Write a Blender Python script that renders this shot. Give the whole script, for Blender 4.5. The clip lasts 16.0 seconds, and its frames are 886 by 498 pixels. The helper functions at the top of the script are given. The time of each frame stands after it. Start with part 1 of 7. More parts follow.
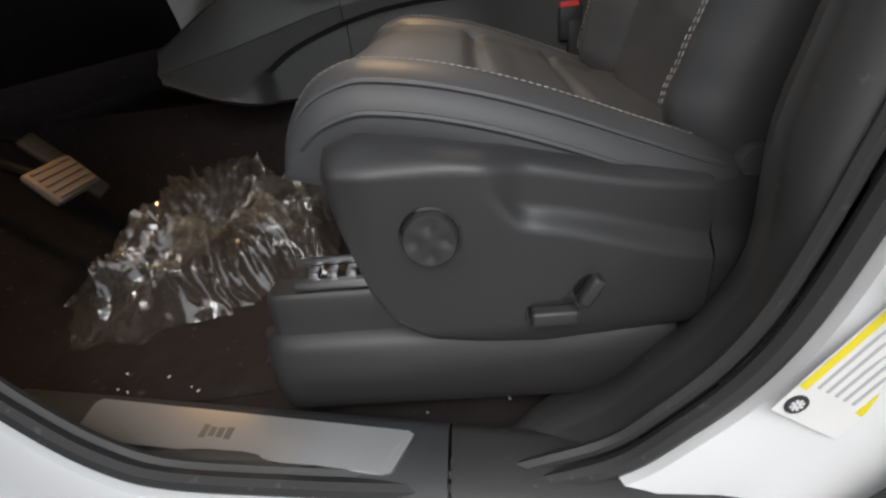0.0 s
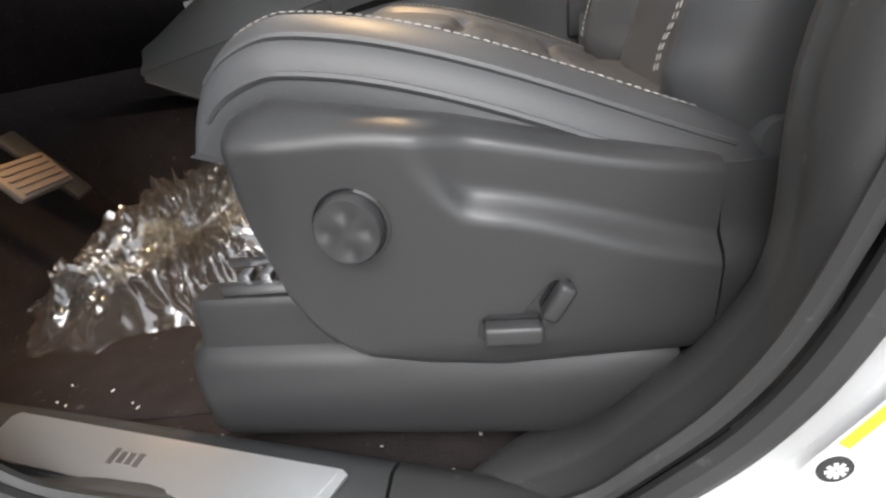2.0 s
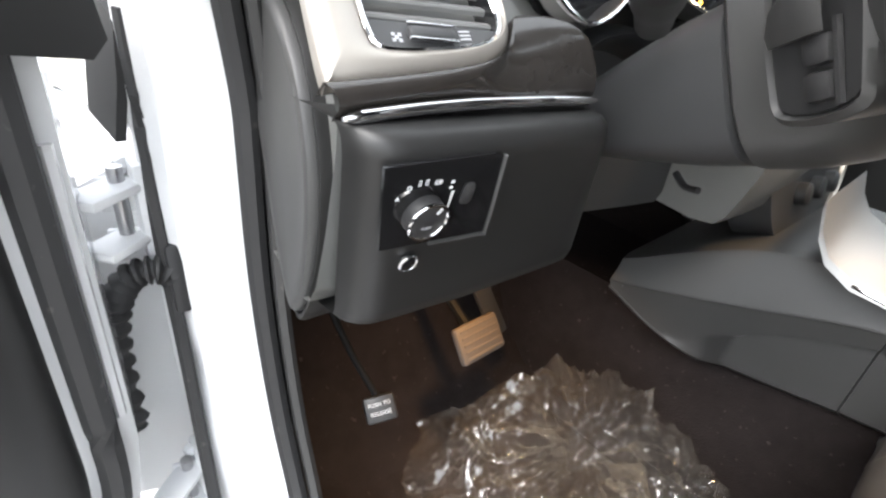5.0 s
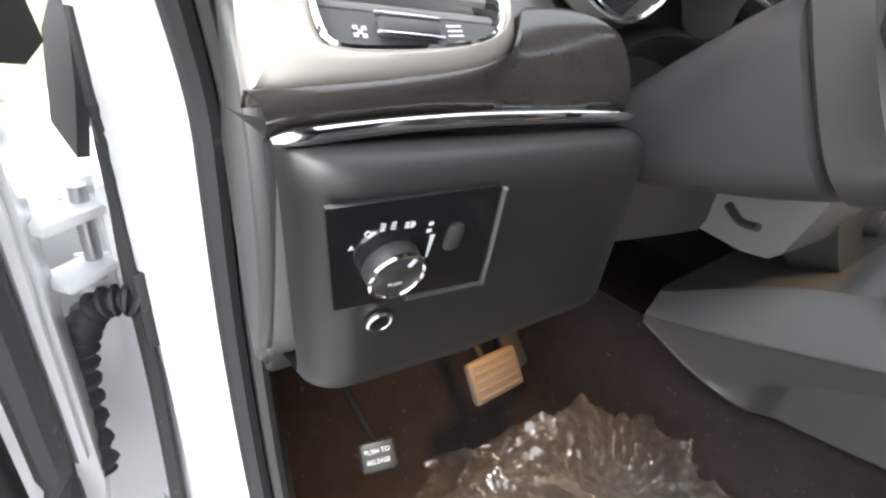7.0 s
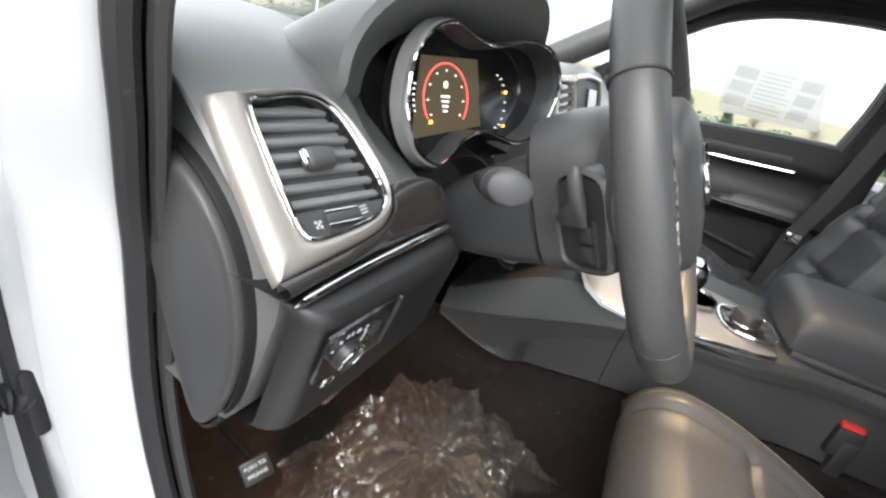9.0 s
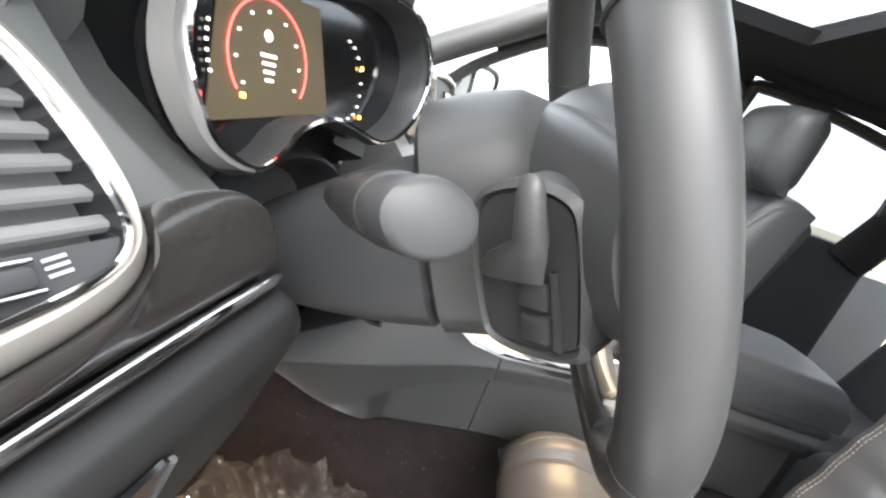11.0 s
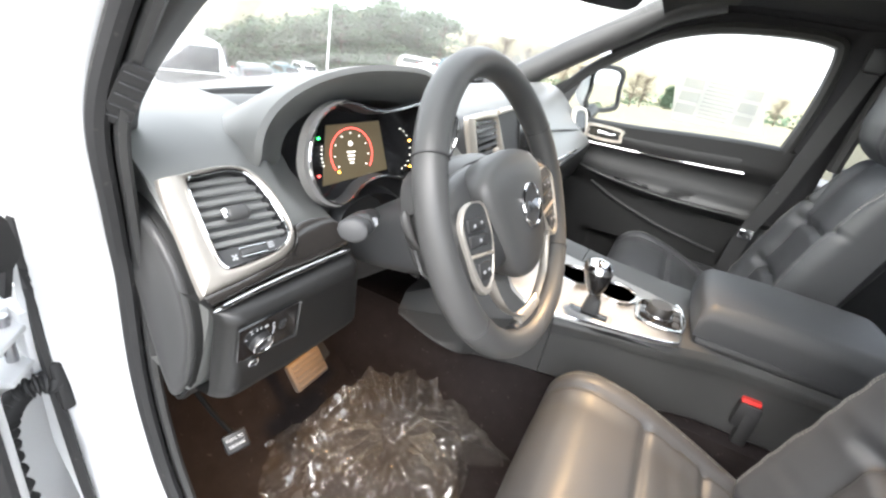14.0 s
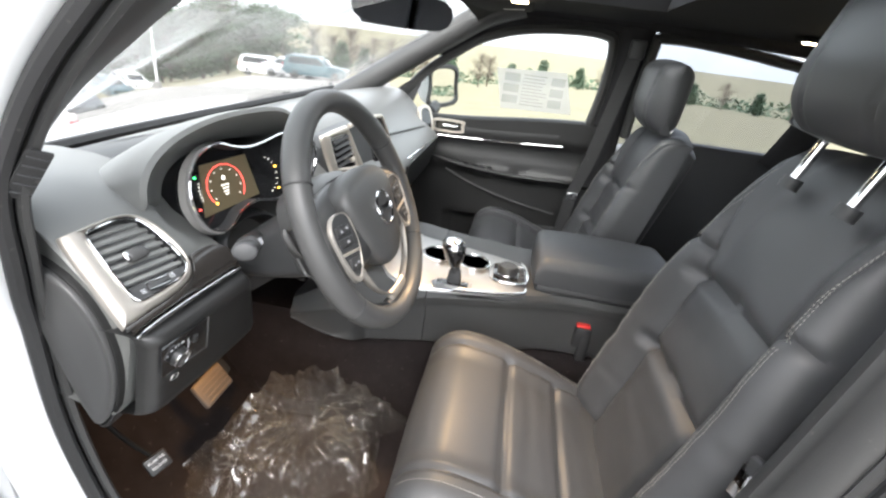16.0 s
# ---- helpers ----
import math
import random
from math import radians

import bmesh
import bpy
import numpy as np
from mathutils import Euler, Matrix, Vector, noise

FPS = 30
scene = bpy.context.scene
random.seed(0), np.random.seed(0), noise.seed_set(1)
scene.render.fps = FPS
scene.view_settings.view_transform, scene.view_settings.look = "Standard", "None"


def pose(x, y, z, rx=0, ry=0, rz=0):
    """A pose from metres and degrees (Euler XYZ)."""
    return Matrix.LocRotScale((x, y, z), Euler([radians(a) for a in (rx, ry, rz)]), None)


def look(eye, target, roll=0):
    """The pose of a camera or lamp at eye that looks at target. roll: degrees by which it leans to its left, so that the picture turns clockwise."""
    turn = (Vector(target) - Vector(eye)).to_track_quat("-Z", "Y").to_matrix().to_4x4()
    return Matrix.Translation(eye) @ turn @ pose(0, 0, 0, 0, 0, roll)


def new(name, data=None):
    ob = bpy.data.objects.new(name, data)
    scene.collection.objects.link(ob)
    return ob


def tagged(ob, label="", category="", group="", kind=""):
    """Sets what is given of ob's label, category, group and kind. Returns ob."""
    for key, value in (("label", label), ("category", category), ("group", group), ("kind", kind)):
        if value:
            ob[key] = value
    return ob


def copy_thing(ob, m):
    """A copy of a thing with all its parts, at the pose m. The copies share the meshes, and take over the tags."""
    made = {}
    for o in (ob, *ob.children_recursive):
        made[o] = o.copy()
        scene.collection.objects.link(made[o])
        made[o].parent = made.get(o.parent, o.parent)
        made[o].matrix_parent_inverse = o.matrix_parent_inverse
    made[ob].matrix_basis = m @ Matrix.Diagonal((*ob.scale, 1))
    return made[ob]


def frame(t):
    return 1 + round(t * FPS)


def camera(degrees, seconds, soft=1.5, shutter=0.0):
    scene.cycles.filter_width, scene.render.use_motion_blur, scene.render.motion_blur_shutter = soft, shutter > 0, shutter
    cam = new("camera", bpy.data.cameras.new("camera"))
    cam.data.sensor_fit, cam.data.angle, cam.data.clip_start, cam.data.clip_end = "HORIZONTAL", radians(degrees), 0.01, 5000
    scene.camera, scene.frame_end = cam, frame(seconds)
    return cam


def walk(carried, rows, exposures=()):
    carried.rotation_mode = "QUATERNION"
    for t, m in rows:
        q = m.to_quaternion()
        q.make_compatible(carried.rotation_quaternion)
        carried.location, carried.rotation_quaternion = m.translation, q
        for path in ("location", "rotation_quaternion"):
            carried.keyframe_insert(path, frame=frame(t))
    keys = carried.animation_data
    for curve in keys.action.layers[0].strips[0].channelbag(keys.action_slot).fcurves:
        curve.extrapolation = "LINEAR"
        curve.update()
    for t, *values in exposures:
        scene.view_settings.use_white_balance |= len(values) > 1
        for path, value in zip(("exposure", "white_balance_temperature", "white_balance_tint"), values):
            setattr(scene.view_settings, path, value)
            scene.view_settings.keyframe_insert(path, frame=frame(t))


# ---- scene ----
cam = camera(86.0, 16.0, soft=2.4, shutter=0.0)
ROWS = [
    (0.0, 0.2358, -0.9912, 0.8509, 59.688, 6.389, 1.730),
    (0.5, 0.2621, -0.9366, 0.7941, 60.756, 7.545, 0.301),
    (1.0, 0.3000, -0.9165, 0.7745, 62.207, 9.350, 3.826),
    (1.5, 0.3177, -0.9209, 0.7598, 64.900, 9.533, 6.789),
    (2.0, 0.2924, -0.9325, 0.7929, 62.882, 7.301, 5.993),
    (2.5, 0.2496, -0.9290, 0.8554, 58.845, 3.229, 5.645),
    (3.0, 0.1985, -0.9580, 0.9280, 55.967, -0.912, 8.166),
    (3.5, 0.1354, -1.0684, 1.0945, 56.411, -5.801, 9.888),
    (4.0, 0.1168, -1.0774, 1.1464, 60.993, -4.343, 23.634),
    (4.5, 0.0326, -0.8836, 1.1005, 60.858, -7.051, 44.418),
    (7.0, -0.0274, -0.7751, 1.0846, 62.581, -6.232, 52.081),
    (7.5, -0.0219, -0.8405, 1.1362, 62.948, -9.788, 39.145),
    (8.0, -0.0217, -0.8885, 1.1908, 64.102, -9.838, 29.634),
    (8.5, -0.0306, -0.9160, 1.2099, 65.089, -12.213, 24.249),
    (9.0, -0.0345, -0.8996, 1.1962, 64.001, -12.977, 25.209),
    (9.5, -0.0573, -0.8591, 1.1711, 65.326, -15.579, 19.861),
    (10.0, -0.0757, -0.7991, 1.1637, 68.260, -16.467, 11.545),
    (12.5, -0.0911, -0.7454, 1.1328, 72.296, -19.490, 3.956),
    (13.0, -0.0493, -0.8092, 1.1785, 69.080, -15.001, 11.642),
    (13.5, 0.0496, -0.8986, 1.2586, 66.030, -12.442, 18.620),
    (14.0, 0.1202, -0.9595, 1.2969, 63.992, -9.889, 26.654),
    (14.5, 0.2165, -1.0122, 1.3316, 62.596, -8.791, 30.922),
    (15.0, 0.2676, -1.0595, 1.3700, 62.643, -7.364, 27.255),
    (15.5, 0.2725, -1.0777, 1.3834, 64.651, -6.018, 20.291),
    (16.0, 0.1721, -1.0785, 1.3625, 65.463, -6.802, 9.428),
]
EXPOSURES = [(0.0, 0.86), (0.5, 1.02), (1.0, 1.38), (1.5, 1.72), (2.0, 2.0), (2.5, 2.25), (3.0, 2.35), (3.5, 2.2), (4.5, 2.4), (7.0, 2.75), (7.5, 2.7), (8.0, 2.43), (9.0, 2.18), (10.0, 2.6), (12.5, 3.05), (13.0, 3.15), (13.5, 3.0), (14.5, 2.6), (15.5, 2.45), (16.0, 2.42)]
walk(cam, [(t, pose(x, y, z, rx, ry, rz)) for t, x, y, z, rx, ry, rz in ROWS], EXPOSURES)

# ---- sky and light: overcast, with the car's own warm lamps ----
world = bpy.data.worlds.new("overcast")
scene.world = world
world.use_nodes = True
wn, wl = world.node_tree.nodes, world.node_tree.links
sky = wn.new("ShaderNodeTexSky")
sky.sky_type, sky.sun_disc = "NISHITA", False
sky.sun_elevation, sky.sun_rotation = radians(48), radians(200)
sky.air_density, sky.dust_density = 1.0, 4.0
pale = wn.new("ShaderNodeHueSaturation")
pale.inputs["Saturation"].default_value = 0.4
wl.new(sky.outputs[0], pale.inputs["Color"])
cloud = wn.new("ShaderNodeMix")
cloud.data_type = "RGBA"
cloud.inputs[0].default_value = 0.65
cloud.inputs[7].default_value = (3.05, 3.2, 3.4, 1)
wl.new(pale.outputs[0], cloud.inputs[6])
wl.new(cloud.outputs[2], wn["Background"].inputs["Color"])
wn["Background"].inputs["Strength"].default_value = 0.19

sun = new("sun", bpy.data.lights.new("sun", "SUN"))
sun.data.energy, sun.data.angle, sun.data.color = 0.6, radians(30), (1.0, 0.985, 0.97)
sun.matrix_world = look((2, -6, 8), (0, 0, 0.8))

dome = new("dome_lamp_light", bpy.data.lights.new("dome_lamp_light", "AREA"))
dome.data.energy, dome.data.size, dome.data.color = 0.36, 0.05, (1.0, 0.66, 0.34)
dome.data.spread = radians(75)
dome.matrix_world = look((0.135, -0.05, 1.43), (0.14, -0.36, 0.75))
foot = new("footwell_lamp_light", bpy.data.lights.new("footwell_lamp_light", "AREA"))
foot.data.spread = radians(115)
foot.data.energy, foot.data.size, foot.data.color = 0.10, 0.03, (1.0, 0.55, 0.2)
foot.matrix_world = look((-0.29, -0.44, 0.885), (-0.29, -0.40, 0.5))

# ---- materials ----
def mat(name, col, rough=0.5, metal=0.0, var=0.15, vscale=7.0, grain=0.0, gscale=600.0, coat=0.0, rvar=0.12, spec=0.5, wear=0.0):
    m = bpy.data.materials.new(name)
    m.use_nodes = True
    nt = m.node_tree
    n, l = nt.nodes, nt.links
    b = n["Principled BSDF"]
    b.inputs["Metallic"].default_value = metal
    b.inputs["Coat Weight"].default_value = coat
    b.inputs["Coat Roughness"].default_value = 0.08
    b.inputs["Specular IOR Level"].default_value = spec
    tc = n.new("ShaderNodeTexCoord")
    big = n.new("ShaderNodeTexNoise")
    big.inputs["Scale"].default_value, big.inputs["Detail"].default_value, big.inputs["Roughness"].default_value = vscale, 5.0, 0.6
    l.new(tc.outputs["Object"], big.inputs["Vector"])
    mix = n.new("ShaderNodeMix")
    mix.data_type = "RGBA"
    mix.inputs[6].default_value = (*[max(0.0, c * (1 - var)) for c in col], 1)
    mix.inputs[7].default_value = (*[min(1.0, c * (1 + var)) for c in col], 1)
    l.new(big.outputs["Fac"], mix.inputs[0])
    out = mix.outputs[2]
    if wear:
        spots = n.new("ShaderNodeTexNoise")
        spots.inputs["Scale"].default_value, spots.inputs["Detail"].default_value = 90.0, 8.0
        l.new(tc.outputs["Object"], spots.inputs["Vector"])
        edge = n.new("ShaderNodeMapRange")
        edge.inputs["From Min"].default_value, edge.inputs["From Max"].default_value = 0.66, 0.72
        edge.inputs["To Max"].default_value = wear
        l.new(spots.outputs["Fac"], edge.inputs["Value"])
        dust = n.new("ShaderNodeMix")
        dust.data_type = "RGBA"
        dust.inputs[7].default_value = (0.32, 0.30, 0.27, 1)
        l.new(edge.outputs[0], dust.inputs[0])
        l.new(out, dust.inputs[6])
        out = dust.outputs[2]
    l.new(out, b.inputs["Base Color"])
    rr = n.new("ShaderNodeMapRange")
    rr.inputs["To Min"].default_value, rr.inputs["To Max"].default_value = max(0.02, rough - rvar * rough), min(1.0, rough + rvar * rough)
    l.new(big.outputs["Fac"], rr.inputs["Value"])
    l.new(rr.outputs[0], b.inputs["Roughness"])
    if grain:
        fine = n.new("ShaderNodeTexVoronoi" if gscale < 900 else "ShaderNodeTexNoise")
        fine.inputs["Scale"].default_value = gscale
        l.new(tc.outputs["Object"], fine.inputs["Vector"])
        bump = n.new("ShaderNodeBump")
        bump.inputs["Strength"].default_value, bump.inputs["Distance"].default_value = grain, 0.2 / gscale
        l.new(fine.outputs[0], bump.inputs["Height"])
        l.new(bump.outputs[0], b.inputs["Normal"])
    return m


def glow(name, col, strength):
    m = bpy.data.materials.new(name)
    m.use_nodes = True
    b = m.node_tree.nodes["Principled BSDF"]
    b.inputs["Base Color"].default_value = (*[c * 0.4 for c in col], 1)
    b.inputs["Emission Color"].default_value = (*col, 1)
    b.inputs["Emission Strength"].default_value = strength
    return m


def film(name, tint, gloss, rough, haze, back=False):
    """Clear pane or foil: see-through with a mirror-like skin, glossier at grazing angles."""
    m = bpy.data.materials.new(name)
    m.use_nodes = True
    n, l = m.node_tree.nodes, m.node_tree.links
    n.remove(n["Principled BSDF"])
    clear, shine, body, a, c = (n.new(k) for k in ("ShaderNodeBsdfTransparent", "ShaderNodeBsdfGlossy", "ShaderNodeBsdfTranslucent" if back else "ShaderNodeBsdfDiffuse", "ShaderNodeMixShader", "ShaderNodeMixShader"))
    clear.inputs["Color"].default_value = (*tint, 1)
    shine.inputs["Roughness"].default_value = rough
    body.inputs["Color"].default_value = (0.75, 0.72, 0.68, 1)
    lw_ = n.new("ShaderNodeLayerWeight")
    fr = n.new("ShaderNodeMath")
    fr.operation = "POWER"
    fr.inputs[1].default_value = 6.0
    l.new(lw_.outputs["Facing"], fr.inputs[0])
    add = n.new("ShaderNodeMath")
    add.operation = "ADD"
    add.inputs[1].default_value = gloss
    l.new(fr.outputs[0], add.inputs[0])
    a.inputs[0].default_value = haze
    l.new(clear.outputs[0], a.inputs[1])
    l.new(body.outputs[0], a.inputs[2])
    l.new(add.outputs[0], c.inputs[0])
    l.new(a.outputs[0], c.inputs[1])
    l.new(shine.outputs[0], c.inputs[2])
    l.new(c.outputs[0], n["Material Output"].inputs["Surface"])
    return m


LEATHER = mat("black_leather", (0.050, 0.051, 0.054), 0.47, grain=0.22, gscale=640, var=0.16, spec=0.5)
PLASTIC = mat("grained_black_plastic", (0.045, 0.046, 0.048), 0.48, grain=0.25, gscale=1500, wear=0.0)
SHIELD = mat("satin_black_plastic", (0.033, 0.033, 0.034), 0.37, grain=0.15, gscale=1700)
SOFT = mat("soft_dash_skin", (0.060, 0.060, 0.060), 0.43, grain=0.22, gscale=1500)
RUBBER = mat("black_rubber", (0.028, 0.028, 0.029), 0.6, wear=0.12)
TRIMDUST = mat("dusty_black_trim", (0.04, 0.04, 0.04), 0.5, grain=0.15, wear=0.15)
CARPET = mat("dark_carpet", (0.025, 0.0205, 0.0205), 0.95, grain=1.0, gscale=420, var=0.4, vscale=30, wear=0.12, spec=0.1)
PAINT = mat("white_paint", (0.74, 0.75, 0.76), 0.25, coat=0.8, var=0.03)
PRIMER = mat("white_inner_paint", (0.72, 0.73, 0.74), 0.45, var=0.12, vscale=16)
SATIN = mat("satin_silver_trim", (0.62, 0.57, 0.50), 0.34, metal=0.75, var=0.05)
BRUSHED = mat("brushed_steel", (0.52, 0.52, 0.52), 0.40, metal=0.9, var=0.08, grain=0.1, gscale=1200)
CHROME = mat("chrome", (0.86, 0.86, 0.87), 0.08, metal=1.0, var=0.02)
SCUFF = mat("satin_steel_plate", (0.70, 0.70, 0.70), 0.30, metal=0.85, var=0.08, grain=0.1, gscale=1200)
STEEL = mat("rail_steel", (0.45, 0.45, 0.46), 0.35, metal=1.0)
VENTSATIN = mat("satin_silver_vent_trim", (0.41, 0.385, 0.35), 0.46, metal=0.6, var=0.06)
CRESCENT = mat("satin_grey_trim", (0.30, 0.29, 0.28), 0.42, metal=0.5, var=0.06)
DASHSKIN = mat("grey_dash_skin", (0.155, 0.158, 0.154), 0.38, grain=0.22, gscale=1500, var=0.08)
SLATGREY = mat("satin_grey_louvre", (0.17, 0.172, 0.17), 0.36, grain=0.12, gscale=1700)
WOOD = mat("dark_wood_veneer", (0.030, 0.027, 0.025), 0.22, var=0.5, vscale=22, coat=0.4)
GLOSSBLACK = mat("piano_black", (0.012, 0.012, 0.013), 0.12, coat=0.5)
LINER = mat("black_headliner", (0.032, 0.032, 0.034), 0.9, grain=0.5, gscale=480, spec=0.1)
THREAD = mat("grey_thread", (0.33, 0.32, 0.30), 0.8)
BLACKSTEEL = mat("black_painted_steel", (0.007, 0.007, 0.007), 0.6, spec=0.2)
RED = mat("red_plastic", (0.75, 0.05, 0.045), 0.4)
WHITEINK = mat("white_print", (0.75, 0.76, 0.78), 0.6)
GREYINK = mat("grey_print", (0.42, 0.43, 0.45), 0.6)
PAPER = mat("paper", (0.74, 0.74, 0.73), 0.8)
YELLOW = mat("yellow_print", (0.80, 0.66, 0.03), 0.5)
PEDAL = mat("pedal_rubber", (0.12, 0.10, 0.085), 0.6)
# Windshield haze is a pale veil standing in for glare on the pane.
VEILGLASS = film("glare_veiled_windshield_glass", (0.93, 0.95, 0.94), 0.03, 0.05, 0.07, True)
GLASS = film("clear_glass", (0.96, 0.98, 0.97), 0.01, 0.02, 0.0)
TINT = film("privacy_glass", (0.66, 0.68, 0.71), 0.02, 0.02, 0.0)
MIRROR = mat("mirror", (0.9, 0.9, 0.92), 0.02, metal=1.0, var=0.0)
# The film itself is clear; its warm tint paints in amber lamp reflections.
FOIL = film("lamp_tinted_plastic_film", (0.90, 0.86, 0.79), 0.12, 0.06, 0.045)
DOORSKIN = mat("dark_door_skin", (0.017, 0.017, 0.017), 0.45, grain=0.2, gscale=1500)
SCREEN = glow("gauge_screen", (0.19, 0.150, 0.085), 0.06)
REDGLOW = glow("red_gauge_light", (1.0, 0.10, 0.08), 0.7)
WHITEGLOW = glow("white_gauge_light", (1.0, 0.95, 0.85), 0.45)
AMBER = glow("amber_lamp", (1.0, 0.5, 0.06), 1.5)
GREENGLOW = glow("green_lamp", (0.05, 0.9, 0.2), 0.9)
LAMPGLOW = glow("lamp_lens", (1.0, 0.8, 0.5), 4.0)


# ---- mesh helpers ----
def V(*a):
    return Vector(a)


def empty(name, at, label, category, group="", kind=""):
    ob = new(name)
    ob.location = at
    ob.empty_display_size = 0.05
    return tagged(ob, label, category, group, kind)


def part(name, bm, material, parent=None, label="", smooth=True, flip=True):
    """Links a bmesh, given in world places, as one mesh object under a thing or a part."""
    if flip:
        bmesh.ops.recalc_face_normals(bm, faces=bm.faces)
    me = bpy.data.meshes.new(name)
    bm.to_mesh(me)
    bm.free()
    if smooth:
        me.shade_smooth()
        me.set_sharp_from_angle(angle=radians(42))
    me.materials.append(material)
    ob = new(name, me)
    if parent is not None:
        ob.parent = parent
        if parent.type == "EMPTY":
            ob.matrix_parent_inverse = Matrix.Translation(-parent.location)
    if label:
        ob["label"] = label
    return ob


def split(name, bm, material, parent, label=""):
    """Links every loose piece of a bmesh as a part of its own."""
    bm.verts.ensure_lookup_table()
    left, k = set(bm.verts), 0
    while left:
        todo, isle = [left.pop()], set()
        while todo:
            v = todo.pop()
            isle.add(v)
            for e in v.link_edges:
                w = e.other_vert(v)
                if w in left:
                    left.discard(w)
                    todo.append(w)
        one, at = bmesh.new(), {}
        order = sorted(isle, key=lambda v: v.index)
        for v in order:
            at[v] = one.verts.new(v.co)
        for f in {f for v in order for f in v.link_faces}:
            one.faces.new([at[v] for v in f.verts])
        part(name, one, material, parent, label)
        k += 1
    bm.free()
    return k


def spline(points, n, closed=False):
    """Catmull-Rom through the points, n places to a stretch."""
    p = [Vector(q) for q in points]
    out = []
    k = len(p)
    for i in range(k if closed else k - 1):
        if closed:
            a, b, c, d = p[i - 1], p[i], p[(i + 1) % k], p[(i + 2) % k]
        else:
            a, b, c, d = p[max(i - 1, 0)], p[i], p[i + 1], p[min(i + 2, k - 1)]
        for j in range(n):
            t = j / n
            out.append(0.5 * (2 * b + (c - a) * t + (2 * a - 5 * b + 4 * c - d) * t * t + (3 * b - a - 3 * c + d) * t ** 3))
    if not closed:
        out.append(p[-1].copy())
    return out


def skin(rings, closed=True, cap=True, loop=False, bm=None):
    """Faces between rings of equal count; closed: each ring is a loop; loop: the last ring joins the first."""
    bm = bm or bmesh.new()
    vs = [[bm.verts.new(q) for q in r] for r in rings]
    m = len(vs[0])
    for i in range(len(vs) if loop else len(vs) - 1):
        a, b = vs[i], vs[(i + 1) % len(vs)]
        for j in range(m if closed else m - 1):
            k = (j + 1) % m
            bm.faces.new((a[j], a[k], b[k], b[j]))
    if cap and closed and not loop:
        bm.faces.new(vs[0][::-1])
        bm.faces.new(vs[-1])
    return bm


def tube(path, r, segs=8, closed=False, bm=None, flat=1.0, up=(0, 0, 1)):
    """A tube along a path; r: a number or a function of 0..1; flat squeezes it along up."""
    p = [Vector(q) for q in path]
    rings = []
    k = len(p)
    upv = Vector(up)
    for i, q in enumerate(p):
        t = (p[(i + 1) % k] - p[i - 1]) if closed else (p[min(i + 1, k - 1)] - p[max(i - 1, 0)])
        t.normalize()
        s = t.cross(upv)
        if s.length < 1e-4:
            s = t.cross(Vector((1, 0.2, 0)))
        s.normalize()
        w = s.cross(t)
        rad = r(i / max(1, k - 1)) if callable(r) else r
        rings.append([q + rad * (math.cos(a) * s + flat * math.sin(a) * w) for a in (2 * math.pi * j / segs for j in range(segs))])
    return skin(rings, True, not closed, closed, bm)


def rbox(size, at=(0, 0, 0), bevel=0.005, rot=(0, 0, 0), segs=2, bm=None, taper=1.0):
    """A box with rounded edges; rot in degrees; taper narrows its top."""
    own = bmesh.new()
    bmesh.ops.create_cube(own, size=1.0)
    for v in own.verts:
        k = taper if v.co.z > 0 else 1.0
        v.co = Vector((v.co.x * size[0] * k, v.co.y * size[1] * k, v.co.z * size[2]))
    if bevel > 0:
        bmesh.ops.bevel(own, geom=own.edges[:], offset=min(bevel, 0.49 * min(size)), segments=segs, affect="EDGES", profile=0.5)
    bmesh.ops.transform(own, matrix=pose(*at, *rot), verts=own.verts)
    if bm is None:
        return own
    return merge(bm, own)


def merge(bm, other):
    me = bpy.data.meshes.new("scratch")
    other.to_mesh(me)
    other.free()
    bm.from_mesh(me)
    bpy.data.meshes.remove(me)
    return bm


def frame_of(at, n, up=(0, 0, 1)):
    """A frame with local z along n and local y near up."""
    n = Vector(n).normalized()
    up = Vector(up)
    x = up.cross(n).normalized()
    y = n.cross(x)
    m = Matrix((x, y, n)).transposed().to_4x4()
    m.translation = Vector(at)
    return m


def disc(m, profile, segs=32, bm=None):
    """A turned body: profile of (radius, height) along the frame's z."""
    rings = []
    for r, h in profile:
        r = max(r, 1e-5)
        rings.append([m @ Vector((r * math.cos(a), r * math.sin(a), h)) for a in (2 * math.pi * j / segs for j in range(segs))])
    return skin(rings, True, True, False, bm)


def slab(m, outline, thick, bm=None, holes=()):
    """A flat plate from an outline in the frame's x, y, as thick as given along z."""
    bm = bm or bmesh.new()
    lo = [bm.verts.new(m @ Vector((x, y, 0))) for x, y in outline]
    hi = [bm.verts.new(m @ Vector((x, y, thick))) for x, y in outline]
    k = len(lo)
    bm.faces.new(lo[::-1])
    bm.faces.new(hi)
    for i in range(k):
        j = (i + 1) % k
        bm.faces.new((lo[i], lo[j], hi[j], hi[i]))
    return bm


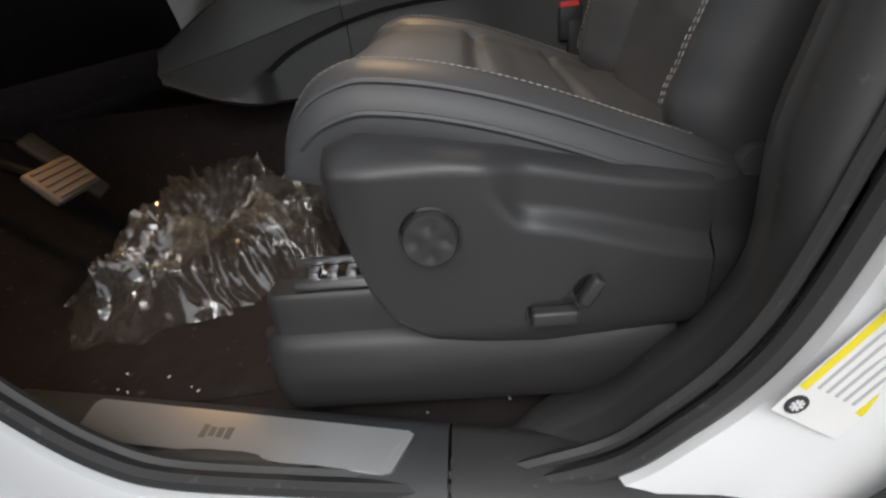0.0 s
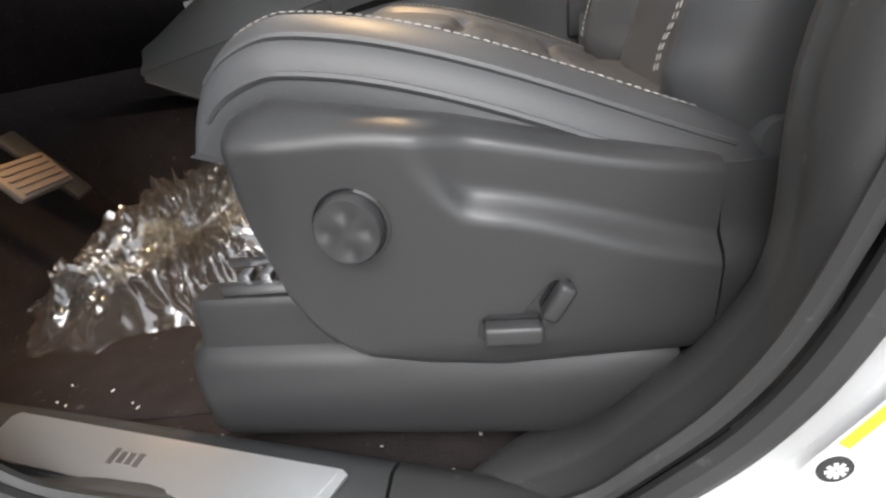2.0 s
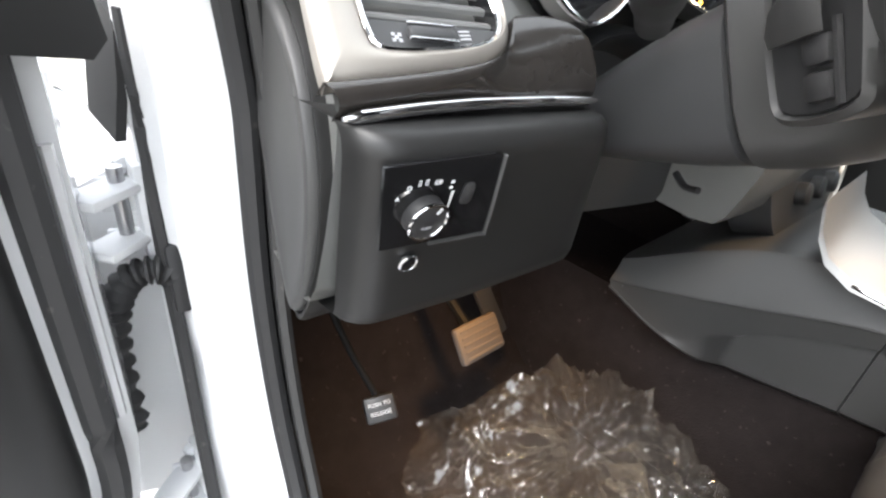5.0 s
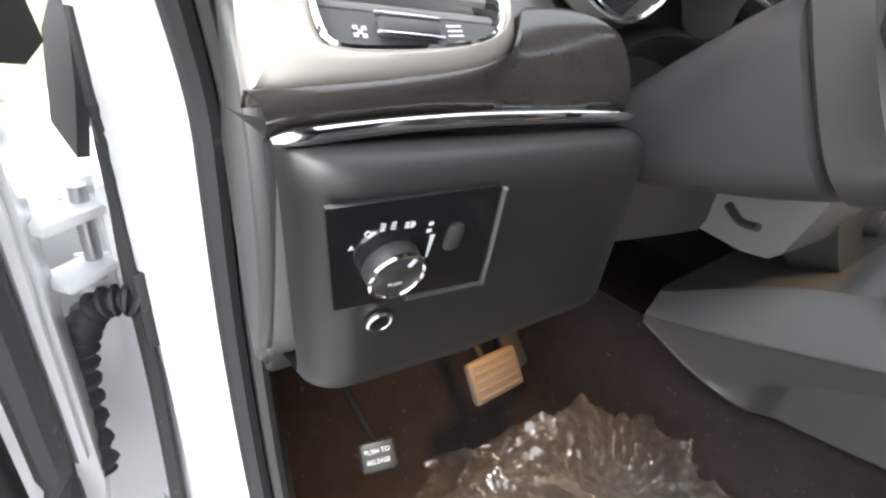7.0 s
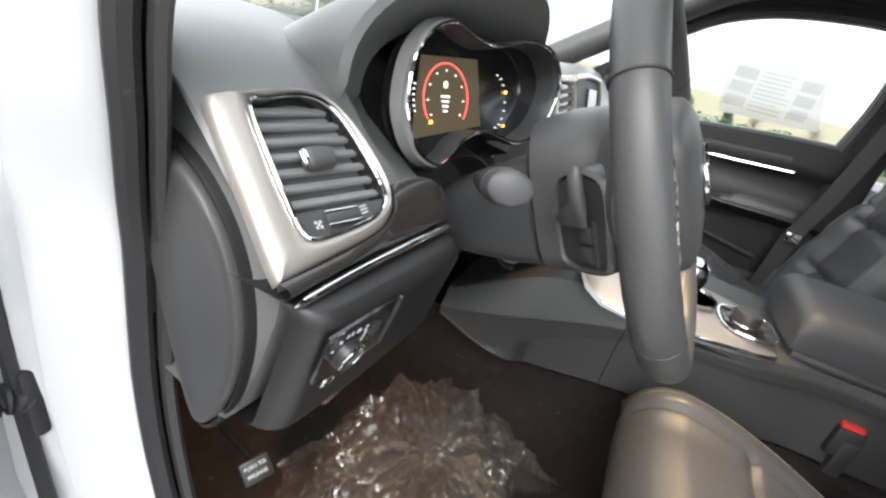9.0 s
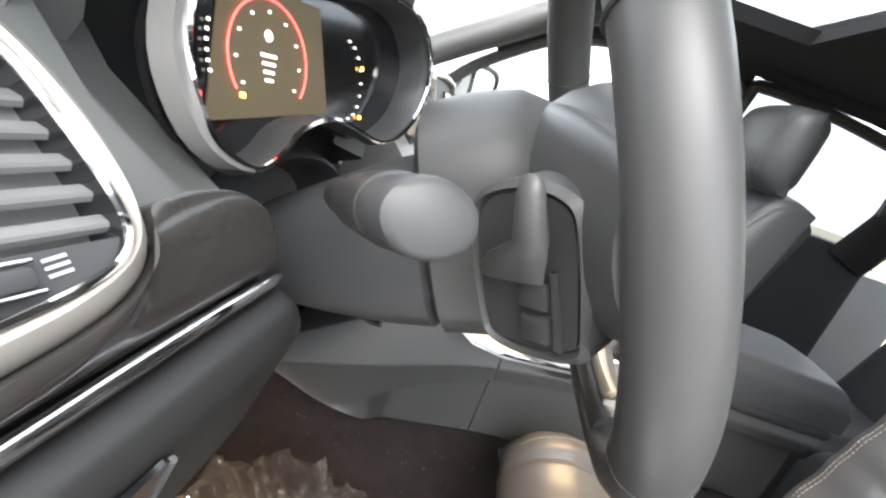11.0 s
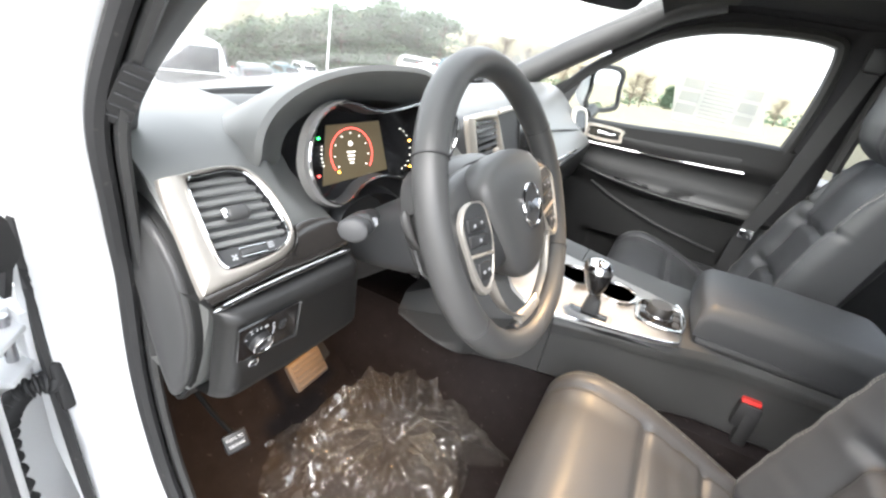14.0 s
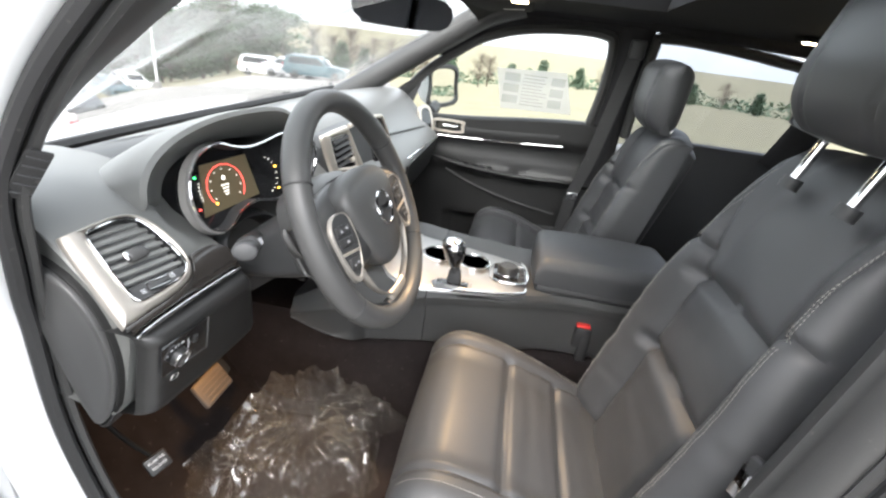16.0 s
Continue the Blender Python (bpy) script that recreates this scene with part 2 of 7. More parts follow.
def ring_plate(m, outer, inner, thick, bm=None, dome=0.0):
    """A frame between two outlines of equal count, its inner and outer rims rounded over."""
    def at(loop, h, k):
        cx = sum(p[0] for p in loop) / len(loop)
        cy = sum(p[1] for p in loop) / len(loop)
        return [m @ Vector((p[0] + (cx - p[0]) * k, p[1] + (cy - p[1]) * k, h)) for p in loop]
    rings = [at(outer, 0, 0), at(outer, thick * 0.6, 0), at(outer, thick, 0.03)] + [[p.lerp(q_, u) + m.to_3x3() @ Vector((0, 0, dome * math.sin(math.pi * u))) for p, q_ in zip(at(outer, thick, 0.03), at(inner, thick, -0.04))] for u in (0.12, 0.3, 0.5, 0.7, 0.88)] + [at(inner, thick, -0.04), at(inner, thick * 0.6, 0), at(inner, -thick * 0.6, 0)]
    return skin(rings, True, False, False, bm)


def pillow(m, A, B, top, r, depth, k=0.2, nu=40, nv=40, bm=None, cap=True):
    """A stuffed pad: plan +-A by +-B in the frame with rounded corners, its top by the function, its edge rolled by r, its sides down to -depth."""
    bm = bm or bmesh.new()
    def spaced(n):
        return [math.copysign(1 - (1 - abs(q)) ** 1.35, q) for q in (2 * i / n - 1 for i in range(n + 1))]
    us, vs = spaced(nu), spaced(nv)
    rows = []
    for q in vs:
        row = []
        for p in us:
            a = A * p * math.sqrt(1 - k * q * q / 2)
            b = B * q * math.sqrt(1 - k * p * p / 2)
            d = min(A * (1 - abs(p)), B * (1 - abs(q)))
            drop = 0.0
            for e in (A * (1 - abs(p)), B * (1 - abs(q))):
                if e < r:
                    drop += r - math.sqrt(max(0.0, r * r - (r - e) ** 2))
            row.append(bm.verts.new(m @ Vector((a, b, top(a, b) - min(drop, r * 1.2)))))
        rows.append(row)
    for i in range(nv):
        for j in range(nu):
            bm.faces.new((rows[i][j], rows[i][j + 1], rows[i + 1][j + 1], rows[i + 1][j]))
    rim = rows[0][:] + [rows[i][-1] for i in range(1, nv + 1)] + rows[-1][-2::-1] + [rows[i][0] for i in range(nv - 1, 0, -1)]
    inv = m.inverted()
    low = []
    for v in rim:
        q = inv @ v.co
        low.append(bm.verts.new(m @ Vector((q.x, q.y, -depth))))
    for i in range(len(rim)):
        j = (i + 1) % len(rim)
        bm.faces.new((rim[i], low[i], low[j], rim[j]))
    if cap:
        bm.faces.new(low)
    return bm


def groove(d, width, depth):
    return depth * math.exp(-(d / width) ** 2)


def smooth(t):
    t = min(1.0, max(0.0, t))
    return t * t * (3 - 2 * t)


def stitches(path, step=0.0062, length=0.0044, r=0.00055, bm=None):
    """Single stitches along a path."""
    bm = bm or bmesh.new()
    p = [Vector(q) for q in path]
    acc, nxt = 0.0, 0.0
    for a, b in zip(p, p[1:]):
        seg = (b - a).length
        if seg < 1e-7:
            continue
        d = (b - a) / seg
        while nxt <= acc + seg:
            q = a + d * (nxt - acc)
            tube([q - d * length / 2, q, q + d * length / 2], lambda t: r * (0.5 + 2 * t * (1 - t)), 4, bm=bm)
            nxt += step
        acc += seg
    return bm


def words(text, size, m, material, parent, name="lettering", depth=0.0003):
    cu = bpy.data.curves.new(name, "FONT")
    cu.body, cu.size, cu.extrude, cu.align_x, cu.align_y = text, size, depth, "CENTER", "CENTER"
    tmp = bpy.data.objects.new(name, cu)
    me = bpy.data.meshes.new_from_object(tmp)
    bpy.data.objects.remove(tmp)
    me.transform(m)
    me.materials.clear()
    me.materials.append(material)
    ob = new(name, me)
    ob.parent = parent
    if parent.type == "EMPTY":
        ob.matrix_parent_inverse = Matrix.Translation(-parent.location)
    return ob

# ---- the ground and the far distance ----
ASPHALT = mat("pale_worn_asphalt", (0.30, 0.29, 0.275), 0.9, var=0.25, vscale=0.6, grain=0.4, gscale=60, spec=0.2)
GRASS = mat("dry_winter_grass", (0.235, 0.215, 0.145), 0.95, var=0.35, vscale=0.8, grain=0.8, gscale=25, spec=0.1)
ground = new("ground", bpy.data.meshes.new("ground"))
tagged(ground, "pale worn asphalt lot running out to dry winter grass", "ground", kind="structure")

CARPANE = mat("dark_body_glass", (0.03, 0.033, 0.037), 0.1, coat=0.3)
# ---- the car's shell round the open driver's doorway ----
body = empty("car_body", (0.3, 0.0, 0.0), "white sport utility vehicle shell with its driver's doorway open", "car")
DOORWAY = [(-0.085, 1.402), (-0.147, 1.350), (-0.198, 1.300), (-0.237, 1.250), (-0.266, 1.20), (-0.291, 1.12), (-0.318, 1.04), (-0.322, 0.96), (-0.320, 0.88), (-0.308, 0.80), (-0.286, 0.72), (-0.250, 0.655), (-0.196, 0.60), (-0.145, 0.565), (-0.095, 0.536),
           (-0.035, 0.510), (0.06, 0.494), (0.15, 0.483), (0.24, 0.480), (0.325, 0.503), (0.375, 0.548), (0.412, 0.595), (0.438, 0.655), (0.462, 0.76), (0.490, 0.90), (0.525, 1.07), (0.555, 1.23), (0.565, 1.36),
           (0.52, 1.44), (0.38, 1.475), (0.22, 1.475), (0.08, 1.462), (-0.01, 1.440)]
# the front post lies deeper in the body side than the rest of the frame
EDGE = [V(p.x, -0.762 + 0.048 * smooth((-0.05 - p.x) / 0.24) * (1 - 0.7 * smooth((p.z - 1.0) / 0.2)), p.z) for p in spline([(x, 0, z) for x, z in DOORWAY], 6, True)]
MID = V(0.12, 0, 0.95)


def off_edge(k, dy, amount):
    """The doorway's edge moved outwards by amount (inwards: minus) and to the depth dy."""
    n = len(EDGE)
    a, b = EDGE[(k - 2) % n], EDGE[(k + 2) % n]
    t = (b - a).normalized()
    out = V(-t.z, 0, t.x)
    if out.dot(EDGE[k] - V(MID.x, EDGE[k].y, MID.z)) < 0:
        out = -out
    q = EDGE[k] + out * amount
    return V(q.x, dy + EDGE[k].y + 0.762, q.z)


def zone(k):
    """How far along the doorway's foot, rear post and front post a place lies."""
    q = EDGE[k]
    rear = smooth((q.x - 0.20) / 0.18)
    foot_ = smooth((0.70 - q.z) / 0.14) * smooth((0.30 - q.x) / 0.10)
    front = smooth((-0.02 - q.x) / 0.12)
    return rear, foot_, front


N = len(EDGE)
def jamb(am, dy, turned):
    out = []
    for k in range(N):
        front = smooth((-0.16 - EDGE[k].x) / 0.10)
        slim_ = 1 - 0.48 * smooth((-0.02 - EDGE[k].x) / 0.12) * smooth((EDGE[k].z - 0.58) / 0.10)
        out.append(off_edge(k, dy + (turned - dy) * front, am * slim_))
    return out
rows = [(0.0, -0.750, -0.750), (0.004, -0.768, -0.768), (0.016, -0.775, -0.776), (0.045, -0.778, -0.784), (0.075, -0.786, -0.792), (0.095, -0.80, -0.796), (0.10, -0.83, -0.782), (0.10, -0.70, -0.722)]
part("body_side", skin([jamb(*r) for r in rows], True, False), PAINT, body, "glossy white painted door frame")
part("weatherstrip", tube([off_edge(k, -0.757, -0.007) for k in range(N)], 0.0085, 8, True, up=(0, 1, 0)), RUBBER, body, "black rubber door seal")
part("seal_lip", tube([off_edge(k, -0.745, -0.018 + 0.009 * zone(k)[1]) for k in range(N)], 0.0055, 6, True, up=(0, 1, 0)), TRIMDUST, body, "black inner seal lip")
# inner trim round the doorway: narrow at the foot, broad at the rear post
def trim_row(am, dy):
    out = []
    for k in range(N):
        rear, foot_, front = zone(k)
        rear = max(rear * (1 - foot_), front)
        depth = (dy + 0.742) / 0.075
        inward = am * (0.9 - 0.75 * max(foot_, smooth((0.76 - EDGE[k].z) / 0.14)) - 0.72 * front) - 0.004 * rear * math.sin(math.pi * min(1, depth)) + 0.030 * rear * smooth(depth * 1.6 - 0.6)
        out.append(off_edge(k, -0.742 + (dy + 0.742) * (1 - 0.75 * foot_ - 0.92 * front * (1 - foot_))  + 0.035 * max(0, rear - front) * depth, inward))
    return out
part("doorway_trim", skin([trim_row(*q) for q in ((-0.024, -0.742), (-0.030, -0.741), (-0.037, -0.737), (-0.041, -0.730), (-0.0405, -0.722), (-0.036, -0.7195), (-0.0355, -0.716), (-0.040, -0.711), (-0.040, -0.70), (-0.036, -0.685), (-0.026, -0.672), (-0.0, -0.667))], True, False), TRIMDUST, body, "dusty black plastic pillar trim")

# inner skin of the front post, running in from the seal to the dash end
rows = []
for z in (0.56, 0.62, 0.70, 0.78, 0.86, 0.94, 1.02, 1.08, 1.13):
    e = min((q for q in EDGE if q.x < 0.0), key=lambda q: abs(q.z - z))
    far_x = e.x - 0.05
    rows.append([V(e.x + (far_x - e.x) * t, e.y + 0.018 + 0.026 * t - 0.004 * math.sin(math.pi * t), z) for t in (0.0, 0.12, 0.3, 0.5, 0.75, 1.0)])
part("post_trim", skin(rows, False, False), TRIMDUST, body, "dusty black front post trim")

# sill with its bright scuff plate
def sill_ring(x):
    y0 = -0.70 - 0.16 * x
    z0 = 0.500 + 0.006 * abs(x)
    return [V(x, y0 + 0.07, 0.44), V(x, y0 + 0.055, 0.468), V(x, y0 + 0.038, 0.490), V(x, y0 + 0.02, z0), V(x, y0 - 0.030, z0 - 0.002), V(x, y0 - 0.044, z0 - 0.012), V(x, y0 - 0.06, z0 - 0.03), V(x, y0 - 0.06, 0.43)]
part("sill_trim", skin([sill_ring(x) for x in (-0.30, -0.25, -0.2, -0.1, 0.0, 0.1, 0.193)]), PLASTIC, body, "black plastic sill trim")
part("sill_trim", skin([sill_ring(x) for x in (0.196, 0.25, 0.32, 0.40, 0.46)]), TRIMDUST, body, "black plastic sill trim")
m = frame_of((-0.005, -0.707, 0.505), (0.0, -0.17, 1), (0.16, 1, 0))
scuff = part("scuff_plate", slab(m, [(-0.158, -0.020), (0.148, -0.020), (0.156, -0.017), (0.168, 0.018), (0.163, 0.021), (-0.16, 0.021), (-0.166, 0.016), (-0.164, -0.016)], 0.003), SCUFF, body, "brushed steel scuff plate on the sill")
bar = bmesh.new()
for i, h in enumerate((0.013, 0.009, 0.009, 0.011)):
    slab(m @ Matrix.Translation((-0.03 + i * 0.0085, 0.0, 0.003)), [(-0.003, -h / 2), (0.003, -h / 2), (0.003, h / 2), (-0.003, h / 2)], 0.0006, bar)
split("emblem_bar", bar, STEEL, scuff, "embossed emblem bar")
m2 = m @ Matrix.Translation((0.055, 0, 0.003))
part("polished_band", slab(m2, [(-0.02, -0.019), (0.09, -0.019), (0.105, 0.017), (-0.004, 0.019)], 0.0004), SCUFF, scuff, "polished band")

# outer sill, rear door and front wing beyond the doorway
def side_ring(x, wide=0.0):
    return [V(x, -0.79, 0.44), V(x, -0.83, 0.42), V(x, -0.86, 0.36), V(x, -0.865, 0.30), V(x, -0.83, 0.26), V(x, -0.70, 0.25), V(x, -0.70, 0.42)]
part("rocker", skin([side_ring(x) for x in (-0.62, -0.2, 0.2, 0.6, 1.5)]), PAINT, body, "white painted sill")
rear = []
for z in (0.36, 0.42, 0.6, 0.85, 1.05, 1.12):
    bulge = 0.05 * math.sin(math.pi * (z - 0.3) / 0.9)
    xl = 0.465 + 0.32 * max(0, z - 0.55) ** 1.0 * 0.33 + 0.10
    rear.append([V(xl, -0.80, z), V(xl + 0.01, -0.815 - bulge, z), V(xl + 0.3, -0.84 - bulge, z), V(xl + 0.85, -0.84 - bulge, z), V(xl + 0.85, -0.74, z), V(xl, -0.74, z)])
part("rear_door", skin(rear), PAINT, body, "white rear door skin")
seal = [V(0.37, -0.815, 0.40), V(0.45, -0.812, 0.50), V(0.515, -0.812, 0.62), V(0.555, -0.812, 0.80), V(0.585, -0.812, 0.95), V(0.61, -0.812, 1.10)]
part("rear_door_seal", tube(spline(seal, 5), 0.010, 8), RUBBER, body, "black rear door seal")
striker = rbox((0.03, 0.012, 0.05), (0.468, -0.792, 0.70), 0.004, (0, 18, 0))
for dz in (-0.015, 0.015):
    disc(frame_of((0.468 + dz * 0.3, -0.80, 0.70 + dz), (0, -1, 0)), [(0.006, -0.004), (0.006, 0.004), (0.004, 0.006)], 10, striker)
part("door_striker", striker, STEEL, body, "steel door striker")
wing = []
for x in (-0.50, -0.62, -0.8, -1.2, -1.6):
    wing.append([V(x, -0.72, 0.45), V(x, -0.84, 0.5), V(x, -0.87, 0.75), V(x, -0.84, 0.88 + 0.10 * (x + 0.5)), V(x, -0.74, 0.93 + 0.12 * (x + 0.5)), V(x, -0.6, 0.92 + 0.12 * (x + 0.5))])
part("front_wing", skin(wing), PAINT, body, "white front wing")
hood = []
for x, z in ((-0.66, 0.97), (-0.75, 0.965), (-1.1, 0.92), (-1.6, 0.80)):
    hood.append([V(x, y, z + 0.03 * (1 - (y / 0.75) ** 2)) for y in (-0.74, -0.5, -0.25, 0, 0.25, 0.5, 0.74)] + [V(x, 0.74, z - 0.05), V(x, -0.74, z - 0.05)])
part("hood", skin(hood), PAINT, body, "white hood")
# hinge post face between doorway and door
post = []
for z in (0.50, 0.60, 0.75, 0.9, 1.0, 1.1, 1.2, 1.27):
    lean = max(0, z - 1.08) * 0.75
    foot2 = max(0, 0.72 - z) * 0.55
    x0 = -0.39 + lean + foot2
    x0 -= 0.01
    post.append([V(x0 + 0.02, -0.735, z), V(x0, -0.752, z), V(x0 - 0.022, -0.757, z), V(x0 - 0.03, -0.745, z), V(x0 - 0.07, -0.738, z), V(x0 - 0.10, -0.715, z), V(x0 - 0.13, -0.70, z), V(x0, -0.68, z)])
part("hinge_post", skin(post), PRIMER, body, "white painted hinge post with dirt in its seams")
gap = [V(-0.402, -0.752, 1.06), V(-0.404, -0.752, 0.98), V(-0.400, -0.754, 0.88), V(-0.388, -0.754, 0.78), V(-0.36, -0.758, 0.68), V(-0.31, -0.765, 0.58), V(-0.27, -0.77, 0.52)]
part("wing_gap", tube(spline(gap, 4), 0.006, 6), RUBBER, body, "dark gap beside the wing")

# A-pillar trim on the driver's side, with a slotted vent
inner = spline([(-0.345, -0.668, 1.09), (-0.334, -0.67, 1.13), (-0.316, -0.67, 1.185), (-0.245, -0.67, 1.262), (-0.185, -0.668, 1.312), (-0.10, -0.66, 1.378), (0.02, -0.65, 1.445)], 5)
outer = spline([(-0.335, -0.742, 1.07), (-0.330, -0.742, 1.12), (-0.312, -0.742, 1.178), (-0.255, -0.742, 1.252), (-0.190, -0.74, 1.323), (-0.115, -0.738, 1.384), (0.02, -0.733, 1.45)], 5)
sec = []
for a, b in zip(inner, outer):
    mid = (a + b) / 2 + V(0.010, 0.0, -0.006)
    sec.append([a + V(-0.05, -0.01, 0), a, a * 0.65 + b * 0.35 + V(0.008, 0.0, -0.005), mid, b * 0.72 + a * 0.28 + V(0.008, 0.0, -0.004), b, b + V(-0.05, 0.0, 0.0)])
pillar = part("a_pillar", skin(sec), SOFT, body, "dark grey windshield pillar trim")
slots = bmesh.new()
for i in range(5):
    a = inner[7 + i // 2] * 0.5 + outer[7 + i // 2] * 0.5 + V(0.026, 0.014, 0.012)
    rbox((0.004, 0.022, 0.0045), (-0.291 + i * 0.0068, -0.707, 1.196 + i * 0.0098), 0.0015, (0, 35, 0), bm=slots)
split("vent_slot", slots, GLOSSBLACK, pillar, "black demister slot")

# passenger side: A-pillar, roof rail, posts
def strut(name, path, r, flat, material, label, up=(0, 1, 0)):
    return part(name, tube(spline(path, 6), r, 10, flat=flat, up=up), material, body, label)
strut("a_pillar", [(-0.53, 0.66, 1.07), (-0.38, 0.66, 1.165), (-0.22, 0.66, 1.275), (-0.09, 0.66, 1.36), (0.02, 0.655, 1.43), (0.14, 0.645, 1.475)], 0.040, 1.2, SOFT, "dark grey windshield pillar trim")
strut("b_pillar", [(0.50, 0.735, 0.50), (0.50, 0.735, 0.80), (0.495, 0.74, 1.08), (0.503, 0.725, 1.25), (0.508, 0.70, 1.40), (0.515, 0.68, 1.48)], 0.058, 0.62, LINER, "black centre pillar trim")
strut("c_pillar", [(1.10, 0.73, 1.06), (1.16, 0.70, 1.25), (1.20, 0.66, 1.46)], 0.07, 0.5, LINER, "black rear pillar trim")
strut("roof_rail", [(0.02, 0.665, 1.455), (0.2, 0.665, 1.475), (0.5, 0.665, 1.475), (0.85, 0.66, 1.46), (1.3, 0.65, 1.43)], 0.030, 1.0, LINER, "black roof rail")
strut("c_pillar", [(1.10, -0.73, 1.06), (1.16, -0.70, 1.25), (1.20, -0.66, 1.46)], 0.07, 0.5, LINER, "black rear pillar trim")
strut("roof_rail", [(0.06, -0.66, 1.47), (0.3, -0.68, 1.49), (0.56, -0.68, 1.48), (0.85, -0.67, 1.46), (1.3, -0.65, 1.43)], 0.032, 1.0, LINER, "black roof rail")

strut("roof_rail", [(-0.12, 0.715, 1.300), (-0.03, 0.705, 1.362), (0.06, 0.70, 1.415), (0.16, 0.70, 1.438), (0.3, 0.70, 1.452), (0.50, 0.70, 1.452)], 0.030, 1.0, LINER, "black roof rail")

# headliner with the dark glass roof, header and rear wall
def liner_row(x, z):
    return [V(x, y, z + 0.03 * (1 - (y / 0.68) ** 2)) for y in (-0.70, -0.5, -0.36, -0.2, 0, 0.2, 0.36, 0.5, 0.70)] + [V(x, 0.70, z + 0.06), V(x, -0.70, z + 0.06)]
part("headliner", skin([liner_row(x, z) for x, z in ((0.00, 1.405), (0.05, 1.432), (0.12, 1.452), (0.20, 1.458))]), LINER, body, "black headliner above the windshield")
part("headliner", skin([liner_row(x, z) for x, z in ((0.52, 1.465), (0.6, 1.462), (1.0, 1.455), (1.5, 1.42))]), LINER, body, "black headliner")
for s in (-1, 1):
    sidepiece = []
    for x in (0.18, 0.3, 0.54):
        sidepiece.append([V(x, s * 0.70, 1.455), V(x, s * 0.50, 1.478), V(x, s * 0.42, 1.482), V(x, s * 0.40, 1.51), V(x, s * 0.70, 1.52)])
    part("headliner", skin(sidepiece), LINER, body, "black headliner beside the glass roof")
part("roof_glass", rbox((0.40, 0.86, 0.006), (0.36, 0, 1.515), 0.002), GLASS, body, "glass roof panel").visible_shadow = False
part("roof_skin", rbox((1.1, 1.36, 0.03), (1.12, 0, 1.545), 0.012), PAINT, body, "white roof")
part("rear_wall", rbox((0.05, 1.4, 0.62), (1.55, 0, 0.75), 0.02), LINER, body, "dark luggage space wall")
part("floor_carpet", skin([[V(x, y, z) for y in (-0.70, -0.3, 0, 0.3, 0.74)] + [V(x, 0.74, z - 0.05), V(x, -0.70, z - 0.05)] for x, z in ((-0.74, 0.80), (-0.60, 0.72), (-0.52, 0.62), (-0.44, 0.52), (-0.38, 0.468), (-0.30, 0.455), (0.0, 0.455), (0.5, 0.455), (0.9, 0.47), (1.55, 0.47))]), CARPET, body, "dark crumb-strewn carpet")
# windshield and rear glass
ws = []
for t in (0, 0.25, 0.5, 0.75, 1):
    ws.append([V(-0.60 + 0.62 * t - 0.10 * (1 - (y / 0.68) ** 2) * (1 - 0.4 * t), y * (1 - 0.05 * t), 1.075 + 0.36 * t + 0.05 * t * (1 - t)) for y in (-0.68, -0.45, -0.2, 0, 0.2, 0.45, 0.68)])
bmw = skin(ws, False, False)
bmesh.ops.solidify(bmw, geom=bmw.faces[:], thickness=0.005)
shield_glass = part("windshield", bmw, VEILGLASS, body, "clear windshield")
shield_glass.visible_shadow = False
for s in (-1,):
    pane = part("rear_window", slab(frame_of((0, 0, 0), (0, -1, 0), (0, 0, 1)) @ Matrix.Identity(4), [(0.64, 1.12), (1.08, 1.12), (1.13, 1.25), (1.12, 1.42), (0.64, 1.44)], 0.004), TINT, body, "tinted rear side window")
    pane.location = (0, s * 0.73, 0)
    pane.visible_shadow = False

# the shell's far side, tail and wheels
for s_, x0, x1, name_ in ((1, -0.50, 0.50, "front_door_skin"), (1, 0.515, 1.42, "rear_door_skin")):
    rows = []
    for x in (x0, x0 + 0.006, (x0 + x1) / 2, x1 - 0.006, x1):
        e = 0.006 if x in (x0, x1) else 0.0
        rows.append([V(x, 0.80, 0.42), V(x, 0.85 - e, 0.43), V(x, 0.885 - e, 0.62), V(x, 0.89 - e, 0.85), V(x, 0.86 - e, 1.03), V(x, 0.82, 1.06), V(x, 0.80, 1.04)])
    part(name_, skin(rows), PAINT, body, "white outer door skin")
part("front_wing", skin([[V(x, -q.y, q.z) for q in r] for r in wing for x in (r[0].x,)]), PAINT, body, "white front wing")
part("rocker", skin([[V(q.x, -q.y, q.z) for q in side_ring(x)] for x in (-0.62, -0.2, 0.2, 0.6, 1.5)]), PAINT, body, "white painted sill")
tail = []
for x, zt, w in ((1.50, 1.06, 0.86), (1.75, 1.05, 0.87), (2.2, 1.03, 0.85), (2.42, 0.98, 0.80), (2.50, 0.80, 0.76)):
    tail.append([V(x, -w, 0.36), V(x, -w - 0.02, 0.7), V(x, -w + 0.04, zt), V(x, w - 0.04, zt), V(x, w + 0.02, 0.7), V(x, w, 0.36)])
part("tail_body", skin(tail), PAINT, body, "white rear body")
cabin = []
for x, zt, w in ((1.50, 1.52, 0.66), (1.9, 1.49, 0.65), (2.2, 1.42, 0.63), (2.42, 1.14, 0.70)):
    cabin.append([V(x, -0.78, 1.03), V(x, -w, zt - 0.05), V(x, -w + 0.08, zt), V(x, w - 0.08, zt), V(x, w, zt - 0.05), V(x, 0.78, 1.03)])
part("rear_cabin", skin(cabin), CARPANE, body, "dark glazed rear cabin")
